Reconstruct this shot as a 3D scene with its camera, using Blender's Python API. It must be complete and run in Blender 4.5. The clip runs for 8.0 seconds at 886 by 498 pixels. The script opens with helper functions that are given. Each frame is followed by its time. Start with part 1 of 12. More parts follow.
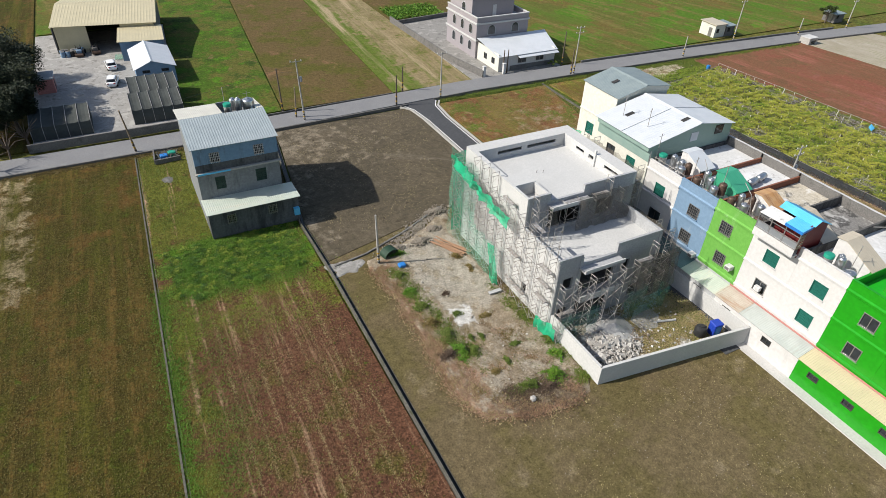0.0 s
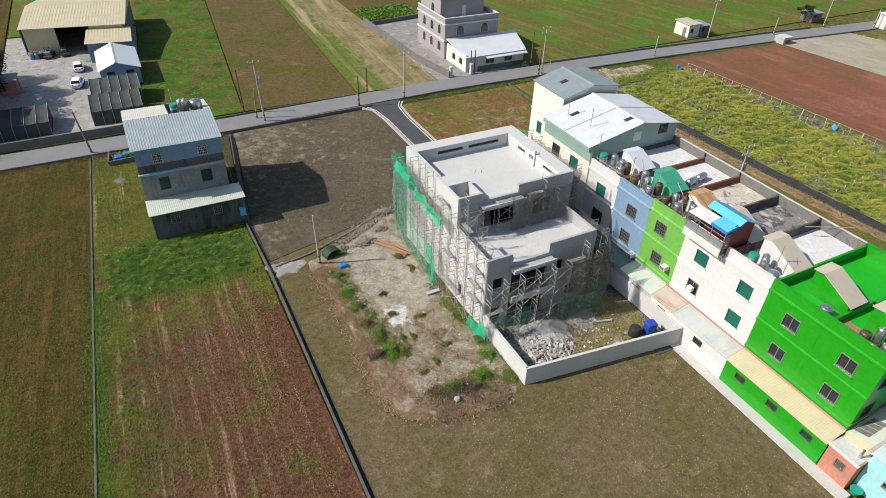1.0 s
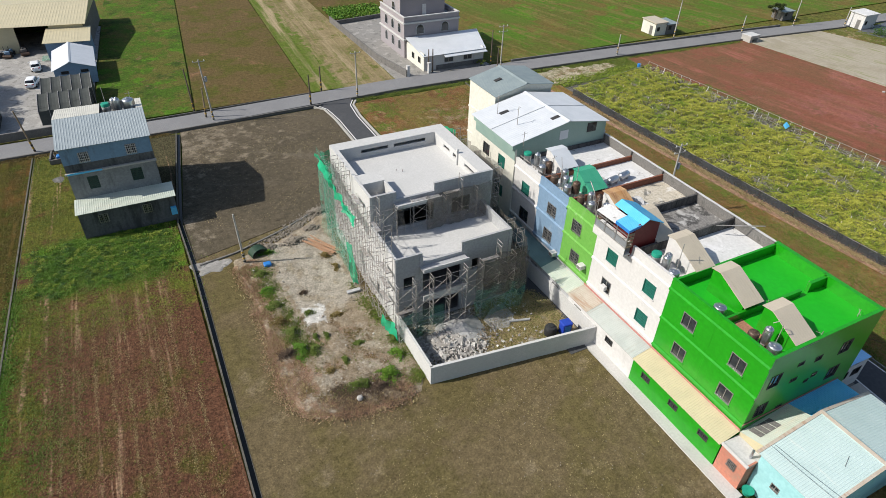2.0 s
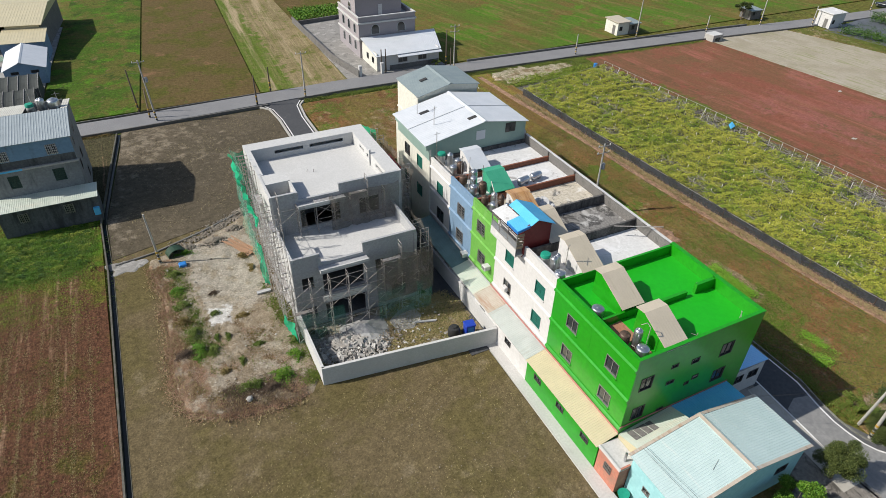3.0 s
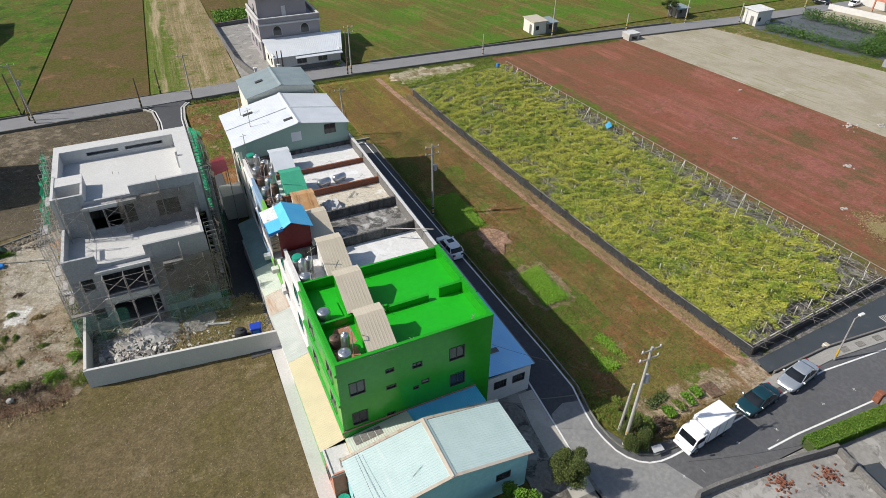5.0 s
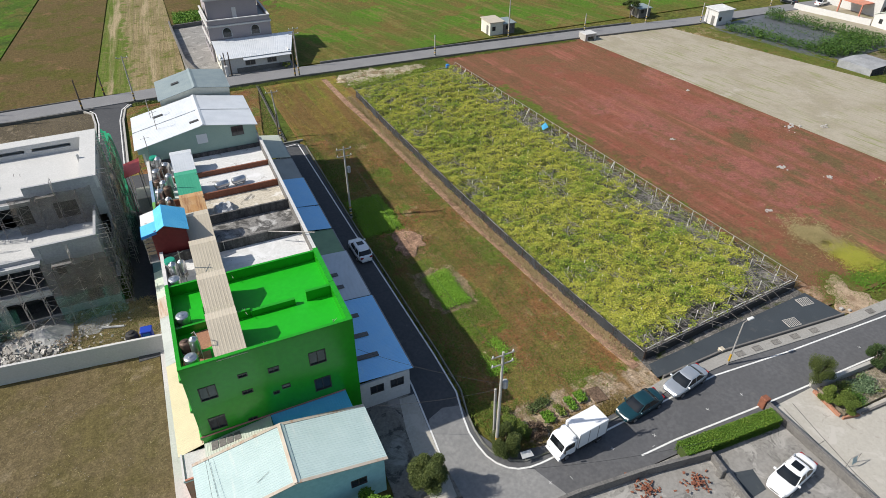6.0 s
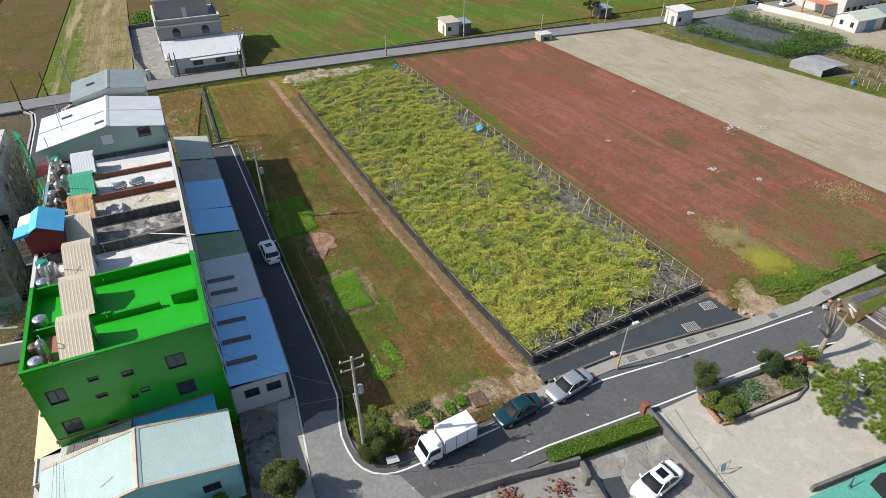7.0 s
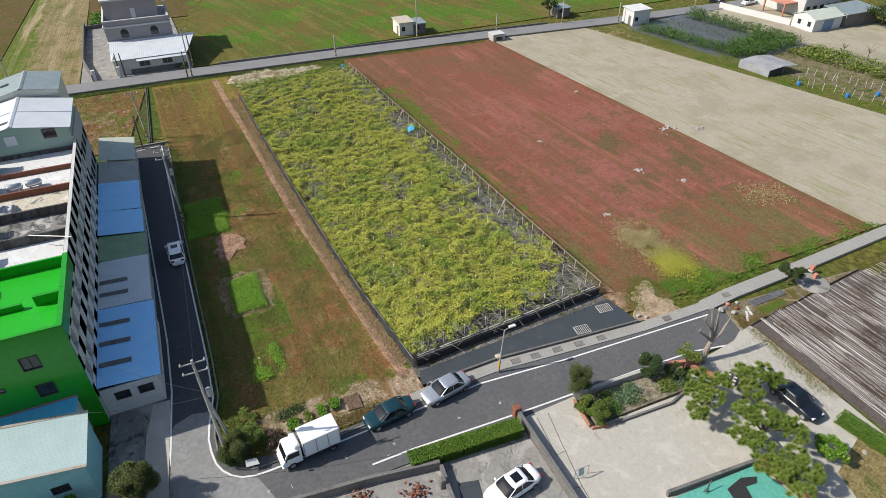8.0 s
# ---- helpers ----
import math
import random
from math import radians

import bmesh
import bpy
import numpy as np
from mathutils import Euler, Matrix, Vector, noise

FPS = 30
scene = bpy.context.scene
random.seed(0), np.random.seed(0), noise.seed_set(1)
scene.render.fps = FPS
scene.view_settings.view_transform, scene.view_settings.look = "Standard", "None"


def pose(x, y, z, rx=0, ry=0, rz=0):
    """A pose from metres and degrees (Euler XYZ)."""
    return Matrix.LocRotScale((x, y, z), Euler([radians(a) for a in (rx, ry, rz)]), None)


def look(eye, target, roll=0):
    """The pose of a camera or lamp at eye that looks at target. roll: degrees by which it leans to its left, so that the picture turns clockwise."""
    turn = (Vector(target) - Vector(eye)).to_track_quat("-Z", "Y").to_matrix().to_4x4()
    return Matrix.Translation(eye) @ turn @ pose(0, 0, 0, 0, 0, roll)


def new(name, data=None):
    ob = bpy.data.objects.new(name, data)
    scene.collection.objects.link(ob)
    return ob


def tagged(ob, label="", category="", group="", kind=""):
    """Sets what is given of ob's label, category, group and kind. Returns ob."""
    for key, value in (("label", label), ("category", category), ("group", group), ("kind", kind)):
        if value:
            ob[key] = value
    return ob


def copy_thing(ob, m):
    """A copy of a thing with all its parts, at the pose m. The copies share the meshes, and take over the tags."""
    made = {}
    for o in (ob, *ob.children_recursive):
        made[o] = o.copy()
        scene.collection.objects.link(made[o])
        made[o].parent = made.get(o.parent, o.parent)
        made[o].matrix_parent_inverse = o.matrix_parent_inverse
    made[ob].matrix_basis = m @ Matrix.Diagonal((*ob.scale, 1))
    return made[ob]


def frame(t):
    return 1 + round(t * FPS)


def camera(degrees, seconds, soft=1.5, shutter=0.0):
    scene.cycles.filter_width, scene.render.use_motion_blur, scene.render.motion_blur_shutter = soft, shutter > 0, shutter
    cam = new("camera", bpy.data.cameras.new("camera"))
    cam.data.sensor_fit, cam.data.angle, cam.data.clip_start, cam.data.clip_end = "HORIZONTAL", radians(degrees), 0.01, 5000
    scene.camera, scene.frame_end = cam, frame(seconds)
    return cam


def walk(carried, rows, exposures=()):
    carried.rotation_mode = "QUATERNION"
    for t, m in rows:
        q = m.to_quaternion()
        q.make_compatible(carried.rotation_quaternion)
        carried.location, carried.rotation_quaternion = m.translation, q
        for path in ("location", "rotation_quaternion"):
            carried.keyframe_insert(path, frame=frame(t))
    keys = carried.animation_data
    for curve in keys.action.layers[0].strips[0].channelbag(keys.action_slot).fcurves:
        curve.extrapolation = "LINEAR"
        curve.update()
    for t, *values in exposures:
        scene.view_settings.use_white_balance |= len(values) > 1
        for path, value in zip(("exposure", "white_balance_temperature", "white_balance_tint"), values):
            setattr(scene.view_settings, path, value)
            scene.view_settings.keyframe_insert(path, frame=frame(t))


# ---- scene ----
# ---- camera and its walk ----
cam = camera(71.5, 8.0, soft=0.6)
ROWS = [
    (0.0, (-48.56, -8.70, 41.62), (-44.655, -1.663, 35.684), 2.63),
    (0.5, (-45.74, -10.13, 41.67), (-41.866, -3.078, 35.743), 2.46),
    (1.0, (-42.40, -11.87, 41.72), (-38.556, -4.786, 35.797), 2.25),
    (1.5, (-38.68, -13.75, 41.79), (-34.870, -6.655, 35.862), 2.12),
    (3.0, (-25.69, -19.96, 41.97), (-22.002, -12.801, 36.039), 1.59),
    (3.5, (-20.93, -22.15, 42.09), (-17.295, -14.967, 36.155), 1.42),
    (4.0, (-16.04, -24.35, 42.07), (-12.445, -17.150, 36.140), 1.17),
    (4.5, (-10.99, -26.73, 42.19), (-7.456, -19.498, 36.260), 0.88),
    (6.0, (4.19, -33.16, 42.16), (7.579, -25.847, 36.237), 0.14),
    (6.5, (9.15, -35.14, 42.15), (12.498, -27.810, 36.226), 0.08),
    (7.0, (14.15, -37.12, 42.11), (17.475, -29.781, 36.185), 0.03),
    (7.5, (19.35, -39.35, 42.25), (22.622, -31.992, 36.316), -0.19),
    (8.0, (24.55, -41.49, 42.30), (27.788, -34.125, 36.360), -0.28),
]
walk(cam, [(t, look(eye, aim, roll)) for t, eye, aim, roll in ROWS], exposures=((0.0, 0.45), (1.5, 0.40), (3.0, 0.33), (4.5, 0.36), (6.0, 0.43), (8.0, 0.46)))

# ---- sky and sun ----
SUN_FROM = Vector((-1.12, 0.33, 1.0))
world = bpy.data.worlds.new("sky")
scene.world = world
world.use_nodes = True
wn = world.node_tree.nodes
sky = wn.new("ShaderNodeTexSky")
sky.sky_type, sky.sun_disc = "NISHITA", False
sky.sun_elevation = math.atan2(1.0, math.hypot(1.12, 0.33))
sky.sun_rotation = math.atan2(SUN_FROM.x, SUN_FROM.y)
sky.air_density, sky.dust_density = 1.0, 1.5
world.node_tree.links.new(sky.outputs[0], wn["Background"].inputs[0])
wn["Background"].inputs[1].default_value = 0.097
sun = new("sun", bpy.data.lights.new("sun", "SUN"))
sun.data.energy, sun.data.angle, sun.data.color = 4.1, radians(0.55), (1.0, 0.95, 0.87)
sun.matrix_world = look((-200, 60, 180), Vector((-200, 60, 180)) - SUN_FROM)

# ---- materials ----
class Nodes:
    """A small writer of shader nodes."""

    def __init__(self, name):
        self.m = bpy.data.materials.new(name)
        self.m.use_nodes = True
        self.t = self.m.node_tree
        self.n, self.l = self.t.nodes, self.t.links
        self.bsdf = self.n["Principled BSDF"]
        self.pos = self.n.new("ShaderNodeNewGeometry").outputs["Position"]

    def put(self, sock, v):
        if isinstance(v, bpy.types.NodeSocket):
            self.l.new(v, sock)
        elif isinstance(v, (tuple, list)) and len(v) == 3 and sock.type == "RGBA":
            sock.default_value = (*v, 1)
        else:
            sock.default_value = v

    def math(self, op, a, b=0.0, c=0.0):
        q = self.n.new("ShaderNodeMath")
        q.operation = op
        for s, v in zip(q.inputs, (a, b, c)):
            self.put(s, v)
        return q.outputs[0]

    def stretch(self, wx, wy, wz, turn=0.0):
        """Coordinates whose features are wx, wy, wz metres long, along axes turned by some degrees."""
        q = self.n.new("ShaderNodeMapping")
        q.vector_type = "TEXTURE"
        self.put(q.inputs[0], self.pos)
        q.inputs["Rotation"].default_value = (0, 0, radians(turn))
        q.inputs["Scale"].default_value = (wx, wy, wz)
        return q.outputs[0]

    def noise(self, scale, detail=4.0, rough=0.6, vec=None, bend=0.0):
        q = self.n.new("ShaderNodeTexNoise")
        self.put(q.inputs["Vector"], vec or self.pos)
        q.inputs["Scale"].default_value, q.inputs["Detail"].default_value = scale, detail
        q.inputs["Roughness"].default_value, q.inputs["Distortion"].default_value = rough, bend
        return q.outputs["Fac"]

    def ramp(self, v, lo, hi, a=0.0, b=1.0):
        q = self.n.new("ShaderNodeMapRange")
        q.interpolation_type = "SMOOTHSTEP"
        for s, x in zip(q.inputs, (v, lo, hi, a, b)):
            self.put(s, x)
        return q.outputs[0]

    def mix(self, f, a, b, how="MIX"):
        q = self.n.new("ShaderNodeMix")
        q.data_type, q.blend_type = "RGBA", how
        self.put(q.inputs[0], f), self.put(q.inputs[6], a), self.put(q.inputs[7], b)
        return q.outputs[2]

    def xyz(self):
        q = self.n.new("ShaderNodeSeparateXYZ")
        self.put(q.inputs[0], self.pos)
        return q.outputs

    def island(self):
        return self.n.new("ShaderNodeNewGeometry").outputs["Random Per Island"]

    def bump(self, h, strength=0.4, dist=0.03):
        q = self.n.new("ShaderNodeBump")
        q.inputs["Strength"].default_value, q.inputs["Distance"].default_value = strength, dist
        self.put(q.inputs["Height"], h)
        self.put(self.bsdf.inputs["Normal"], q.outputs[0])

    def done(self, colour, rough=0.85, metal=0.0, spec=0.3):
        self.put(self.bsdf.inputs["Base Color"], colour)
        self.put(self.bsdf.inputs["Roughness"], rough)
        self.put(self.bsdf.inputs["Metallic"], metal)
        self.bsdf.inputs["Specular IOR Level"].default_value = spec
        return self.m


def plain(name, a, b=None, grain=6.0, blotch=0.5, rough=0.8, metal=0.0, spec=0.3, bump=0.25, dirt=None, dirt_at=(0.55, 0.75), streak=False):
    """Grain at one scale, blotches at another, and an optional dirt colour in patches."""
    n = Nodes(name)
    b = b or tuple(0.72 * v for v in a)
    c = n.mix(n.ramp(n.noise(grain, 5.0), 0.3, 0.7), a, b)
    c = n.mix(n.ramp(n.noise(blotch, 3.0), 0.35, 0.7, 0.0, 0.55), c, b)
    if dirt:
        vec = n.stretch(1.0, 1.0, 5.0) if streak else None
        c = n.mix(n.ramp(n.noise(0.9, 6.0, 0.7, vec), dirt_at[0], dirt_at[1], 0.0, 0.85), c, dirt)
    if bump:
        n.bump(n.noise(grain * 2.0, 4.0), bump, 0.02)
    return n.done(c, rough, metal, spec)


def stained(name, a, b, dark, light, at=0.55):
    """A flat roof: blotched coating, dark mould where water stands, pale worn patches."""
    n = Nodes(name)
    c = n.mix(n.ramp(n.noise(4.0, 5.0), 0.3, 0.7), a, b)
    c = n.mix(n.ramp(n.noise(0.55, 6.0, 0.65, None, 0.6), 0.52, 0.62, 0.0, 0.8), c, light)
    c = n.mix(n.ramp(n.noise(0.7, 7.0, 0.7, n.stretch(1, 1, 1, 33), 0.8), at, at + 0.1, 0.0, 0.85), c, dark)
    c = n.mix(n.ramp(n.noise(2.6, 5.0, 0.7), 0.62, 0.72, 0.0, 0.6), c, dark)
    n.bump(n.noise(7.0, 4.0), 0.15, 0.02)
    return n.done(c, 0.8, 0.0, 0.3)


def sheet_metal(name, a, b, along="y", pitch=0.25, rough=0.45, dirt=None, dirt_at=(0.55, 0.8), metal=0.15):
    """Painted sheet with fine ribs and weathering."""
    n = Nodes(name)
    c = n.mix(n.ramp(n.noise(0.7, 4.0), 0.3, 0.75), a, b)
    c = n.mix(n.ramp(n.noise(9.0, 3.0), 0.4, 0.8, 0.0, 0.25), c, tuple(0.7 * v for v in a))
    if dirt:
        vec = n.stretch(0.35, 4.0, 1.0) if along == "y" else n.stretch(4.0, 0.35, 1.0)
        c = n.mix(n.ramp(n.noise(0.8, 6.0, 0.7, vec), dirt_at[0], dirt_at[1], 0.0, 0.8), c, dirt)
    n.bump(n.noise(14.0, 2.0), 0.08, 0.01)
    return n.done(c, rough, metal, 0.4)


def shade(colour, k):
    return tuple(k * v for v in colour)


def crop(name, base, layers=(), grain=5.0, contrast=0.6, bump=0.8, rows=None, turn=0.0, patch=0.8, mottle=0.72, reach=26.0, rows2=None):
    """Field soil and low growth. Each layer is (colour, size in metres, low, high, box or None): it shows where noise of that size passes low to high,
    inside a soft edged box (x0, x1, y0, y1, edge) if one is given. rows and rows2: (pitch, colour, low, high), drawn along the field at an angle of turn degrees."""
    n = Nodes(name)
    fine, mid = n.noise(grain, 8.0, 0.82), n.noise(1.4, 6.0, 0.7)
    c = n.mix(n.ramp(mid, 0.35, 0.65), base, shade(base, mottle))
    xyz = n.xyz()
    wob = n.math("MULTIPLY", n.math("SUBTRACT", n.noise(0.45, 6.0, 0.7), 0.5), 2.0)
    wob2 = n.math("MULTIPLY", n.math("SUBTRACT", n.noise(0.52, 6.0, 0.7, n.stretch(1, 1, 1, 40)), 0.5), 2.0)
    for colour, size, low, high, box in layers:
        f = n.ramp(n.noise(1.0 / size, 8.0, 0.68, n.stretch(1, 1, 1, 11.0 * size)), low, high)
        if box:
            x0, x1, y0, y1, e = box
            vx, vy = n.math("ADD", xyz[0], n.math("MULTIPLY", wob, 3.0 * e)), n.math("ADD", xyz[1], n.math("MULTIPLY", wob2, 3.0 * e))
            for v, lo, hi in ((vx, x0, x1), (vy, y0, y1)):
                f = n.math("MULTIPLY", f, n.math("MULTIPLY", n.ramp(v, lo - 0.3 * e, lo + 0.3 * e), n.ramp(v, hi - 0.3 * e, hi + 0.3 * e, 1.0, 0.0)))
        c = n.mix(f, c, n.mix(n.ramp(mid, 0.35, 0.65), colour, shade(colour, mottle - 0.02)))
    h = n.math("ADD", fine, n.math("MULTIPLY", mid, 1.5))
    if rows2:
        pitch, colour, low, high = rows2
        c = n.mix(n.ramp(n.noise(1.0, 4.0, 0.6, n.stretch(pitch, reach * 1.5, 1.0, turn)), low, high), c, colour)
    if rows:
        pitch, colour, low, high = rows
        strip_ = n.noise(1.0, 5.0, 0.65, n.stretch(pitch, reach, 1.0, turn))
        c = n.mix(n.math("MULTIPLY", n.ramp(strip_, low, high), n.ramp(n.noise(patch, 5.0, 0.7), 0.35, 0.6)), c, colour)
        h = n.math("ADD", h, n.math("MULTIPLY", strip_, 2.0))
    c = n.mix(1.0, c, n.ramp(fine, 0.3, 0.7, 1.0 - contrast, 1.0 + contrast), "MULTIPLY")
    n.bump(h, bump, 0.1)
    return n.done(c, 0.95, 0.0, 0.1)


def leaf(name, a, b, c):
    """Leaves: every leaf has its own tint."""
    n = Nodes(name)
    r = n.island()
    col = n.mix(n.ramp(r, 0.0, 0.6), a, b)
    col = n.mix(n.ramp(r, 0.75, 1.0), col, c)
    col = n.mix(n.ramp(n.noise(0.25, 4.0), 0.4, 0.65, 0.0, 0.6), col, a)
    return n.done(col, 0.65, 0.0, 0.25)


def canopy(name, a, b, c):
    """Vine leaves: yellow and green drifts across the plot, every leaf a little different."""
    n = Nodes(name)
    r = n.island()
    col = n.mix(n.ramp(n.noise(0.3, 6.0, 0.65), 0.36, 0.58), a, b)
    col = n.mix(n.ramp(r, 0.0, 1.0, 0.0, 0.5), col, b)
    col = n.mix(n.ramp(r, 0.85, 1.0), col, c)
    col = n.mix(n.ramp(n.noise(1.3, 4.0, 0.6), 0.5, 0.66, 0.0, 0.7), col, shade(a, 0.55))
    return n.done(col, 0.65, 0.0, 0.25)


def glassy(name, tint, rough=0.08):
    n = Nodes(name)
    return n.done(n.mix(n.ramp(n.noise(1.5, 2.0), 0.3, 0.7), tint, tuple(0.6 * v for v in tint)), rough, 0.0, 0.6)


def net(name, colour, cover):
    """Woven mesh: threads with gaps between them."""
    n = Nodes(name)
    clear = n.n.new("ShaderNodeBsdfTransparent")
    both = n.n.new("ShaderNodeMixShader")
    fac = n.ramp(n.noise(0.5, 5.0), 0.25, 0.75, cover - 0.15, cover + 0.15)
    n.put(both.inputs[0], fac)
    n.l.new(clear.outputs[0], both.inputs[1])
    n.l.new(n.bsdf.outputs[0], both.inputs[2])
    n.l.new(both.outputs[0], n.n["Material Output"].inputs[0])
    return n.done(n.mix(n.noise(3.0), colour, tuple(0.6 * v for v in colour)), 0.8)



def mixed(name, a, b, c, grain=7.0):
    """Broken pieces, every one with a tint of its own."""
    n = Nodes(name)
    r = n.island()
    col = n.mix(n.ramp(r, 0.15, 0.5), a, b)
    col = n.mix(n.ramp(r, 0.7, 0.95), col, c)
    col = n.mix(n.ramp(n.noise(grain, 4.0), 0.35, 0.7, 0.0, 0.5), col, shade(b, 0.7))
    return n.done(col, 0.9, 0.0, 0.2)


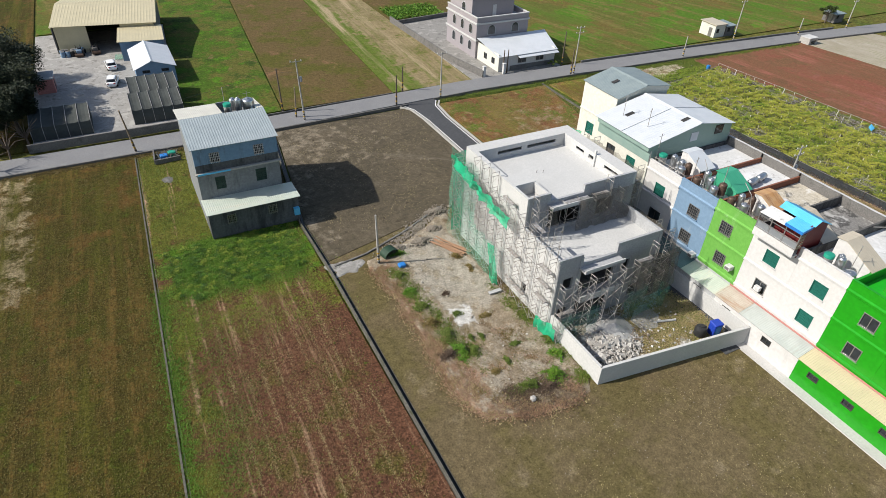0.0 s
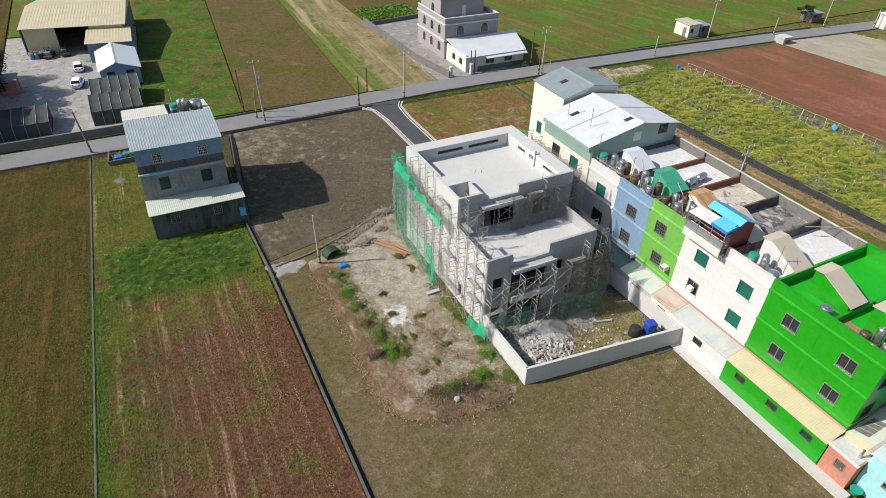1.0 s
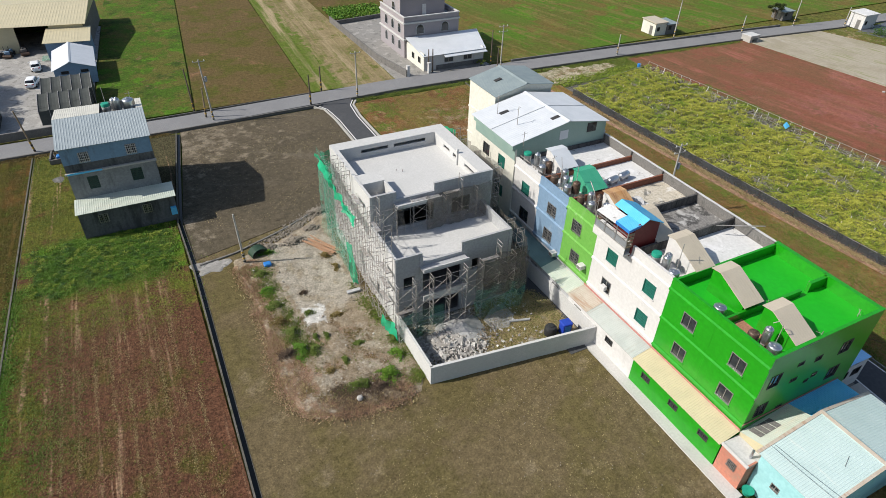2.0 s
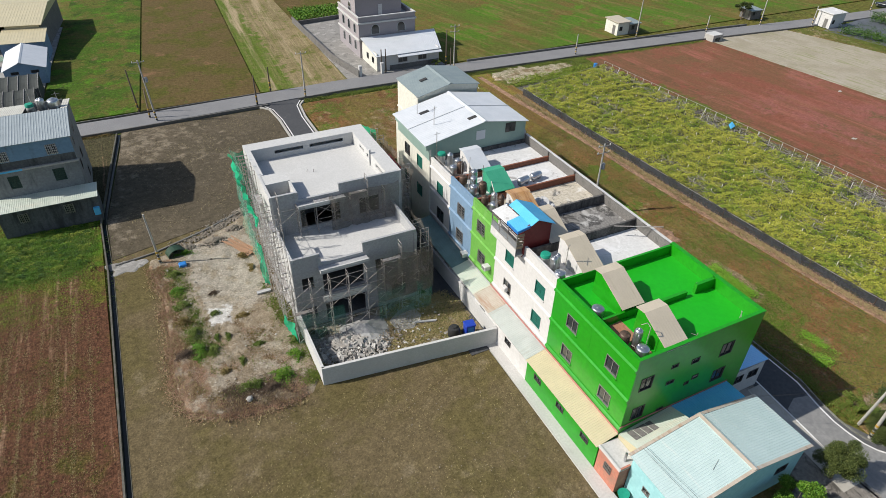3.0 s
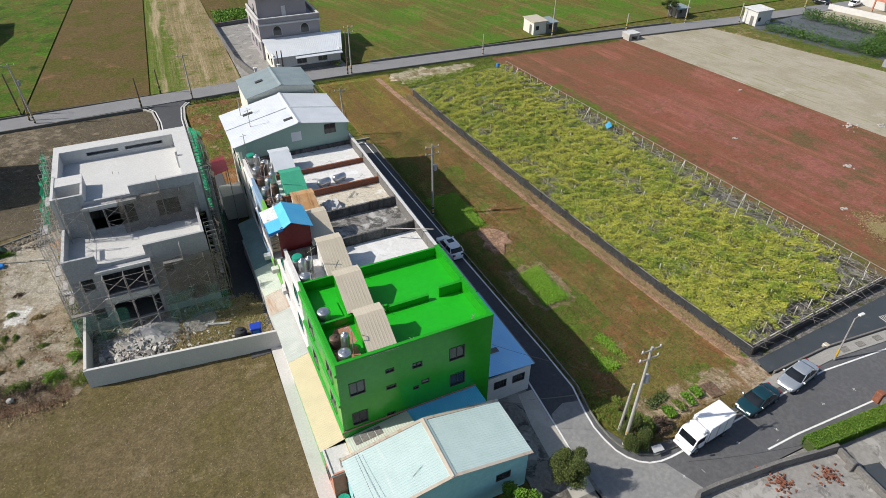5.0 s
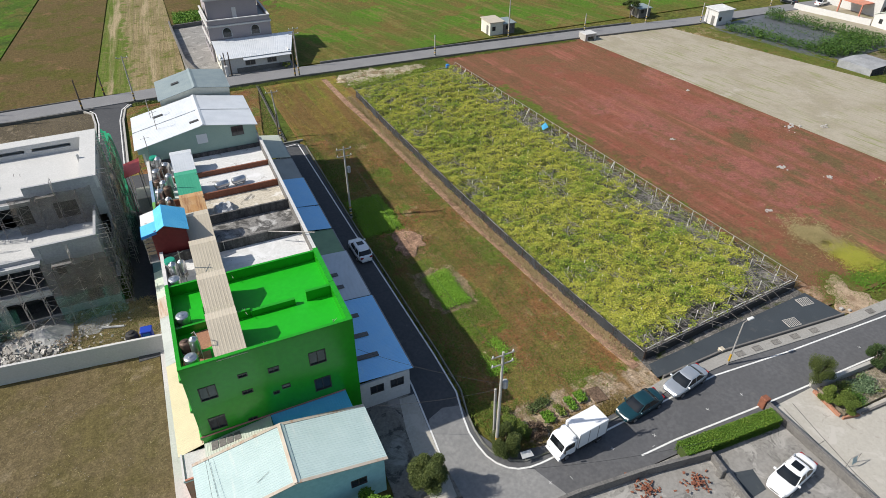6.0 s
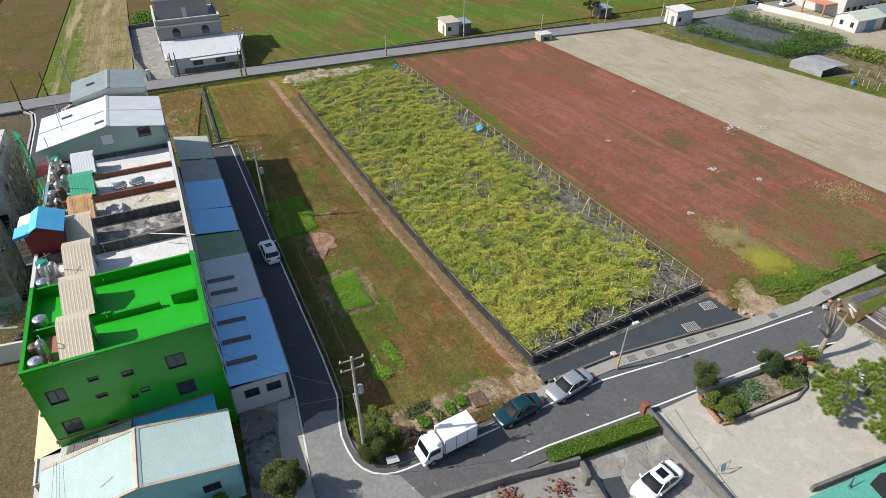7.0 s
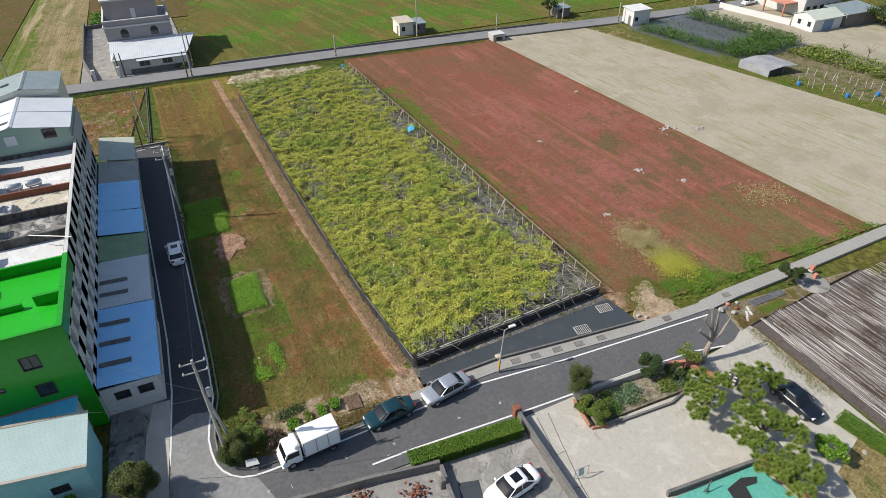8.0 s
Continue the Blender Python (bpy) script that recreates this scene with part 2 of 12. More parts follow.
M = dict(
    plot_stone=mixed("dusty_stones", (0.40, 0.36, 0.30), (0.28, 0.235, 0.18), (0.52, 0.49, 0.44)),
    rubble_mix=mixed("broken_masonry", (0.48, 0.465, 0.44), (0.33, 0.31, 0.285), (0.64, 0.62, 0.58)),
    ground=crop("far_ground", (0.13, 0.12, 0.03), (((0.075, 0.105, 0.02), 60.0, 0.45, 0.55, None), ((0.18, 0.13, 0.06), 35.0, 0.55, 0.65, None)), grain=1.0, turn=5.0, rows=(3.0, (0.10, 0.12, 0.02), 0.5, 0.65)),
    field_olive=crop("olive_stubble", (0.066, 0.052, 0.012), (((0.057, 0.059, 0.009), 7.0, 0.46, 0.6, None), ((0.122, 0.068, 0.02), 6.0, 0.5, 0.66, None), ((0.07, 0.10, 0.012), 1.2, 0.56, 0.68, None), ((0.30, 0.24, 0.14), 2.0, 0.42, 0.56, (-72, -62.5, 50, 78, 1.5)), ((0.22, 0.16, 0.07), 0.7, 0.66, 0.76, None)), contrast=0.7, rows=(1.3, (0.112, 0.072, 0.02), 0.5, 0.62), rows2=(2.2, (0.075, 0.07, 0.012), 0.5, 0.66), turn=-2.0),
    field_mixed=crop("weedy_field", (0.120, 0.057, 0.033), (((0.095, 0.075, 0.022), 5.0, 0.50, 0.62, None), ((0.105, 0.100, 0.018), 4.0, 0.40, 0.55, (-53, -48.2, -40, 60, 1.6)), ((0.070, 0.145, 0.012), 5.0, 0.34, 0.46, (-49.5, -30, 44.0, 54.5, 2.4)), ((0.12, 0.125, 0.022), 3.0, 0.3, 0.5, (-54, -42, 53.5, 90, 2.0)), ((0.075, 0.068, 0.035), 3.0, 0.25, 0.4, (-37, -28, 53.5, 90, 1.0)), ((0.12, 0.125, 0.022), 3.0, 0.42, 0.6, (-54, -30, 38, 46, 4.0)), ((0.075, 0.12, 0.014), 1.0, 0.60, 0.7, None), ((0.30, 0.19, 0.12), 0.6, 0.64, 0.76, None)), rows=(0.9, (0.32, 0.205, 0.13), 0.56, 0.66), turn=-0.5, contrast=0.85),
    field_brown=crop("brown_tilled_soil", (0.152, 0.117, 0.063), (((0.132, 0.107, 0.046), 9.0, 0.44, 0.56, None), ((0.25, 0.20, 0.125), 4.0, 0.54, 0.72, None), ((0.40, 0.34, 0.23), 0.5, 0.66, 0.76, None), ((0.10, 0.075, 0.04), 1.3, 0.62, 0.72, None)), grain=6.0, contrast=0.42, bump=0.6, rows=(1.6, (0.105, 0.08, 0.04), 0.54, 0.68), turn=-68.0),
    field_dark=crop("dark_tilled_soil", (0.108, 0.090, 0.062), (((0.130, 0.107, 0.074), 9.0, 0.45, 0.6, None), ((0.25, 0.21, 0.155), 2.5, 0.46, 0.62, (-34, -24, 68, 79, 3.0)), ((0.25, 0.21, 0.155), 2.5, 0.5, 0.66, (-34, -31, 40, 79, 1.0)), ((0.26, 0.215, 0.155), 2.2, 0.5, 0.66, (-33, -16, 62, 78, 5.0)), ((0.27, 0.23, 0.17), 0.6, 0.64, 0.76, None), ((0.06, 0.047, 0.031), 1.4, 0.58, 0.70, None)), grain=6.0, contrast=0.4, rows=(2.0, (0.16, 0.135, 0.10), 0.55, 0.72), turn=62.0),
    field_wild=crop("rubbly_yard_soil", (0.33, 0.29, 0.225), (((0.27, 0.20, 0.095), 2.0, 0.36, 0.52, (-10.8, -2.0, 16.0, 24.0, 1.2)), ((0.40, 0.385, 0.35), 2.0, 0.5, 0.6, None), ((0.20, 0.15, 0.065), 1.6, 0.52, 0.66, None), ((0.34, 0.22, 0.09), 0.8, 0.6, 0.7, None)), bump=1.0),
    field_strip=crop("dry_grass_strip", (0.25, 0.122, 0.052), (((0.15, 0.125, 0.032), 5.0, 0.46, 0.6, (-9, 19.2, 52, 78, 2.0)), ((0.175, 0.078, 0.040), 6.0, 0.44, 0.58, (-9, 19.2, 52, 78, 2.0)), ((0.205, 0.165, 0.048), 7.0, 0.46, 0.56, None), ((0.12, 0.165, 0.026), 5.5, 0.51, 0.57, None), ((0.33, 0.22, 0.12), 2.2, 0.55, 0.65, None), ((0.105, 0.145, 0.022), 3.0, 0.44, 0.6, (10, 24.5, -10, 48, 1.6)), ((0.235, 0.18, 0.042), 5.0, 0.3, 0.5, (19.5, 34, 52, 80, 6.0)), ((0.17, 0.19, 0.03), 3.0, 0.4, 0.55, (19.5, 31, 66, 80, 4.0)), ((0.34, 0.25, 0.16), 2.0, 0.48, 0.6, (4, 15, 58, 70, 3.0)), ((0.40, 0.32, 0.21), 1.1, 0.60, 0.70, None), ((0.36, 0.19, 0.115), 2.0, 0.3, 0.44, (23.9, 26.4, 19.2, 24.8, 0.6)), ((0.40, 0.31, 0.22), 2.0, 0.27, 0.42, (23.8, 38, -11, -4.7, 1.0)), ((0.22, 0.15, 0.08), 1.0, 0.5, 0.62, (23.8, 38, -11, -4.7, 1.0)), ((0.11, 0.24, 0.014), 2.0, 0.3, 0.45, (20.9, 25.8, 24.5, 33.4, 0.5)), ((0.38, 0.28, 0.175), 1.5, 0.26, 0.42, (23.0, 28.0, 8.2, 16.0, 0.4)), ((0.09, 0.15, 0.018), 2.5, 0.35, 0.5, (22.0, 29.0, 3.5, 10.0, 1.2)), ((0.30, 0.235, 0.15), 2.0, 0.36, 0.5, (23.3, 27.6, 8.7, 15.6, 0.35))), rows=(1.2, (0.10, 0.10, 0.02), 0.52, 0.68), rows2=(2.6, (0.175, 0.105, 0.04), 0.48, 0.66), turn=3.0),
    field_sandy=crop("pale_sandy_ground", (0.50, 0.43, 0.32), (((0.30, 0.22, 0.14), 2.5, 0.5, 0.6, None), ((0.12, 0.13, 0.03), 2.0, 0.56, 0.64, None), ((0.55, 0.50, 0.42), 1.0, 0.6, 0.7, None))),
    field_red=crop("red_weed_field", (0.222, 0.083, 0.053), (((0.185, 0.095, 0.053), 12.0, 0.46, 0.6, None), ((0.30, 0.135, 0.105), 9.0, 0.56, 0.7, None), ((0.125, 0.09, 0.042), 6.0, 0.56, 0.68, None), ((0.155, 0.085, 0.045), 5.0, 0.38, 0.56, (50, 63.5, -10, 80, 4.0)), ((0.17, 0.095, 0.05), 5.0, 0.4, 0.58, (50, 90, 64, 80, 5.0)), ((0.265, 0.105, 0.082), 12.0, 0.36, 0.55, (68, 92, 8, 50, 9.0)), ((0.13, 0.095, 0.045), 6.0, 0.44, 0.62, (72, 98, -8, 34, 8.0)), ((0.15, 0.12, 0.05), 4.0, 0.35, 0.55, (52, 97, -10, 6, 5.0)), ((0.10, 0.13, 0.022), 3.0, 0.4, 0.52, (52, 60.5, 10, 60, 1.2)), ((0.40, 0.285, 0.19), 2.0, 0.4, 0.55, (60, 65.5, -8, -3.6, 1.2)), ((0.50, 0.42, 0.32), 0.8, 0.68, 0.75, None)), grain=4.0, contrast=0.3, bump=0.5, rows=(1.7, (0.275, 0.108, 0.076), 0.5, 0.66), rows2=(3.0, (0.165, 0.082, 0.045), 0.46, 0.64), turn=6.0, mottle=0.80, patch=0.15),
    field_grey=crop("pale_fallow_field", (0.355, 0.318, 0.25), (((0.31, 0.275, 0.205), 9.0, 0.45, 0.6, None), ((0.40, 0.365, 0.305), 6.0, 0.56, 0.7, None), ((0.30, 0.29, 0.16), 9.0, 0.60, 0.75, None)), grain=4.0, contrast=0.1, bump=0.2, rows=(0.55, (0.235, 0.24, 0.115), 0.50, 0.64), turn=8.0, patch=0.09, mottle=0.93, reach=7.0),
    field_green=crop("green_field", (0.108, 0.122, 0.026), (((0.15, 0.118, 0.034), 12.0, 0.46, 0.56, None), ((0.085, 0.165, 0.018), 16.0, 0.50, 0.58, None), ((0.10, 0.19, 0.02), 6.0, 0.56, 0.64, None), ((0.19, 0.15, 0.055), 7.0, 0.6, 0.72, None)), grain=3.0, contrast=0.3, rows=(2.2, (0.165, 0.135, 0.045), 0.5, 0.62), rows2=(5.0, (0.085, 0.125, 0.02), 0.5, 0.62), turn=14.0),
    field_lush=crop("lush_green_field", (0.064, 0.120, 0.014), (((0.115, 0.115, 0.027), 7.0, 0.44, 0.56, None), ((0.080, 0.175, 0.014), 4.0, 0.54, 0.62, None), ((0.045, 0.075, 0.014), 5.0, 0.53, 0.64, None), ((0.17, 0.125, 0.055), 3.0, 0.58, 0.68, None), ((0.20, 0.155, 0.075), 1.6, 0.62, 0.70, None)), grain=3.0, contrast=0.45),
    field_tan=crop("brown_stubble_field", (0.129, 0.092, 0.038), (((0.10, 0.095, 0.022), 9.0, 0.46, 0.58, None), ((0.21, 0.125, 0.066), 6.0, 0.56, 0.68, None), ((0.10, 0.125, 0.022), 3.0, 0.58, 0.7, None)), grain=3.0, contrast=0.32),
    field_straw=crop("straw_field", (0.28, 0.22, 0.12), (((0.215, 0.175, 0.085), 7.0, 0.46, 0.6, None), ((0.11, 0.155, 0.024), 5.0, 0.32, 0.46, (-9.5, -1.8, 80, 180, 2.0)), ((0.14, 0.15, 0.035), 4.0, 0.54, 0.64, None)), grain=3.0, contrast=0.3, rows=(0.8, (0.15, 0.15, 0.05), 0.48, 0.6), rows2=(2.4, (0.34, 0.27, 0.165), 0.5, 0.66), turn=-3.0),
    drygrass=crop("dry_lawn", (0.25, 0.20, 0.09), (((0.15, 0.15, 0.045), 2.0, 0.5, 0.65, None),)),
    path=crop("trodden_earth", (0.36, 0.225, 0.15), (((0.27, 0.165, 0.11), 1.5, 0.45, 0.6, None), ((0.19, 0.16, 0.06), 1.0, 0.58, 0.7, None), ((0.38, 0.31, 0.22), 0.6, 0.6, 0.7, None))),
    # grey soil with the canopy's shade put into its base colour
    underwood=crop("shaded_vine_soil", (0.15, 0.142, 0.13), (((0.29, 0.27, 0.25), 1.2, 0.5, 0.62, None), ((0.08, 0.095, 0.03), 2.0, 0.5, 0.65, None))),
    asphalt=plain("asphalt", (0.074, 0.076, 0.080), (0.055, 0.057, 0.061), grain=3.0, blotch=0.25, rough=0.85, dirt=(0.17, 0.165, 0.155), dirt_at=(0.58, 0.85)),
    asphalt_pale=plain("pale_worn_road", (0.26, 0.258, 0.25), (0.19, 0.19, 0.187), grain=3.0, blotch=0.3, rough=0.9, dirt=(0.27, 0.265, 0.255), dirt_at=(0.52, 0.75)),
    asphalt_mid=plain("worn_asphalt", (0.115, 0.116, 0.120), (0.085, 0.086, 0.090), grain=3.0, blotch=0.25, rough=0.85, dirt=(0.16, 0.157, 0.15), dirt_at=(0.58, 0.85)),
    asphalt_old=plain("old_asphalt", (0.235, 0.235, 0.235), (0.17, 0.17, 0.175), grain=12.0, blotch=0.3, rough=0.9, dirt=(0.26, 0.24, 0.21), dirt_at=(0.56, 0.8)),
    asphalt_new=plain("fresh_asphalt", (0.052, 0.063, 0.072), (0.040, 0.048, 0.056), grain=16.0, blotch=0.4, rough=0.8, dirt=(0.08, 0.085, 0.085)),
    paint=plain("road_paint", (0.78, 0.78, 0.76), (0.55, 0.55, 0.53), grain=9.0, blotch=1.5, rough=0.7),
    concrete=plain("concrete", (0.46, 0.44, 0.405), (0.34, 0.33, 0.30), grain=8.0, blotch=0.5, dirt=(0.16, 0.15, 0.13), dirt_at=(0.58, 0.8)),
    concrete_pale=plain("pale_concrete", (0.56, 0.555, 0.54), (0.465, 0.465, 0.45), grain=6.0, blotch=0.4, dirt=(0.34, 0.33, 0.31), dirt_at=(0.6, 0.85)),
    path_grey=plain("grey_path_concrete", (0.34, 0.33, 0.305), (0.26, 0.25, 0.23), grain=6.0, blotch=0.5, dirt=(0.17, 0.16, 0.13), dirt_at=(0.56, 0.78)),
    pavement_pale=plain("pale_pavement_concrete", (0.53, 0.52, 0.495), (0.44, 0.43, 0.41), grain=6.0, blotch=0.4, dirt=(0.30, 0.29, 0.26), dirt_at=(0.58, 0.82)),
    concrete_grey=plain("grey_render", (0.45, 0.455, 0.46), (0.33, 0.335, 0.34), grain=5.0, blotch=0.6, dirt=(0.20, 0.20, 0.20), dirt_at=(0.58, 0.82), streak=True),
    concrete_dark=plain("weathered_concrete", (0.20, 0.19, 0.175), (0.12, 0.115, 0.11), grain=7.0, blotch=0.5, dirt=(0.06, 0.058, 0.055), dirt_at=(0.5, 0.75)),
    # mould on the roof parapets; inside the shell this dark stands in for shade
    mould_shade_wall=plain("mouldy_parapet_unlit_wall", (0.155, 0.148, 0.14), (0.075, 0.072, 0.068), grain=6.0, blotch=0.5, dirt=(0.028, 0.027, 0.026), dirt_at=(0.46, 0.66), streak=True),
    yard_work=stained("oil_stained_yard_concrete", (0.325, 0.315, 0.295), (0.265, 0.255, 0.24), (0.15, 0.14, 0.125), (0.40, 0.39, 0.365), 0.54),
    yard=stained("yard_concrete", (0.42, 0.395, 0.345), (0.37, 0.35, 0.305), (0.27, 0.25, 0.215), (0.46, 0.435, 0.39), 0.6),
    yard_dark=stained("dark_yard_concrete", (0.27, 0.26, 0.24), (0.215, 0.205, 0.19), (0.13, 0.125, 0.115), (0.36, 0.345, 0.32), 0.54),
    yard_grime=stained("grimy_yard_concrete", (0.24, 0.22, 0.19), (0.165, 0.15, 0.13), (0.055, 0.05, 0.044), (0.34, 0.32, 0.29), 0.5),
    field_verge=crop("verge_ground", (0.13, 0.135, 0.035), (((0.085, 0.135, 0.018), 3.0, 0.48, 0.6, None), ((0.34, 0.26, 0.15), 3.0, 0.45, 0.58, (108, 118.5, 57, 72, 3.0)), ((0.20, 0.11, 0.06), 2.5, 0.50, 0.6, (106, 119, 48, 74, 2.0)), ((0.16, 0.15, 0.04), 2.5, 0.52, 0.62, None))),
    brown_bed=crop("brown_bed_soil", (0.17, 0.115, 0.08), (((0.24, 0.18, 0.13), 0.6, 0.55, 0.7, None),)),
    garden_soil=crop("garden_soil", (0.33, 0.285, 0.215), (((0.17, 0.145, 0.10), 1.2, 0.5, 0.62, None), ((0.10, 0.12, 0.03), 0.8, 0.6, 0.7, None))),
    needle=leaf("pine_needle", (0.115, 0.18, 0.028), (0.18, 0.245, 0.042), (0.27, 0.30, 0.08)),
    ditch_lip=plain("weathered_ditch_concrete", (0.145, 0.135, 0.115), (0.085, 0.08, 0.065), grain=5.0, blotch=0.8, dirt=(0.06, 0.065, 0.035), dirt_at=(0.48, 0.64)),
    kerb_mossy=plain("mossy_concrete", (0.25, 0.245, 0.22), (0.15, 0.15, 0.13), grain=5.0, blotch=0.8, dirt=(0.075, 0.08, 0.05), dirt_at=(0.5, 0.68)),
    shell_grey=plain("fresh_cement_render", (0.42, 0.425, 0.43), (0.32, 0.325, 0.33), grain=5.0, blotch=0.6, dirt=(0.15, 0.15, 0.15), dirt_at=(0.56, 0.8), streak=True),
    water=plain("ditch_water", (0.012, 0.013, 0.011), (0.02, 0.02, 0.015), rough=0.25, bump=0.05),
    green_wall=plain("bright_green_paint", (0.016, 0.30, 0.010), (0.012, 0.24, 0.008), grain=2.5, blotch=0.35, rough=0.28, spec=0.5, bump=0.05),
    green_floor=plain("green_roof_coating", (0.014, 0.39, 0.014), (0.012, 0.34, 0.012), grain=2.0, blotch=0.3, rough=0.45, bump=0.06),
    white_wall=plain("white_wall_paint", (0.61, 0.60, 0.585), (0.53, 0.52, 0.505), grain=3.0, blotch=0.4, rough=0.7, bump=0.1, dirt=(0.30, 0.285, 0.26), dirt_at=(0.60, 0.84), streak=True),
    lime_wall=plain("light_green_paint", (0.15, 0.38, 0.07), (0.12, 0.33, 0.055), grain=3.0, blotch=0.5, rough=0.7, bump=0.1, dirt=(0.28, 0.46, 0.20), streak=True),
    blue_wall=plain("blue_grey_paint", (0.195, 0.295, 0.415), (0.16, 0.25, 0.355), grain=3.0, blotch=0.5, rough=0.7, bump=0.1, dirt=(0.34, 0.40, 0.46), streak=True),
    cream_wall=plain("cream_wall_paint", (0.68, 0.67, 0.59), (0.58, 0.57, 0.50), grain=3.0, blotch=0.5, rough=0.7, bump=0.1, dirt=(0.45, 0.43, 0.38), dirt_at=(0.62, 0.9), streak=True),
    sage_wall=sheet_metal("sage_green_cladding", (0.29, 0.40, 0.35), (0.25, 0.36, 0.32)),
    roof_white=stained("white_roof_coating", (0.62, 0.62, 0.61), (0.54, 0.54, 0.53), (0.24, 0.23, 0.215), (0.68, 0.68, 0.68), 0.585),
    roof_tan=stained("stained_tan_roof", (0.56, 0.51, 0.42), (0.40, 0.36, 0.28), (0.10, 0.10, 0.095), (0.66, 0.65, 0.62)),
    roof_grey=stained("mouldy_grey_roof", (0.25, 0.24, 0.225), (0.15, 0.146, 0.138), (0.048, 0.047, 0.045), (0.46, 0.45, 0.43), 0.5),
    brick=plain("old_brick", (0.27, 0.105, 0.060), (0.17, 0.065, 0.040), grain=9.0, blotch=0.8, dirt=(0.09, 0.055, 0.045), dirt_at=(0.52, 0.78), streak=True),
    red_wall=plain("dark_red_cladding", (0.17, 0.022, 0.022), (0.12, 0.016, 0.016), grain=3.0, rough=0.5),
    metal_white=sheet_metal("white_roof_sheet", (0.65, 0.675, 0.70), (0.58, 0.61, 0.635)),
    metal_pale=sheet_metal("pale_blue_roof_sheet", (0.45, 0.565, 0.555), (0.41, 0.525, 0.515), metal=0.0, rough=0.6, dirt=(0.58, 0.62, 0.58)),
    metal_aqua=plain("aqua_wall", (0.33, 0.60, 0.62), (0.27, 0.52, 0.54), grain=3.0, blotch=0.4),
    metal_grey=sheet_metal("grey_roof_sheet", (0.27, 0.32, 0.32), (0.22, 0.27, 0.28)),
    metal_silver=sheet_metal("silver_roof_sheet", (0.64, 0.665, 0.685), (0.57, 0.595, 0.61), dirt=(0.50, 0.49, 0.46), metal=0.1, rough=0.45),
    metal_blue=sheet_metal("blue_roof_sheet", (0.30, 0.64, 0.98), (0.36, 0.68, 0.98), dirt=(0.50, 0.68, 0.86), dirt_at=(0.6, 0.8), metal=0.05, rough=0.4),
    metal_sky=sheet_metal("sky_blue_roof_sheet", (0.10, 0.48, 0.78), (0.14, 0.55, 0.82), dirt=(0.35, 0.55, 0.68), dirt_at=(0.62, 0.85)),
    metal_beige=sheet_metal("beige_roof_sheet", (0.57, 0.50, 0.385), (0.52, 0.455, 0.35), dirt=(0.42, 0.36, 0.26)),
    house_blue=plain("faded_blue_render", (0.19, 0.30, 0.41), (0.15, 0.245, 0.34), grain=3.0, blotch=0.5, rough=0.8, bump=0.1, dirt=(0.11, 0.14, 0.17), dirt_at=(0.52, 0.72), streak=True),
    house_grey=plain("bare_cement_render", (0.24, 0.25, 0.25), (0.17, 0.18, 0.18), grain=5.0, blotch=0.6, dirt=(0.09, 0.095, 0.095), dirt_at=(0.52, 0.74), streak=True),
    house_dark=plain("sooty_cement_render", (0.13, 0.135, 0.135), (0.08, 0.083, 0.083), grain=4.0, blotch=0.6, dirt=(0.035, 0.036, 0.036), dirt_at=(0.48, 0.66), streak=True),
    roof_beige=sheet_metal("pale_beige_sheet", (0.56, 0.55, 0.49), (0.48, 0.47, 0.42), metal=0.05, rough=0.6, dirt=(0.36, 0.34, 0.30)),
    metal_house=sheet_metal("blue_grey_roof_sheet", (0.33, 0.375, 0.39), (0.285, 0.33, 0.345), metal=0.1, rough=0.5),
    metal_teal=sheet_metal("dark_teal_translucent_sheet", (0.15, 0.25, 0.25), (0.11, 0.19, 0.19), dirt=(0.24, 0.30, 0.28)),
    metal_tan=sheet_metal("stained_tan_roof_sheet", (0.52, 0.47, 0.40), (0.45, 0.38, 0.30), dirt=(0.36, 0.20, 0.12), dirt_at=(0.5, 0.72)),
    metal_annex=sheet_metal("faded_pale_green_sheet", (0.56, 0.60, 0.52), (0.48, 0.54, 0.46), along="x", dirt=(0.62, 0.55, 0.42), dirt_at=(0.52, 0.75)),
    pine_leaf=leaf("deep_shade_leaf", (0.014, 0.022, 0.010), (0.024, 0.034, 0.014), (0.04, 0.05, 0.02)),
    metal_rust=sheet_metal("rusty_roof_sheet", (0.52, 0.28, 0.11), (0.58, 0.40, 0.22), dirt=(0.26, 0.10, 0.04), dirt_at=(0.45, 0.7)),
    metal_green=sheet_metal("green_roof_sheet", (0.05, 0.34, 0.20), (0.07, 0.38, 0.23)),
    metal_faded=sheet_metal("faded_grey_green_sheet", (0.44, 0.47, 0.44), (0.37, 0.40, 0.375), along="x", metal=0.0, rough=0.6, dirt=(0.30, 0.27, 0.22)),
    metal_stone=sheet_metal("stone_grey_roof_sheet", (0.40, 0.395, 0.36), (0.34, 0.335, 0.305), metal=0.0, rough=0.6, dirt=(0.28, 0.27, 0.24)),
    metal_moss=sheet_metal("pale_moss_roof_sheet", (0.52, 0.55, 0.47), (0.45, 0.48, 0.41), metal=0.0, rough=0.6, dirt=(0.36, 0.37, 0.31)),
    metal_olive=sheet_metal("faded_green_roof_sheet", (0.24, 0.36, 0.20), (0.20, 0.30, 0.17), dirt=(0.28, 0.32, 0.22)),
    metal_cream=sheet_metal("cream_roof_sheet", (0.58, 0.51, 0.33), (0.52, 0.46, 0.30)),
    metal_red=sheet_metal("red_roof_sheet", (0.60, 0.09, 0.09), (0.52, 0.07, 0.07)),
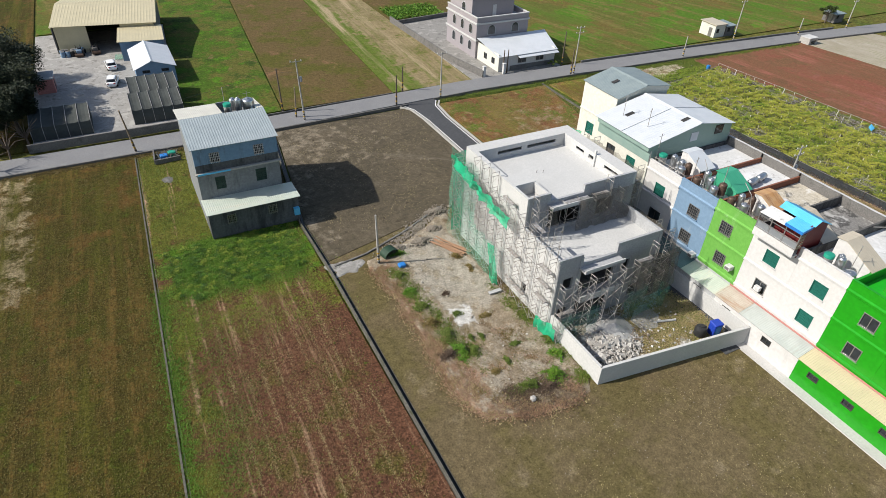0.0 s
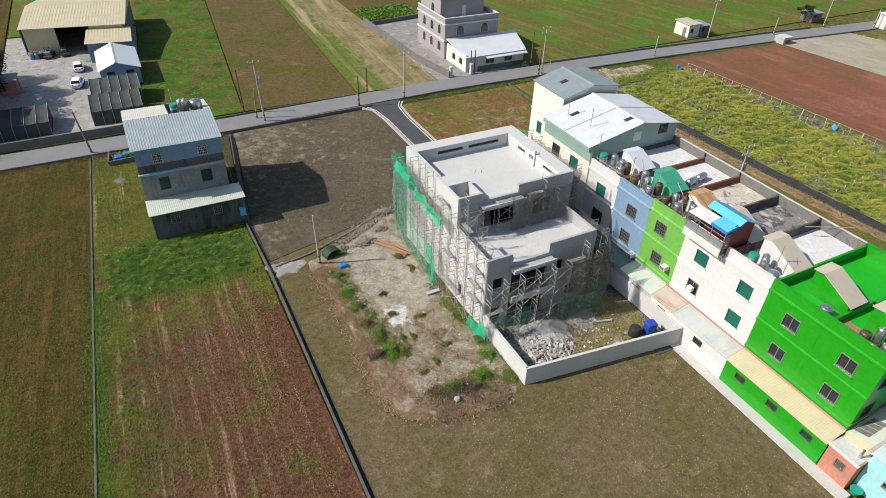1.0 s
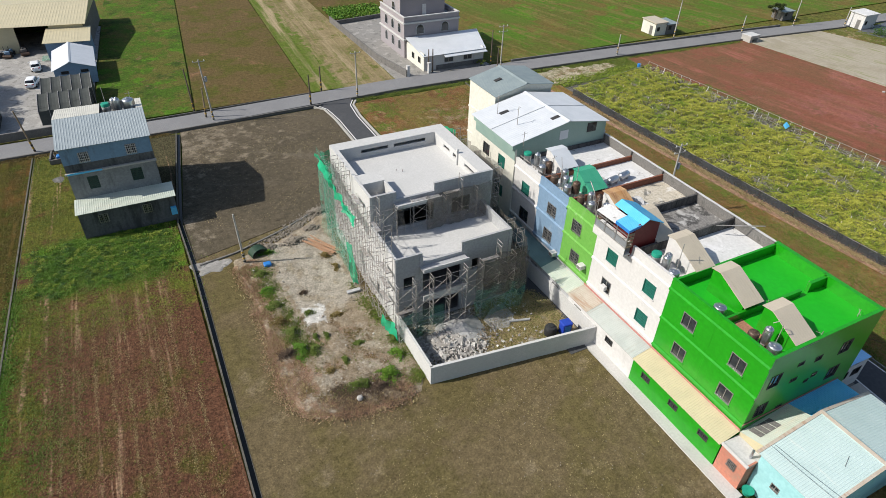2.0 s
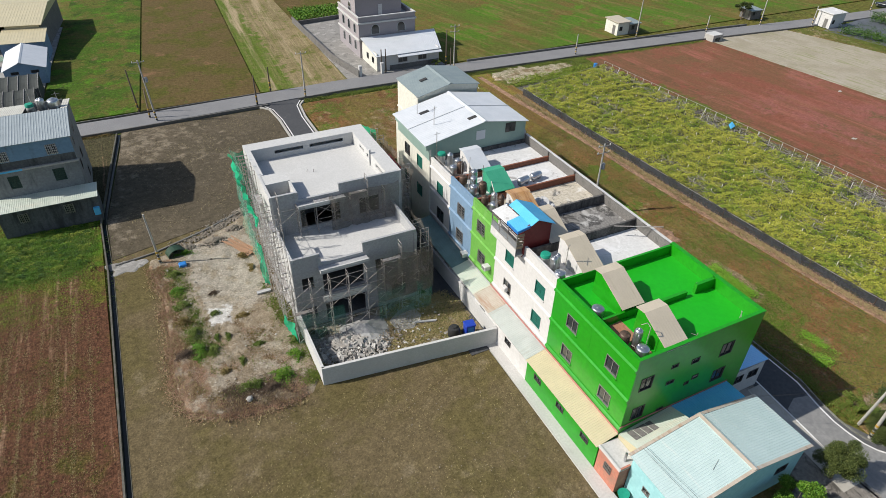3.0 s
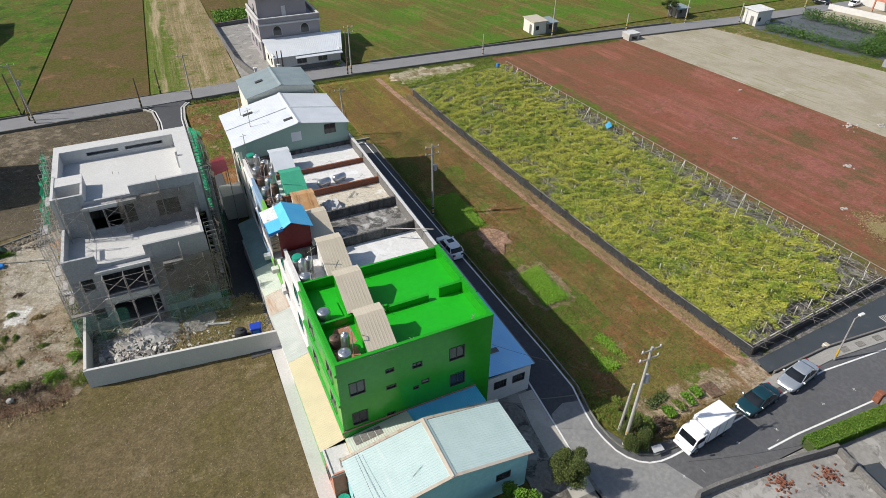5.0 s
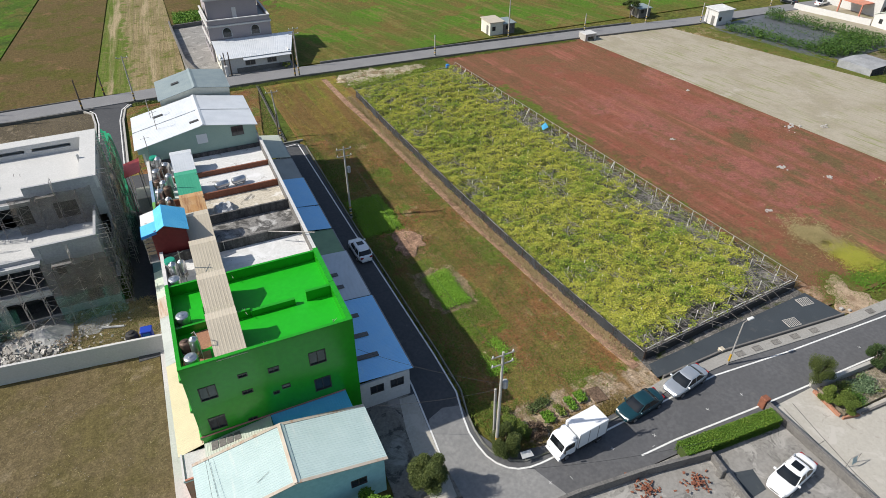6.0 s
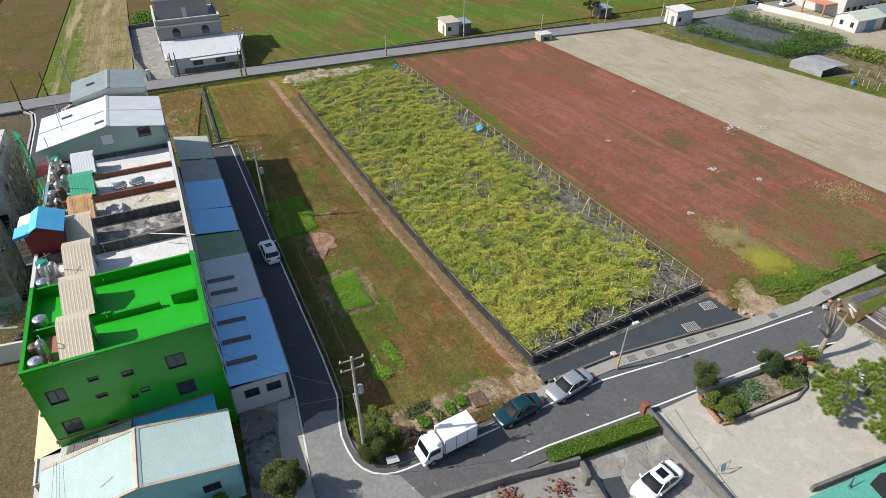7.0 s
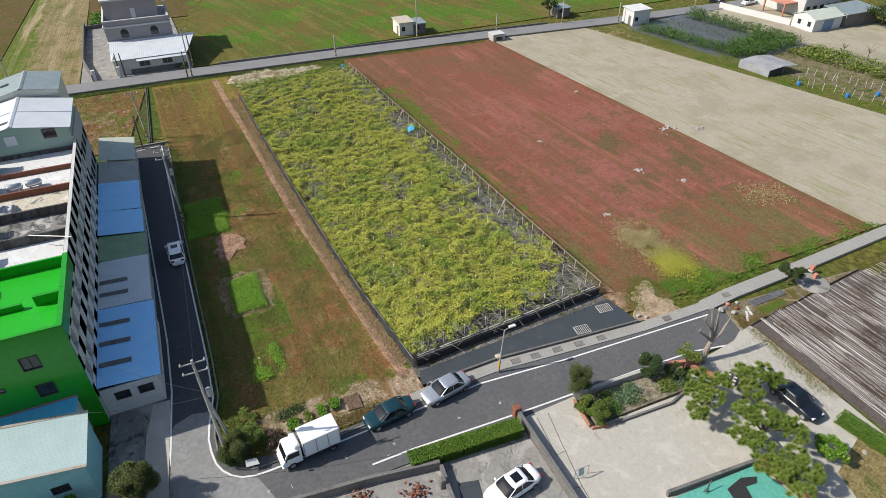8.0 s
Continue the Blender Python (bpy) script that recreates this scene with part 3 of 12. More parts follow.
    steel=plain("stainless_steel", (0.62, 0.63, 0.64), (0.50, 0.51, 0.52), grain=4.0, rough=0.28, metal=0.9, bump=0.05),
    tube=plain("galvanised_tube", (0.50, 0.49, 0.48), (0.30, 0.27, 0.24), grain=4.0, rough=0.5, metal=0.4, bump=0.1),
    rust=plain("rusty_steel", (0.15, 0.10, 0.075), (0.08, 0.055, 0.042), grain=6.0, rough=0.5, metal=0.4),
    black=plain("black_plastic", (0.022, 0.023, 0.025), (0.035, 0.035, 0.036), rough=0.6),
    rubber=plain("tyre_rubber", (0.02, 0.02, 0.02), (0.03, 0.03, 0.03), rough=0.85),
    blue_plastic=plain("blue_plastic", (0.02, 0.06, 0.42), (0.015, 0.045, 0.33), rough=0.45, bump=0.05),
    green_plastic=plain("green_plastic", (0.02, 0.30, 0.20), (0.015, 0.24, 0.16), rough=0.5),
    wood=plain("weathered_wood", (0.30, 0.235, 0.165), (0.20, 0.15, 0.10), grain=7.0),
    orange_wood=plain("orange_shuttering_timber", (0.40, 0.22, 0.13), (0.30, 0.19, 0.12), grain=7.0),
    bark=plain("bark", (0.16, 0.125, 0.095), (0.09, 0.07, 0.055), grain=9.0, bump=0.6),
    glass=glassy("window_glass", (0.035, 0.042, 0.048)),
    carglass=glassy("car_glass", (0.012, 0.015, 0.018), 0.04),
    alu=plain("aluminium_frame", (0.33, 0.32, 0.31), (0.24, 0.23, 0.22), rough=0.4, metal=0.5, bump=0.05),
    dark_frame=plain("dark_frame", (0.06, 0.055, 0.05), (0.04, 0.038, 0.036), rough=0.5),
    dark_shutter=plain("dark_green_shutter", (0.022, 0.058, 0.045), (0.016, 0.04, 0.032), rough=0.5, bump=0.1),
    shutter=plain("green_shutter", (0.018, 0.14, 0.105), (0.013, 0.10, 0.078), rough=0.5, bump=0.1),
    car_white=plain("white_car_paint", (0.80, 0.81, 0.82), (0.77, 0.78, 0.79), grain=1.0, rough=0.18, spec=0.5, bump=0),
    car_silver=plain("silver_car_paint", (0.50, 0.53, 0.56), (0.46, 0.49, 0.52), grain=1.0, rough=0.25, metal=0.6, spec=0.5, bump=0),
    car_green=plain("dark_green_car_paint", (0.009, 0.042, 0.055), (0.008, 0.034, 0.046), grain=1.0, rough=0.15, spec=0.6, bump=0),
    car_black=plain("black_car_paint", (0.010, 0.016, 0.024), (0.009, 0.013, 0.020), grain=1.0, rough=0.25, spec=0.5, bump=0),
    cover_green=plain("dark_green_sheet", (0.025, 0.06, 0.035), (0.018, 0.042, 0.026), grain=3.0, blotch=0.5, rough=0.6),
    corner_earth=crop("trodden_corner_earth", (0.25, 0.205, 0.15), (((0.38, 0.33, 0.26), 2.0, 0.5, 0.62, None), ((0.13, 0.15, 0.035), 1.6, 0.52, 0.62, None), ((0.17, 0.125, 0.085), 1.2, 0.54, 0.66, None)), grain=6.0, contrast=0.45, bump=0.7),
    lamp_glass=plain("lamp_lens", (0.7, 0.7, 0.68), (0.6, 0.6, 0.58), rough=0.15, spec=0.6, bump=0),
    lamp_red=plain("red_lamp_lens", (0.35, 0.012, 0.012), (0.28, 0.01, 0.01), rough=0.2, spec=0.6, bump=0),
    green_net=net("green_safety_net", (0.012, 0.50, 0.25), 0.72),
    grey_net=net("grey_scaffold_net", (0.17, 0.15, 0.125), 0.5),
    pale_net=net("faded_green_net", (0.13, 0.42, 0.29), 0.27),
    thin_net=net("worn_thin_net", (0.24, 0.225, 0.205), 0.2),
    black_net=net("black_fence_net", (0.05, 0.055, 0.06), 0.82),
    shade_net=net("shade_cloth", (0.07, 0.078, 0.072), 0.95),
    pale_shade=net("pale_shade_cloth", (0.36, 0.37, 0.38), 0.9),
    vine=canopy("vine_leaf", (0.13, 0.22, 0.02), (0.345, 0.35, 0.05), (0.52, 0.48, 0.15)),
    twig=plain("dry_cane", (0.30, 0.28, 0.26), (0.20, 0.185, 0.17), grain=9.0),
    grass=leaf("grass_blade", (0.085, 0.135, 0.015), (0.13, 0.17, 0.026), (0.22, 0.20, 0.06)),
    lushgrass=leaf("lush_blade", (0.062, 0.158, 0.012), (0.115, 0.225, 0.018), (0.19, 0.24, 0.04)),
    drygrass_leaf=leaf("dry_blade", (0.145, 0.105, 0.028), (0.225, 0.165, 0.065), (0.085, 0.095, 0.018)),
    pinkweed=leaf("pinkish_dry_weed", (0.36, 0.21, 0.135), (0.45, 0.29, 0.195), (0.52, 0.42, 0.29)),
    redweed=leaf("red_weed", (0.20, 0.106, 0.057), (0.29, 0.18, 0.098), (0.18, 0.14, 0.05)),
    olive_leaf=leaf("olive_weed", (0.073, 0.073, 0.011), (0.107, 0.089, 0.017), (0.129, 0.084, 0.024)),
    cabbage_leaf=leaf("bluish_vegetable_leaf", (0.075, 0.125, 0.06), (0.125, 0.18, 0.095), (0.20, 0.25, 0.14)),
    bed_leaf=leaf("bright_vegetable_leaf", (0.13, 0.28, 0.018), (0.18, 0.33, 0.03), (0.26, 0.36, 0.06)),
    yellow_weed=leaf("yellow_green_weed", (0.14, 0.215, 0.018), (0.20, 0.255, 0.03), (0.27, 0.27, 0.06)),
    dark_weed=leaf("deep_green_weed", (0.035, 0.085, 0.012), (0.06, 0.125, 0.016), (0.10, 0.15, 0.03)),
    tree_leaf=leaf("tree_leaf", (0.075, 0.115, 0.018), (0.12, 0.165, 0.028), (0.19, 0.21, 0.05)),
    hedge_leaf=leaf("hedge_leaf", (0.06, 0.135, 0.012), (0.10, 0.175, 0.018), (0.17, 0.22, 0.03)),
    path_weed=leaf("pink_dry_weed", (0.30, 0.165, 0.11), (0.40, 0.24, 0.165), (0.44, 0.31, 0.21)),
    dark_leaf=leaf("dark_leaf", (0.04, 0.065, 0.018), (0.065, 0.09, 0.022), (0.10, 0.12, 0.04)),
    yellow_leaf=leaf("yellow_flower", (0.30, 0.32, 0.04), (0.46, 0.43, 0.07), (0.20, 0.25, 0.04)),
    rust_weed=leaf("withered_leaf", (0.075, 0.05, 0.035), (0.11, 0.075, 0.05), (0.16, 0.12, 0.08)),
    straw_leaf=leaf("straw", (0.42, 0.34, 0.17), (0.28, 0.23, 0.11), (0.22, 0.20, 0.08)),
    earth_stone=plain("earthy_stone", (0.27, 0.235, 0.19), (0.17, 0.145, 0.115), grain=6.0, bump=0.5),
    stone=plain("rubble_stone", (0.46, 0.44, 0.41), (0.30, 0.285, 0.265), grain=6.0, bump=0.5),
    sand=plain("grey_sand", (0.37, 0.37, 0.365), (0.30, 0.30, 0.295), grain=9.0, bump=0.4),
    tyre_blue=plain("blue_tarp", (0.03, 0.20, 0.55), (0.025, 0.16, 0.45), rough=0.4),
    court=plain("teal_court_coating", (0.125, 0.40, 0.325), (0.085, 0.32, 0.26), grain=4.0, blotch=0.5, rough=0.5),
    terracotta=plain("terracotta", (0.40, 0.20, 0.125), (0.28, 0.14, 0.09), grain=8.0),
    salmon=plain("salmon_paint", (0.52, 0.215, 0.145), (0.40, 0.165, 0.115), grain=4.0, dirt=(0.30, 0.20, 0.15), dirt_at=(0.52, 0.72)),
    mulch=plain("worn_mulch_film", (0.13, 0.11, 0.10), (0.075, 0.065, 0.06), grain=4.0, blotch=0.3, rough=0.6, dirt=(0.085, 0.055, 0.04), dirt_at=(0.52, 0.64)),
    hose=plain("white_hose", (0.70, 0.68, 0.65), (0.52, 0.50, 0.48), grain=6.0),
    pinkish=plain("faded_pink_paint", (0.50, 0.22, 0.20), (0.40, 0.17, 0.15), grain=4.0),
    mauve=plain("mauve_grey_tile", (0.34, 0.31, 0.32), (0.28, 0.255, 0.265), grain=10.0, blotch=0.4),
    waste_soil=crop("rubbly_waste_soil", (0.29, 0.235, 0.165), (((0.38, 0.33, 0.255), 2.4, 0.44, 0.6, None), ((0.20, 0.145, 0.09), 1.6, 0.54, 0.64, None), ((0.40, 0.36, 0.295), 3.0, 0.22, 0.44, (-26.2, -19.0, 30.5, 43.0, 1.3)), ((0.31, 0.265, 0.195), 1.6, 0.5, 0.62, (-26.2, -19.0, 30.5, 43.0, 1.3)), ((0.27, 0.175, 0.115), 1.2, 0.36, 0.56, (-31.0, -27.4, 15.0, 41.0, 0.8)), ((0.17, 0.125, 0.085), 1.2, 0.42, 0.56, (-27.5, -18.0, 15.5, 19.5, 0.9)), ((0.50, 0.455, 0.38), 0.4, 0.58, 0.68, None), ((0.62, 0.605, 0.57), 1.0, 0.30, 0.44, (-25.7, -23.5, 28.2, 31.0, 0.55))), grain=6.0, contrast=0.42, bump=0.9),
    tan_soil=crop("tan_trodden_soil", (0.40, 0.30, 0.205), (((0.28, 0.19, 0.12), 1.6, 0.48, 0.62, None), ((0.46, 0.38, 0.28), 1.0, 0.56, 0.68, None), ((0.11, 0.13, 0.025), 1.0, 0.6, 0.68, None)), grain=6.0, contrast=0.3, bump=0.2),
    nursery_film=plain("nursery_ground_film", (0.125, 0.135, 0.15), (0.075, 0.08, 0.09), grain=1.2, blotch=0.4, rough=0.5, dirt=(0.22, 0.22, 0.21), dirt_at=(0.58, 0.75)),
    veg_soil=crop("vegetable_plot_soil", (0.20, 0.165, 0.105), (((0.12, 0.13, 0.035), 2.5, 0.46, 0.58, None), ((0.30, 0.26, 0.19), 1.6, 0.56, 0.68, None))),
    olive_tree=leaf("olive_green_leaf", (0.040, 0.060, 0.014), (0.072, 0.092, 0.021), (0.125, 0.14, 0.04)),
    conifer=leaf("conifer_leaf", (0.030, 0.058, 0.018), (0.055, 0.088, 0.024), (0.085, 0.115, 0.035)),
    pale_bark=plain("pale_grey_bark", (0.32, 0.275, 0.225), (0.20, 0.17, 0.14), grain=9.0, bump=0.5),
    stripe=plain("warning_stripe", (0.50, 0.30, 0.03), (0.40, 0.24, 0.025), rough=0.6),
)

# ---- mesh tools ----
class Shape:
    """Corners and faces gathered piece by piece."""

    def __init__(self):
        self.v, self.f = [], []

    def add(self, verts, faces):
        k = len(self.v)
        self.v += [tuple(p) for p in verts]
        self.f += [tuple(i + k for i in f) for f in faces]
        return self

    def box(self, x0, x1, y0, y1, z0, z1):
        return self.add([(x0, y0, z0), (x1, y0, z0), (x1, y1, z0), (x0, y1, z0), (x0, y0, z1), (x1, y0, z1), (x1, y1, z1), (x0, y1, z1)],
                        [(3, 2, 1, 0), (4, 5, 6, 7), (0, 1, 5, 4), (1, 2, 6, 5), (2, 3, 7, 6), (3, 0, 4, 7)])

    def block(self, x0, x1, y0, y1, z0, z1, c=0.05):
        """A box with chamfered top and upright edges."""
        return self.loft([[(x0 + c, y0), (x1 - c, y0), (x1, y0 + c), (x1, y1 - c), (x1 - c, y1), (x0 + c, y1), (x0, y1 - c), (x0, y0 + c)]] * 2
                         + [[(x0 + 2 * c, y0 + c), (x1 - 2 * c, y0 + c), (x1 - c, y0 + 2 * c), (x1 - c, y1 - 2 * c), (x1 - 2 * c, y1 - c), (x0 + 2 * c, y1 - c), (x0 + c, y1 - 2 * c), (x0 + c, y0 + 2 * c)]],
                         [z0, z1 - c, z1])

    def loft(self, rings, zs):
        """Stacked outlines with the same number of corners, closed at both ends."""
        n = len(rings[0])
        verts = [(x, y, z) for ring, z in zip(rings, zs) for x, y in ring]
        faces = [(a * n + i, a * n + (i + 1) % n, (a + 1) * n + (i + 1) % n, (a + 1) * n + i) for a in range(len(rings) - 1) for i in range(n)]
        faces += [tuple(range(n))[::-1], tuple(range((len(rings) - 1) * n, len(rings) * n))]
        return self.add(verts, faces)

    def prism(self, poly, z0, z1):
        return self.loft([poly, poly], [z0, z1])

    def beam(self, a, b, w, h=None, n=4):
        """A bar with a square or round section from a to b; h: a second radius for a taper."""
        a, b = Vector(a), Vector(b)
        d = (b - a).normalized()
        u = d.cross(Vector((0, 0, 1)))
        u = u.normalized() if u.length > 1e-4 else Vector((1, 0, 0))
        s, r2 = d.cross(u), w if h is None else h
        turn = math.pi / n
        verts = [p + r * (math.cos(turn + 2 * math.pi * i / n) * u + math.sin(turn + 2 * math.pi * i / n) * s) for p, r in ((a, w), (b, r2)) for i in range(n)]
        faces = [(i, (i + 1) % n, n + (i + 1) % n, n + i) for i in range(n)] + [tuple(range(n))[::-1], tuple(range(n, 2 * n))]
        return self.add(verts, faces)

    def lathe(self, x, y, profile, n=14):
        """Rings of (radius, z) turned about an upright axis."""
        return self.loft([[(x + r * math.cos(2 * math.pi * i / n), y + r * math.sin(2 * math.pi * i / n)) for i in range(n)] for r, _ in profile], [z for _, z in profile])

    def slab(self, corners, thick):
        """A plate through three or more corners in space, thick downwards."""
        n = len(corners)
        low = [(x, y, z - thick) for x, y, z in corners]
        return self.add(list(corners) + low, [tuple(range(n)), tuple(range(n, 2 * n))[::-1]] + [(i, n + i, n + (i + 1) % n, (i + 1) % n) for i in range(n)])

    def ribbed(self, a, b, c, d, pitch=0.28, depth=0.06, thick=0.05):
        """Corrugated sheet on the corners a, b (low end) and d, c (high end): ribs run from a to d."""
        a, b, c, d = (Vector(p) for p in (a, b, c, d))
        depth, pitch = 0.25 * depth, 0.65 * pitch
        n = max(2, int((b - a).length / pitch))
        up = (b - a).cross(d - a).normalized()
        up = up if up.z > 0 else -up
        verts, faces = [], []
        ts = []
        for i in range(n):
            for u, h in ((0.0, 0.0), (0.55, 0.0), (0.65, depth), (0.9, depth)):
                ts.append(((i + u) / n, h))
        ts.append((1.0, 0.0))
        for t, h in ts:
            lo, hi = a.lerp(b, t) + up * h, d.lerp(c, t) + up * h
            verts += [lo, hi, lo - up * thick, hi - up * thick]
        for i in range(len(ts) - 1):
            k, m = 4 * i, 4 * i + 4
            faces += [(k, m, m + 1, k + 1), (k + 2, k + 3, m + 3, m + 2), (k, k + 2, m + 2, m), (k + 1, m + 1, m + 3, k + 3)]
        faces += [(0, 1, 3, 2), (len(verts) - 4, len(verts) - 2, len(verts) - 1, len(verts) - 3)]
        return self.add(verts, faces)


def mesh_of(name, shape, material, smooth=False):
    me = bpy.data.meshes.new(name)
    me.from_pydata([tuple(p) for p in shape.v], [], shape.f)
    bm = bmesh.new()
    bm.from_mesh(me)
    if len(me.polygons) < 6000:
        bmesh.ops.recalc_face_normals(bm, faces=bm.faces)
    bm.to_mesh(me)
    bm.free()
    me.materials.append(material)
    if smooth:
        me.shade_smooth()
        me.set_sharp_from_angle(angle=radians(35))
    return me


def thing(name, x=0.0, y=0.0, z=0.0, label="", category="", group="", turn=0.0, kind=""):
    """An empty at the base of a thing, which carries its parts."""
    ob = new(name)
    ob.matrix_basis = pose(x, y, z, 0, 0, turn)
    ob.empty_display_size = 0.2
    return tagged(ob, label, category, group, kind)


def part(name, shape, material, parent, label="", local=False, smooth=False):
    """One mesh under a thing or under a part of it. Corners are given in the world, or, with local, from the thing's base."""
    root = parent
    while root.parent:
        root = root.parent
    if not local:
        o = root.matrix_basis.translation
        shape.v = [(p[0] - o.x, p[1] - o.y, p[2] - o.z) for p in shape.v]
    ob = new(name, mesh_of(name, shape, material, smooth))
    ob.parent = parent
    return tagged(ob, label)


def solo(name, shape, material, label, category, group="", kind="", smooth=False):
    """A thing that is one mesh."""
    ob = new(name, mesh_of(name, shape, material, smooth))
    return tagged(ob, label, category, group, kind)


def structure(name, shape, material, label="", category="", smooth=False):
    return solo(name, shape, material, label, category, kind="structure", smooth=smooth)


def pierced(shape, axis, at, thick, u0, u1, z0, z1, holes):
    """A wall in the plane axis = at (its outer face; thick goes inwards, signed) from u0 to u1 and z0 to z1, with rectangular holes (u0, u1, z0, z1)."""
    us = sorted({u0, u1, *[h[0] for h in holes], *[h[1] for h in holes]})
    zs = sorted({z0, z1, *[h[2] for h in holes], *[h[3] for h in holes]})
    nu, nz = len(us) - 1, len(zs) - 1

    def solid(i, j):
        if not (0 <= i < nu and 0 <= j < nz):
            return False
        u, z = (us[i] + us[i + 1]) / 2, (zs[j] + zs[j + 1]) / 2
        return not any(h[0] < u < h[1] and h[2] < z < h[3] for h in holes)

    verts, faces, known = [], [], {}

    def corner(i, j, side):
        if (i, j, side) not in known:
            known[i, j, side] = len(verts)
            d = at + side * thick
            verts.append((d, us[i], zs[j]) if axis == "x" else (us[i], d, zs[j]))
        return known[i, j, side]

    for i in range(nu):
        for j in range(nz):
            if solid(i, j):
                for side in (0, 1):
                    faces.append((corner(i, j, side), corner(i + 1, j, side), corner(i + 1, j + 1, side), corner(i, j + 1, side)))
                for (a, b), (c, d), (p, q) in (((i, j), (i + 1, j), (i, j - 1)), ((i, j + 1), (i + 1, j + 1), (i, j + 1)), ((i, j), (i, j + 1), (i - 1, j)), ((i + 1, j), (i + 1, j + 1), (i + 1, j))):
                    if not solid(p, q):
                        faces.append((corner(a, b, 0), corner(c, d, 0), corner(c, d, 1), corner(a, b, 1)))
    return shape.add(verts, faces)


def window(parent, axis, at, out, u0, u1, z0, z1, kind="slide", deep=0.12):
    """A window in a hole of a wall: frame, panes, and shutters or a grille by kind. out: +1 or -1, the way that the wall faces."""
    def put(s, ua, ub, za, zb, d0, d1):
        lo, hi = sorted((at + out * d0, at + out * d1))
        return s.box(lo, hi, ua, ub, za, zb) if axis == "x" else s.box(ua, ub, lo, hi, za, zb)

    f = Shape()
    w = 0.07
    put(f, u0, u1, z0, z0 + w, -deep, 0.03), put(f, u0, u1, z1 - w, z1, -deep, 0.03)
    put(f, u0, u0 + w, z0 + w, z1 - w, -deep, 0.03), put(f, u1 - w, u1, z0 + w, z1 - w, -deep, 0.03)
    mid = (u0 + u1) / 2
    put(f, mid - 0.035, mid + 0.035, z0 + w, z1 - w, -deep, -0.03)
    win = part("window", f, M["shutter"] if kind == "shutter" else M["dark_shutter"] if kind == "dark shutter" else M["dark_frame"] if kind == "dark" else M["alu"], parent)
    for a, b in ((u0 + w, mid - 0.035), (mid + 0.035, u1 - w)):
        if kind in ("shutter", "dark shutter"):
            s = Shape()
            n = max(4, int((z1 - z0) / 0.13))
            for i in range(n):
                z = z0 + w + (z1 - z0 - 2 * w) * i / n
                put(s, a, b, z, z + 0.1, -0.09, -0.03 - 0.03 * (i % 2))
            part("shutter", s, M["shutter" if kind == "shutter" else "dark_shutter"], win)
        else:
            part("pane", put(Shape(), a, b, z0 + w, z1 - w, -deep + 0.02, -deep + 0.05), M["glass"], win)
    if kind in ("grille", "white grille"):
        g = Shape()
        for i in range(6):
            u = u0 + (u1 - u0) * (i + 0.5) / 6
            put(g, u - 0.018, u + 0.018, z0 - 0.05, z1 + 0.05, 0.10, 0.14)
        for i in range(4):
            z = z0 + (z1 - z0) * (i + 0.3) / 4
            put(g, u0 - 0.05, u1 + 0.05, z - 0.018, z + 0.018, 0.07, 0.10)
        part("grille", g, M["hose"] if kind == "white grille" else M["alu"], win)
    return win


def ground_patch(name, poly, material, z, label, category, bumps=0.03, step=0.8, seed=0):
    """A piece of ground inside an outline of four corners, softly uneven, with a skirt down into the ground sheet."""
    a, b, c, d = (Vector((*p, 0)) for p in poly)
    nu = max(2, min(110, int(max((b - a).length, (c - d).length) / step)))
    nv = max(2, min(110, int(max((d - a).length, (c - b).length) / step)))
    s = Shape()
    for j in range(nv + 1):
        for i in range(nu + 1):
            p = a.lerp(b, i / nu).lerp(d.lerp(c, i / nu), j / nv)
            edge = i in (0, nu) or j in (0, nv)
            h = z if edge else z + bumps * (1.6 * noise.noise(Vector((p.x * 0.5, p.y * 0.5, seed))) + noise.noise(Vector((p.x * 1.7, p.y * 1.7, seed + 5))))
            s.v.append((p.x, p.y, h))
    row = nu + 1
    s.f += [(j * row + i, j * row + i + 1, (j + 1) * row + i + 1, (j + 1) * row + i) for j in range(nv) for i in range(nu)]
    rim = [i for i in range(row)] + [j * row + nu for j in range(1, nv + 1)] + [nv * row + i for i in range(nu - 1, -1, -1)] + [j * row for j in range(nv - 1, 0, -1)]
    k = len(s.v)
    s.v += [(s.v[i][0], s.v[i][1], -0.3) for i in rim]
    s.f += [(rim[i], k + i, k + (i + 1) % len(rim), rim[(i + 1) % len(rim)]) for i in range(len(rim))]
    me = bpy.data.meshes.new(name)
    me.from_pydata(s.v, [], s.f)
    me.materials.append(material)
    me.shade_smooth()
    me.set_sharp_from_angle(angle=radians(50))
    return tagged(new(name, me), label, category, kind="structure")


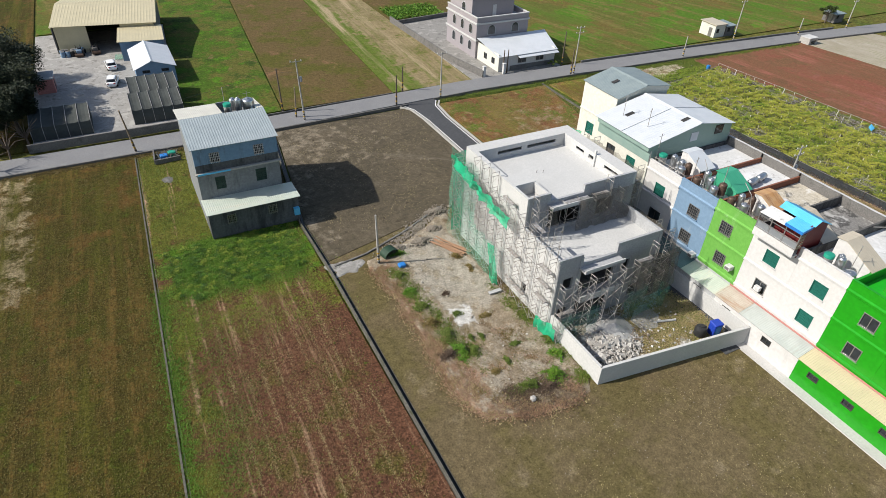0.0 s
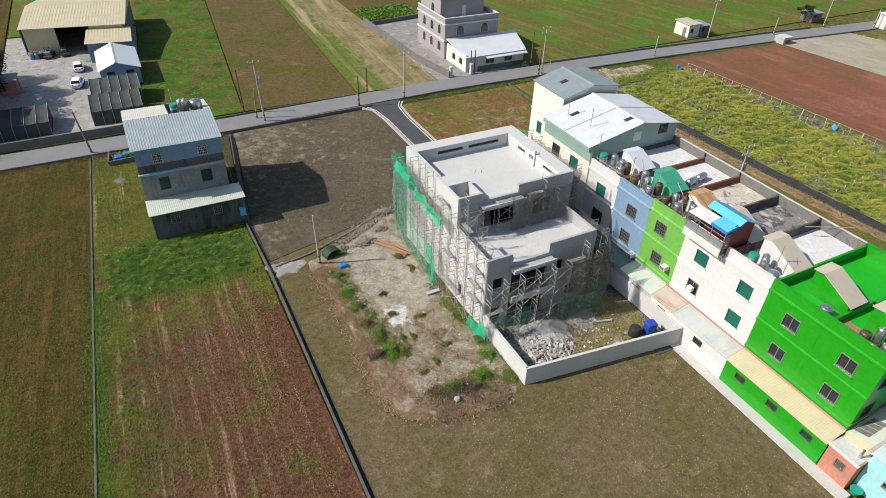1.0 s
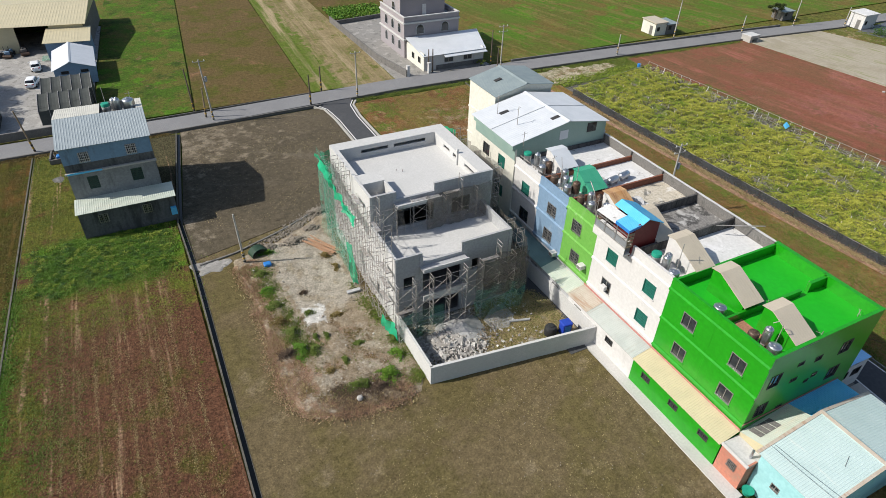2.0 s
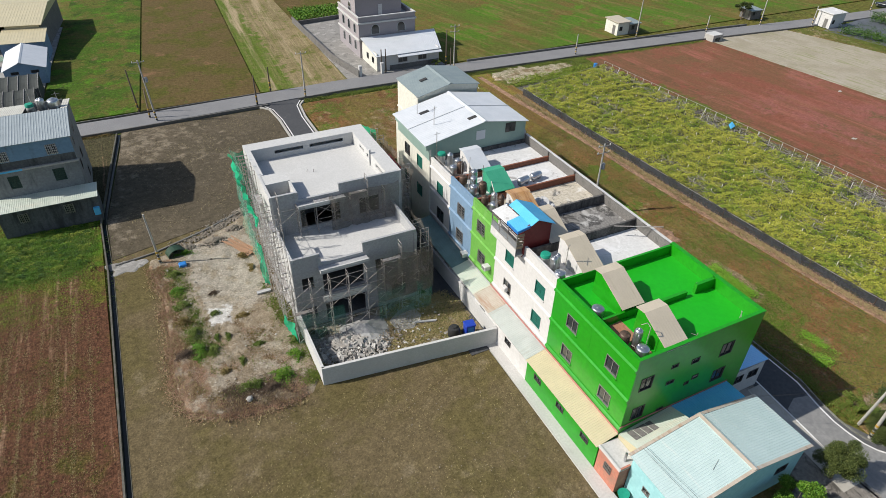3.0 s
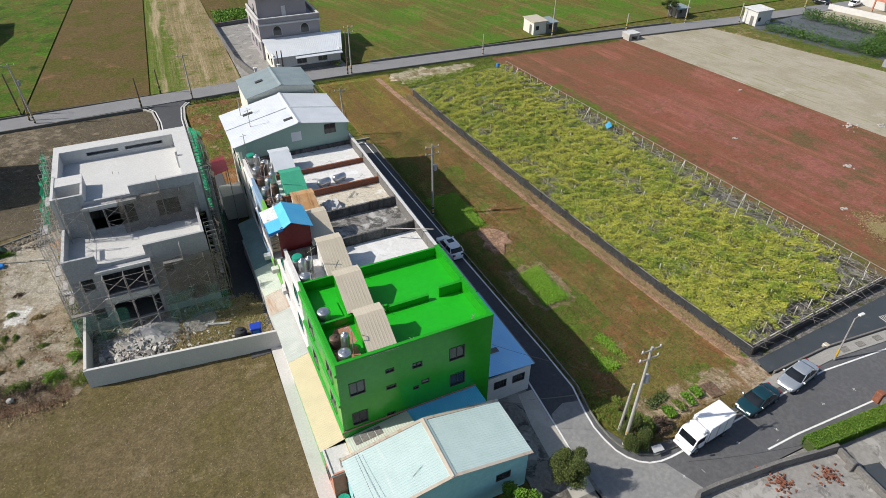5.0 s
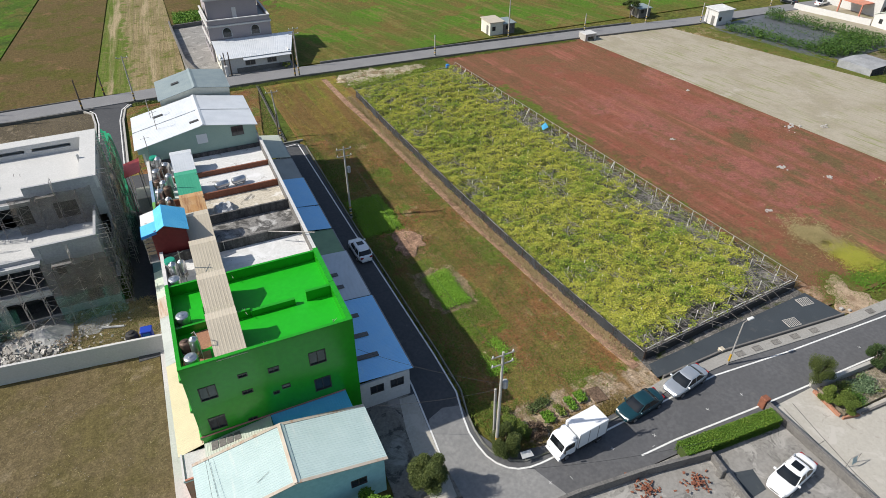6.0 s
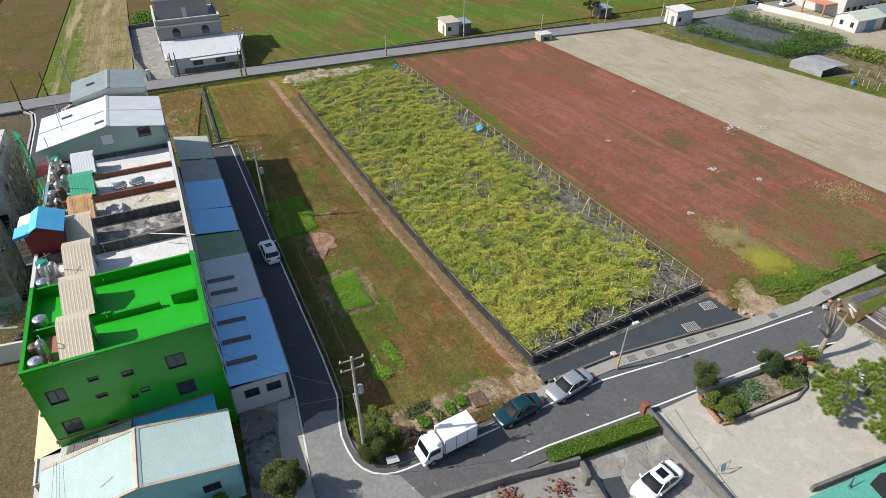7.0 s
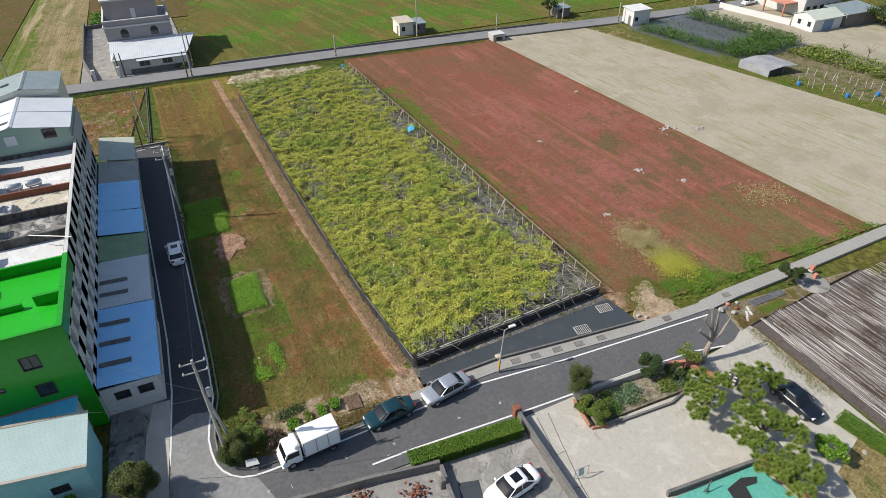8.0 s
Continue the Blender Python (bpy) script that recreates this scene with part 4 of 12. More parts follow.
def ground_blob(name, outline, material, z, label, category, bumps=0.06, rings=20, n=96, seed=0, ragged=0.35, kind="structure"):
    """A piece of ground with a rounded, ragged outline that runs out flat into the ground round it."""
    k = len(outline)
    cx, cy = sum(p[0] for p in outline) / k, sum(p[1] for p in outline) / k
    rim = []
    for i in range(n):
        u = i * k / n
        a, t = int(u), u - int(u)
        p0, p1, p2, p3 = (Vector(outline[(a + d) % k]) for d in (-1, 0, 1, 2))
        q = 0.5 * (2 * p1 + (p2 - p0) * t + (2 * p0 - 5 * p1 + 4 * p2 - p3) * t * t + (3 * p1 - p0 - 3 * p2 + p3) * t ** 3)
        w = 1 + ragged * noise.noise(Vector((q.x * 0.9, q.y * 0.9, seed))) / max(2.0, (q - Vector((cx, cy))).length)
        rim.append((cx + (q.x - cx) * w, cy + (q.y - cy) * w))
    s = Shape()
    s.v.append((cx, cy, z))
    for j in range(1, rings + 1):
        f = j / rings
        for x, y in rim:
            px, py = cx + (x - cx) * f, cy + (y - cy) * f
            h = z + bumps * (1.6 * noise.noise(Vector((px * 0.6, py * 0.6, seed))) + noise.noise(Vector((px * 1.9, py * 1.9, seed + 5))))
            s.v.append((px, py, h if j < rings else -0.06))
    s.f += [(0, 1 + i, 1 + (i + 1) % n) for i in range(n)]
    for j in range(rings - 1):
        s.f += [(1 + j * n + i, 1 + (j + 1) * n + i, 1 + (j + 1) * n + (i + 1) % n, 1 + j * n + (i + 1) % n) for i in range(n)]
    me = bpy.data.meshes.new(name)
    me.from_pydata(s.v, [], s.f)
    me.materials.append(material)
    me.shade_smooth()
    return tagged(new(name, me), label, category, kind=kind)


def strip(shape, pts, width, z0, z1):
    """A band of even width along a line of points."""
    pts = [Vector((*p, 0)) for p in pts]
    sides = []
    for i, p in enumerate(pts):
        d = (pts[min(i + 1, len(pts) - 1)] - pts[max(i - 1, 0)]).normalized()
        q = Vector((-d.y, d.x, 0)) * width / 2
        sides.append((p + q, p - q))
    for (a, b), (c, d) in zip(sides, sides[1:]):
        shape.prism([(b.x, b.y), (d.x, d.y), (c.x, c.y), (a.x, a.y)], z0, z1)
    return shape


def leaves(name, pts, size, material, label, category, kind="stuff", lift=0.6, parent=None, spread=0.35, seed=1, long=1.0):
    """Many small leaf pairs at points (n, 3), each a bent diamond with its own turn."""
    rng = np.random.default_rng(seed)
    n = len(pts)
    s = size * (1 + spread * rng.standard_normal(n)).clip(0.45, 1.9)
    az, el = rng.uniform(0, 2 * np.pi, n), rng.uniform(0.05, lift, n)
    d = np.stack([np.cos(az) * np.cos(el), np.sin(az) * np.cos(el), np.sin(el)], 1) * (s * long)[:, None]
    q = np.stack([-np.sin(az), np.cos(az), rng.uniform(-0.5, 0.5, n)], 1) * (0.45 * s)[:, None]
    base = np.asarray(pts, float)
    verts = np.stack([base, base + 0.5 * d + q, base + d - np.array([0, 0, 0.15]) * s[:, None], base + 0.5 * d - q], 1).reshape(-1, 3)
    me = bpy.data.meshes.new(name)
    me.vertices.add(4 * n)
    me.vertices.foreach_set("co", verts.ravel())
    k = 4 * np.arange(n)[:, None]
    tri = np.concatenate([k + [0, 1, 2], k + [0, 2, 3]], 1).reshape(-1, 3)
    me.loops.add(tri.size)
    me.loops.foreach_set("vertex_index", tri.ravel().astype(np.int32))
    me.polygons.add(len(tri))
    me.polygons.foreach_set("loop_start", (3 * np.arange(len(tri))).astype(np.int32))
    me.update(calc_edges=True)
    me.materials.append(material)
    ob = new(name, me)
    if parent:
        ob.parent = parent
        return tagged(ob, label)
    return tagged(ob, label, category, kind=kind)


def blades(name, pts, size, material, label, category, seed=1, parent=None, n_blades=4):
    """Tufts at points (n, 3): several thin upright blades that lean outwards from one foot."""
    rng = np.random.default_rng(seed)
    base = np.repeat(np.asarray(pts, float), n_blades, 0)
    n = len(base)
    base[:, :2] += rng.normal(0, 0.22 * size, (n, 2))
    az, lean = rng.uniform(0, 2 * np.pi, n), rng.uniform(0.35, 1.35, n)
    s = size * rng.uniform(0.5, 1.3, n)
    d = np.stack([np.cos(az) * np.sin(lean), np.sin(az) * np.sin(lean), np.cos(lean)], 1) * s[:, None]
    q = np.stack([-np.sin(az), np.cos(az), np.zeros(n)], 1) * (0.16 * s)[:, None]
    verts = np.stack([base - q, base + q, base + d], 1).reshape(-1, 3)
    me = bpy.data.meshes.new(name)
    me.vertices.add(3 * n)
    me.vertices.foreach_set("co", verts.ravel())
    me.loops.add(3 * n)
    me.loops.foreach_set("vertex_index", np.arange(3 * n, dtype=np.int32))
    me.polygons.add(n)
    me.polygons.foreach_set("loop_start", (3 * np.arange(n)).astype(np.int32))
    me.update(calc_edges=True)
    me.materials.append(material)
    ob = new(name, me)
    if parent:
        ob.parent = parent
    return tagged(ob, label, "" if parent else category, kind="" if parent else "stuff")


def along_line(pts, width, n, rng):
    """Random points near a line of points, thinning out to the sides."""
    pts = np.array(pts, float)
    seg = np.linalg.norm(np.diff(pts, axis=0), axis=1)
    k = rng.choice(len(seg), n, p=seg / seg.sum())
    u = rng.random((n, 1))
    p = pts[k] * (1 - u) + pts[k + 1] * u
    d = np.diff(pts, axis=0)[k] / seg[k][:, None]
    return p + np.stack([-d[:, 1], d[:, 0]], 1) * rng.normal(0, width / 2, (n, 1)) + rng.normal(0, 0.2, (n, 2))


def in_quad(poly, n, rng):
    """Random points in a four-cornered outline."""
    a, b, c, d = (np.array(p, float) for p in poly)
    u, v = rng.random((n, 1)), rng.random((n, 1))
    return (a * (1 - u) + b * u) * (1 - v) + (d * (1 - u) + c * u) * v


def clumped(p, scale, lo, hi, rng, seed=0.0):
    """Keeps points where a slow noise is high, so that plants stand in drifts."""
    keep = [lo + (hi - lo) * rng.random() < 0.5 + 0.5 * noise.noise(Vector((x * scale, y * scale, seed))) for x, y in p]
    return p[np.array(keep, bool)]

# ---- ground, fields, roads ----
s = Shape().add([(-2500, -2500, -0.15), (2500, -2500, -0.15), (2500, 2500, -0.15), (-2500, 2500, -0.15)], [(0, 1, 2, 3)])
structure("ground", s, M["ground"], "flat farmland of green and brown fields reaching the horizon", "ground")

FIELDS = [
    ("field_stubble", [(-110, -40), (-53.35, -40), (-49.95, 76.8), (-110, 76.8)], "field_olive", 0.05, "olive brown stubble field with faint drill rows"),
    ("field_weedy", [(-52.9, -40), (-34.62, -40), (-34.5, 53), (-50.85, 53)], "field_mixed", 0.05, "weedy field, reddish brown with lush green at the house"),
    ("field_lawn", [(-50.85, 53), (-34.5, 53), (-31.4, 76.8), (-50.0, 76.8)], "field_mixed", 0.055, "olive green grass around the blue house"),
    ("field_dark", [(-33.62, 43.8), (-8.1, 50.5), (-8.2, 77.6), (-30.6, 77.2)], "field_dark", 0.05, "dark freshly tilled soil plot"),
    ("field_dark_edge", [(-33.6, 43.8), (-31.9, 58.0), (-30.4, 77.0), (-33.75, 52.2)], "field_dark", 0.045, "dark soil along the irrigation ditch"),
    ("field_brown", [(-34.1, -40), (-2.9, -40), (-2.8, 16.9), (-33.92, 16.9)], "field_brown", 0.04, "bare brown tilled field"),
    ("plot_track", [(-33.92, 16.9), (-17.5, 16.9), (-8.0, 50.4), (-33.68, 43.7)], "field_brown", 0.04, "bare brown track round the waste plot"),
    ("field_corner", [(-3.0, 53), (14.8, 53), (18.5, 77.2), (-3.4, 77.2)], "field_strip", 0.04, "brown weedy corner plot beside the road"),
    ("alley_ground", [(-8.0, 42.4), (2.7, 42.9), (2.9, 53.1), (-7.9, 53.1)], "field_strip", 0.03, "weedy brown ground behind the shell"),
    ("field_strip", [(21.3, -9.0), (37.7, -7.9), (33.6, 77.2), (19.6, 77.2)], "field_strip", 0.05, "dry red brown grass strip between lane and vines"),
    ("field_vines", [(37.2, -6.0), (60.0, -4.6), (54.8, 77.2), (33.7, 77.2)], "underwood", 0.03, "dry grey earth under the vines, toned dark as in shade"),
    ("vine_end", [(32.9, 70.2), (54.9, 72.6), (54.7, 77.3), (32.8, 77.3)], "field_verge", 0.06, "weedy ground behind the vines"),
    ("field_red", [(59.6, -6.6), (97.0, -6.4), (87.4, 76.6), (54.7, 77.2)], "field_red", 0.05, "red brown weed field with faint drill rows"),
    ("field_fallow", [(97.0, -6.4), (134.5, -6.4), (110.0, 76.4), (87.5, 76.6)], "field_grey", 0.05, "pale grey fallow field with green streaks"),
    ("field_verge", [(134.7, -6.4), (139.5, -6.4), (119.5, 75.5), (110.2, 76.4)], "field_verge", 0.06, "green verge with dry patches"),
    ("nursery_ground", [(118.6, 70.5), (141.0, 74.0), (146.0, 45.0), (124.5, 43.0)], "nursery_film", 0.075, "dark ground film of the shrub nursery"),
    ("vegetable_plot", [(124.6, 42.8), (146.2, 44.8), (152.0, 8.0), (134.0, 6.0)], "veg_soil", 0.07, "brown vegetable plot with stakes"),
    ("field_bare", [(147, 10), (190, 0), (165, 73), (140, 73)], "field_grey", 0.07, "pale bare plot"),
    ("far_field_green", [(-42, 84.5), (-27.5, 84.5), (-20, 170), (-36, 170)], "field_lush", 0.04, "bright green grass field"),
    ("far_field_brown", [(-27.2, 84.5), (-8.2, 84.5), (-4, 170), (-19.6, 170)], "field_tan", 0.04, "brown stubble field"),
    ("far_field_straw", [(-8.0, 84.5), (7.6, 84.5), (8.5, 170), (-3.7, 170)], "field_straw", 0.04, "straw coloured harvested field with a green margin"),
    ("far_field_yard", [(7.8, 84.5), (27.6, 84.5), (26.2, 122), (8.2, 122)], "yard_dark", 0.05, "concrete forecourt of the tiled house"),
    ("far_field_garden", [(8.2, 122), (34, 122), (36, 175), (8.6, 175)], "field_tan", 0.04, "brown garden plot"),
    ("far_field_east", [(27.8, 85), (105, 85), (70, 190), (34.5, 190)], "field_green", 0.04, "olive green grass field"),
    ("far_field_far_east", [(105.3, 85), (240, 85), (240, 260), (70.5, 190)], "field_green", 0.05, "wide green field"),
    ("far_field_west", [(-110, 84.5), (-62.5, 84.5), (-62.5, 190), (-110, 190)], "field_olive", 0.04, "olive brown field behind the yard"),
    ("far_field_north", [(-62, 138), (-36.5, 138), (-36.0, 190), (-62, 190)], "field_green", 0.04, "green field behind the shed"),
    ("work_yard", [(-62.2, 84.6), (-42.5, 84.6), (-38.5, 137), (-62.2, 137)], "yard_work", 0.06, "stained concrete work yard"),
]
for k, (name, poly, key, z, label) in enumerate(FIELDS):
    ground_patch(name, poly, M[key], z, label, "field", bumps=0.0 if key in ("yard", "yard_work") else 0.03, step=0.9 if poly[0][1] < 80 else 2.0, seed=k * 3.1)

ground_blob("sandy_patch", [(33.2, 71.4), (36.0, 70.8), (40.0, 71.6), (44.0, 72.4), (49.0, 74.0), (50.5, 75.6), (44.0, 77.0), (33.4, 76.8)], M["field_sandy"], 0.10, "pale sandy rubble patch behind the vines", "ground", bumps=0.02, seed=74, ragged=2.4)

ground_blob("bare_patch", [(23.9, 19.2), (25.4, 19.2), (27.0, 21.0), (26.8, 23.2), (25.8, 24.2), (24.4, 23.8), (23.8, 22.0)], M["path"], 0.14, "bare pinkish earth patch in the strip", "ground", bumps=0.02, rings=10, n=60, seed=76, ragged=1.4)

# the waste plot beside the shell: rubbly soil with a dusty pale floor and a lime spill
ground_blob("waste_plot", [(-30.3, 41.6), (-29.6, 35.8), (-29.6, 28.6), (-29.9, 21.9), (-29.2, 18.4), (-27.2, 17.0), (-23.4, 16.1), (-18.6, 16.7), (-18.1, 24.0), (-18.6, 32.0), (-18.6, 40.0), (-17.4, 47.6), (-20.6, 46.0), (-25.0, 43.8), (-28.6, 42.6)], M["waste_soil"], 0.17, "rubbly brown waste plot with dry weeds", "ground", bumps=0.07, seed=3)

# the country road: deck, ditch and kerb on the field side
s = Shape()
strip(s, [(-150, 79.2), (-66, 80.1), (-30, 80.4), (5, 82.0), (28, 81.6), (54, 80.7), (88, 78.8), (122, 76.0), (160, 74.6), (260, 72)], 4.5, -0.2, 0.22)
structure("road_north", s, M["asphalt_old"], "grey worn asphalt country road", "road")
s = Shape()
strip(s, [(-150, 76.55), (-66, 77.5), (-30, 77.75), (-8.2, 78.4)], 0.24, -0.2, 0.36)
strip(s, [(-3.0, 79.0), (5, 79.4), (28, 79.0), (54, 78.1), (88, 76.2), (119, 73.5)], 0.24, -0.2, 0.36)
structure("road_edge", s, M["concrete_dark"], "weathered concrete edge wall along the road", "kerb")
s = Shape()
strip(s, [(-42, 83.0), (-8.4, 83.9)], 0.14, -0.2, 0.3)
strip(s, [(32, 84.0), (54, 83.1), (88, 81.2), (104, 80.0)], 0.25, -0.2, 0.6)
structure("road_wall", s, M["concrete_dark"], "low dark concrete wall behind the road", "wall")

# branch road and alley between the shell building and the terrace
s = Shape()
s.prism([(-7.6, 52.0), (-4.0, 51.5), (-4.1, 72.0), (-3.6, 77.0), (-2.4, 79.8), (-9.2, 79.3), (-8.0, 77.0), (-7.6, 72.0)], -0.2, 0.1)
s.prism([(-4.6, 14.5), (-1.4, 14.5), (-1.4, 51.8), (-4.6, 52.0)], -0.2, 0.095)
structure("road_branch", s, M["asphalt"], "smooth dark asphalt branch road", "road")
s = Shape()
strip(s, [(-7.45, 52.0), (-7.45, 72.0), (-7.9, 76.5), (-9.0, 78.6)], 0.16, 0.1, 0.108)
strip(s, [(-4.3, 52.0), (-4.35, 72.0), (-3.9, 76.6), (-2.8, 78.6)], 0.16, 0.1, 0.108)
structure("road_marking", s, M["paint"], "white edge lines of the branch road", "marking")
s = Shape()
strip(s, [(-7.9, 52.0), (-7.9, 72.0), (-8.4, 76.6), (-9.6, 78.2)], 0.3, -0.2, 0.2)
strip(s, [(-3.8, 53.0), (-3.85, 72.0), (-3.4, 76.6), (-2.4, 78.2)], 0.3, -0.2, 0.2)
structure("kerb_branch", s, M["concrete"], "pale concrete kerbs of the branch road", "kerb")

# lane behind the terrace and the village road
s = Shape()
s.prism([(16.4, -3.2), (20.4, -2.0), (20.4, 51.4), (19.4, 52.6), (15.6, 52.6), (16.0, 30.0)], -0.2, 0.09)
structure("lane", s, M["asphalt"], "dark asphalt lane behind the terrace", "road")
s = Shape()
s.prism([(12.0, -60.0), (20.0, -60.0), (22.0, -20.0), (30.0, -13.9), (69.5, -14.2), (70.5, -11.5), (67.5, -8.6), (60.0, -8.9), (38.0, -7.9), (26.0, -9.2), (21.3, -8.2), (20.2, -5.6), (20.2, -2.0), (16.4, -2.0), (16.2, -14.0), (12.0, -18.0)], -0.2, 0.085)
structure("road_south", s, M["asphalt_mid"], "asphalt village road with patches", "road")
s = Shape().prism([(12.5, -60.0), (19.8, -60.0), (21.8, -20.2), (24.0, -14.0), (22.6, -10.4), (21.0, -9.6), (19.9, -8.0), (19.6, -5.5), (20.1, -2.4), (18.6, -2.0), (17.1, -2.6), (16.8, -3.4), (16.1, -10.0), (14.5, -18.0)], -0.15, 0.0925)
structure("road_corner", s, M["asphalt_pale"], "pale worn concrete at the road corner", "road")
s = Shape()
strip(s, [(17.1, -26.0), (16.1, -9.5), (16.65, -4.8), (17.2, 1.3), (17.3, 8.0), (16.7, 26.0), (16.0, 46.0), (15.8, 51.6), (19.3, 52.1)], 0.15, 0.09, 0.1)
strip(s, [(19.6, 51.8), (20.0, 26.0), (20.5, 4.0), (20.45, -0.9), (19.8, -3.6), (19.55, -5.2), (19.6, -6.6), (19.8, -7.8), (20.2, -8.7), (20.8, -9.4), (21.5, -9.85), (22.4, -10.1), (23.4, -10.15), (24.6, -10.1), (34.0, -9.5), (42.4, -8.95), (51.0, -9.6), (63.8, -10.1), (67.4, -10.25)], 0.15, 0.09, 0.101)
strip(s, [(31.0, -12.9), (34.4, -12.85), (43.6, -13.2), (48.4, -13.3), (55.8, -13.4), (62.4, -13.6), (66.4, -14.4)], 0.15, 0.09, 0.102)
structure("road_marking_south", s, M["paint"], "white edge lines of lane and village road", "marking")
s = Shape()
strip(s, [(20.55, 51.0), (20.55, 26.0), (20.95, 4.0), (20.9, -0.9), (20.25, -3.6), (20.05, -5.2), (20.1, -6.6), (20.35, -7.6), (20.8, -8.4), (21.4, -9.0), (22.4, -9.5), (24.4, -9.6), (34.0, -8.9)], 0.12, -0.2, 0.2)
strip(s, [(15.2, 52.9), (20.6, 52.9)], 0.3, -0.2, 0.3)
structure("kerb_lane", s, M["kerb_mossy"], "mossy concrete kerb along the lane", "kerb")
s = Shape()
strip(s, [(34.5, -8.4), (38.0, -7.95), (45.0, -7.75), (52.0, -8.35), (60.3, -9.0), (68.5, -9.1)], 1.15, -0.2, 0.16)
structure("gutter", s, M["path_grey"], "pale concrete covered gutter with drain gratings", "gutter")
s = Shape()
strip(s, [(38.0, -7.25), (45.0, -7.05), (52.0, -7.65), (60.2, -8.3)], 0.16, -0.2, 0.42)
structure("kerb_gutter", s, M["concrete_dark"], "dark concrete edge behind the gutter", "kerb")
s = Shape().prism([(37.6, -7.0), (45.0, -6.9), (52.0, -7.5), (60.4, -8.2), (59.6, -4.2), (38.0, -5.4)], -0.2, 0.12)
structure("asphalt_apron", s, M["asphalt_new"], "fresh black asphalt apron below the vine plot", "pavement")
s = Shape()
strip(s, [(68.0, -9.1), (72.0, -8.7), (83.0, -8.3), (96.5, -7.6), (140, -5.5)], 1.5, -0.2, 0.2)
structure("path_east", s, M["path_grey"], "narrow concrete farm path", "path")
s = Shape()
strip(s, [(30.4, 76.0), (31.0, 64.0), (31.9, 54.0), (32.6, 42.0), (33.0, 34.0), (33.85, 22.0), (34.7, 14.0), (35.4, 6.0), (36.1, -1.5), (36.7, -5.2)], 0.95, -0.2, 0.1)
structure("path_vines", s, M["path"], "trodden earth path beside the vine fence", "path")
s = Shape().prism([(-2.9, -3.0), (-1.7, -3.0), (-1.7, 15.2), (-2.7, 15.2)], -0.2, 0.16)
structure("pavement_terrace", s, M["pavement_pale"], "pale concrete strip along the terrace", "pavement")
s = Shape().prism([(10.6, -24), (16.5, -16), (16.5, 0.9), (12.3, 0.9), (11.9, -8.0), (6.0, -9.0)], -0.2, 0.1)
structure("pavement_corner", s, M["yard_grime"], "dark grimy concrete corner yard", "pavement")
s = Shape().prism([(14.2, -10.0), (16.15, -10.0), (16.55, -4.8), (17.0, 0.4), (15.6, 0.4), (14.9, -3.0)], -0.15, 0.106)
structure("pavement_edge", s, M["yard"], "pale concrete edge strip of the corner yard", "pavement")
s = Shape()
for x, y, a in ((43.0, -11.6, 0.3), (39.1, -11.6, 1.9), (33.2, -11.8, 0.9), (32.4, -12.6, 0.2), (29.3, -11.4, 1.4), (23.1, -11.9, 0.4), (24.8, -12.2, 1.7), (57.6, -12.0, 2.3)):
    for k in (0.0, 1.3)[:1 + int(x) % 2]:
        dx, dy = 0.15 * math.cos(a + k), 0.17 * math.sin(a + k)
        strip(s, [(x - dx, y - dy), (x + dx, y + dy)], 0.025, 0.08, 0.0935 + 0.001 * k)
structure("survey_marks", s, M["paint"], "small hand painted white survey strokes on the road", "marking")

# gratings
def grating(x, y, turn, w, d, group, key="concrete_dark"):
    g = thing("drain_grating", x, y, 0.16, "grey steel drain grating in the gutter", "grating", group, turn)
    f = Shape().box(-w / 2, w / 2, -d / 2, -d / 2 + 0.05, 0, 0.03).box(-w / 2, w / 2, d / 2 - 0.05, d / 2, 0, 0.03).box(-w / 2, -w / 2 + 0.05, -d / 2, d / 2, 0, 0.028).box(w / 2 - 0.05, w / 2, -d / 2, d / 2, 0, 0.028)
    part("grating_frame", f, M[key], g, local=True)
    for i in range(7):
        x0 = -w / 2 + 0.07 + (w - 0.14) * i / 7
        part("bar", Shape().box(x0, x0 + 0.05, -d / 2 + 0.05, d / 2 - 0.05, 0.0, 0.025), M[key], g, local=True)
    return g


first = grating(46.6, -7.95, -4, 0.9, 0.6, "gutter gratings")
for x, y in ((48.6, -8.1), (50.9, -8.25), (53.2, -8.45), (55.6, -8.65), (63.2, -9.05), (71.2, -8.75)):
    copy_thing(first, pose(x, y, 0.2 if x > 70 else 0.16, 0, 0, -5))
wide = grating(54.6, -6.9, -6, 1.5, 1.1, "apron gratings", "concrete")
wide.location.z = 0.12
copy_thing(wide, pose(58.4, -5.2, 0.12, 0, 0, -6))

# ditches: two concrete lips and dark water between
def ditch(name, pts, gap, label, high=0.22, water=0.02):
    d = thing(name, pts[0][0], pts[0][1], 0, label, "ditch", kind="structure")
    for side in (-1, 1):
        q = [(x + side * (gap / 2 + (0.08 if side < 0 else 0.03)), y) for x, y in pts]
        part("lip", strip(Shape(), q, 0.16 if side < 0 else 0.06, -0.2, high if side < 0 else 0.07), M["ditch_lip"], d)
    part("water", strip(Shape(), pts, gap, -0.2, water), M["water"], d)


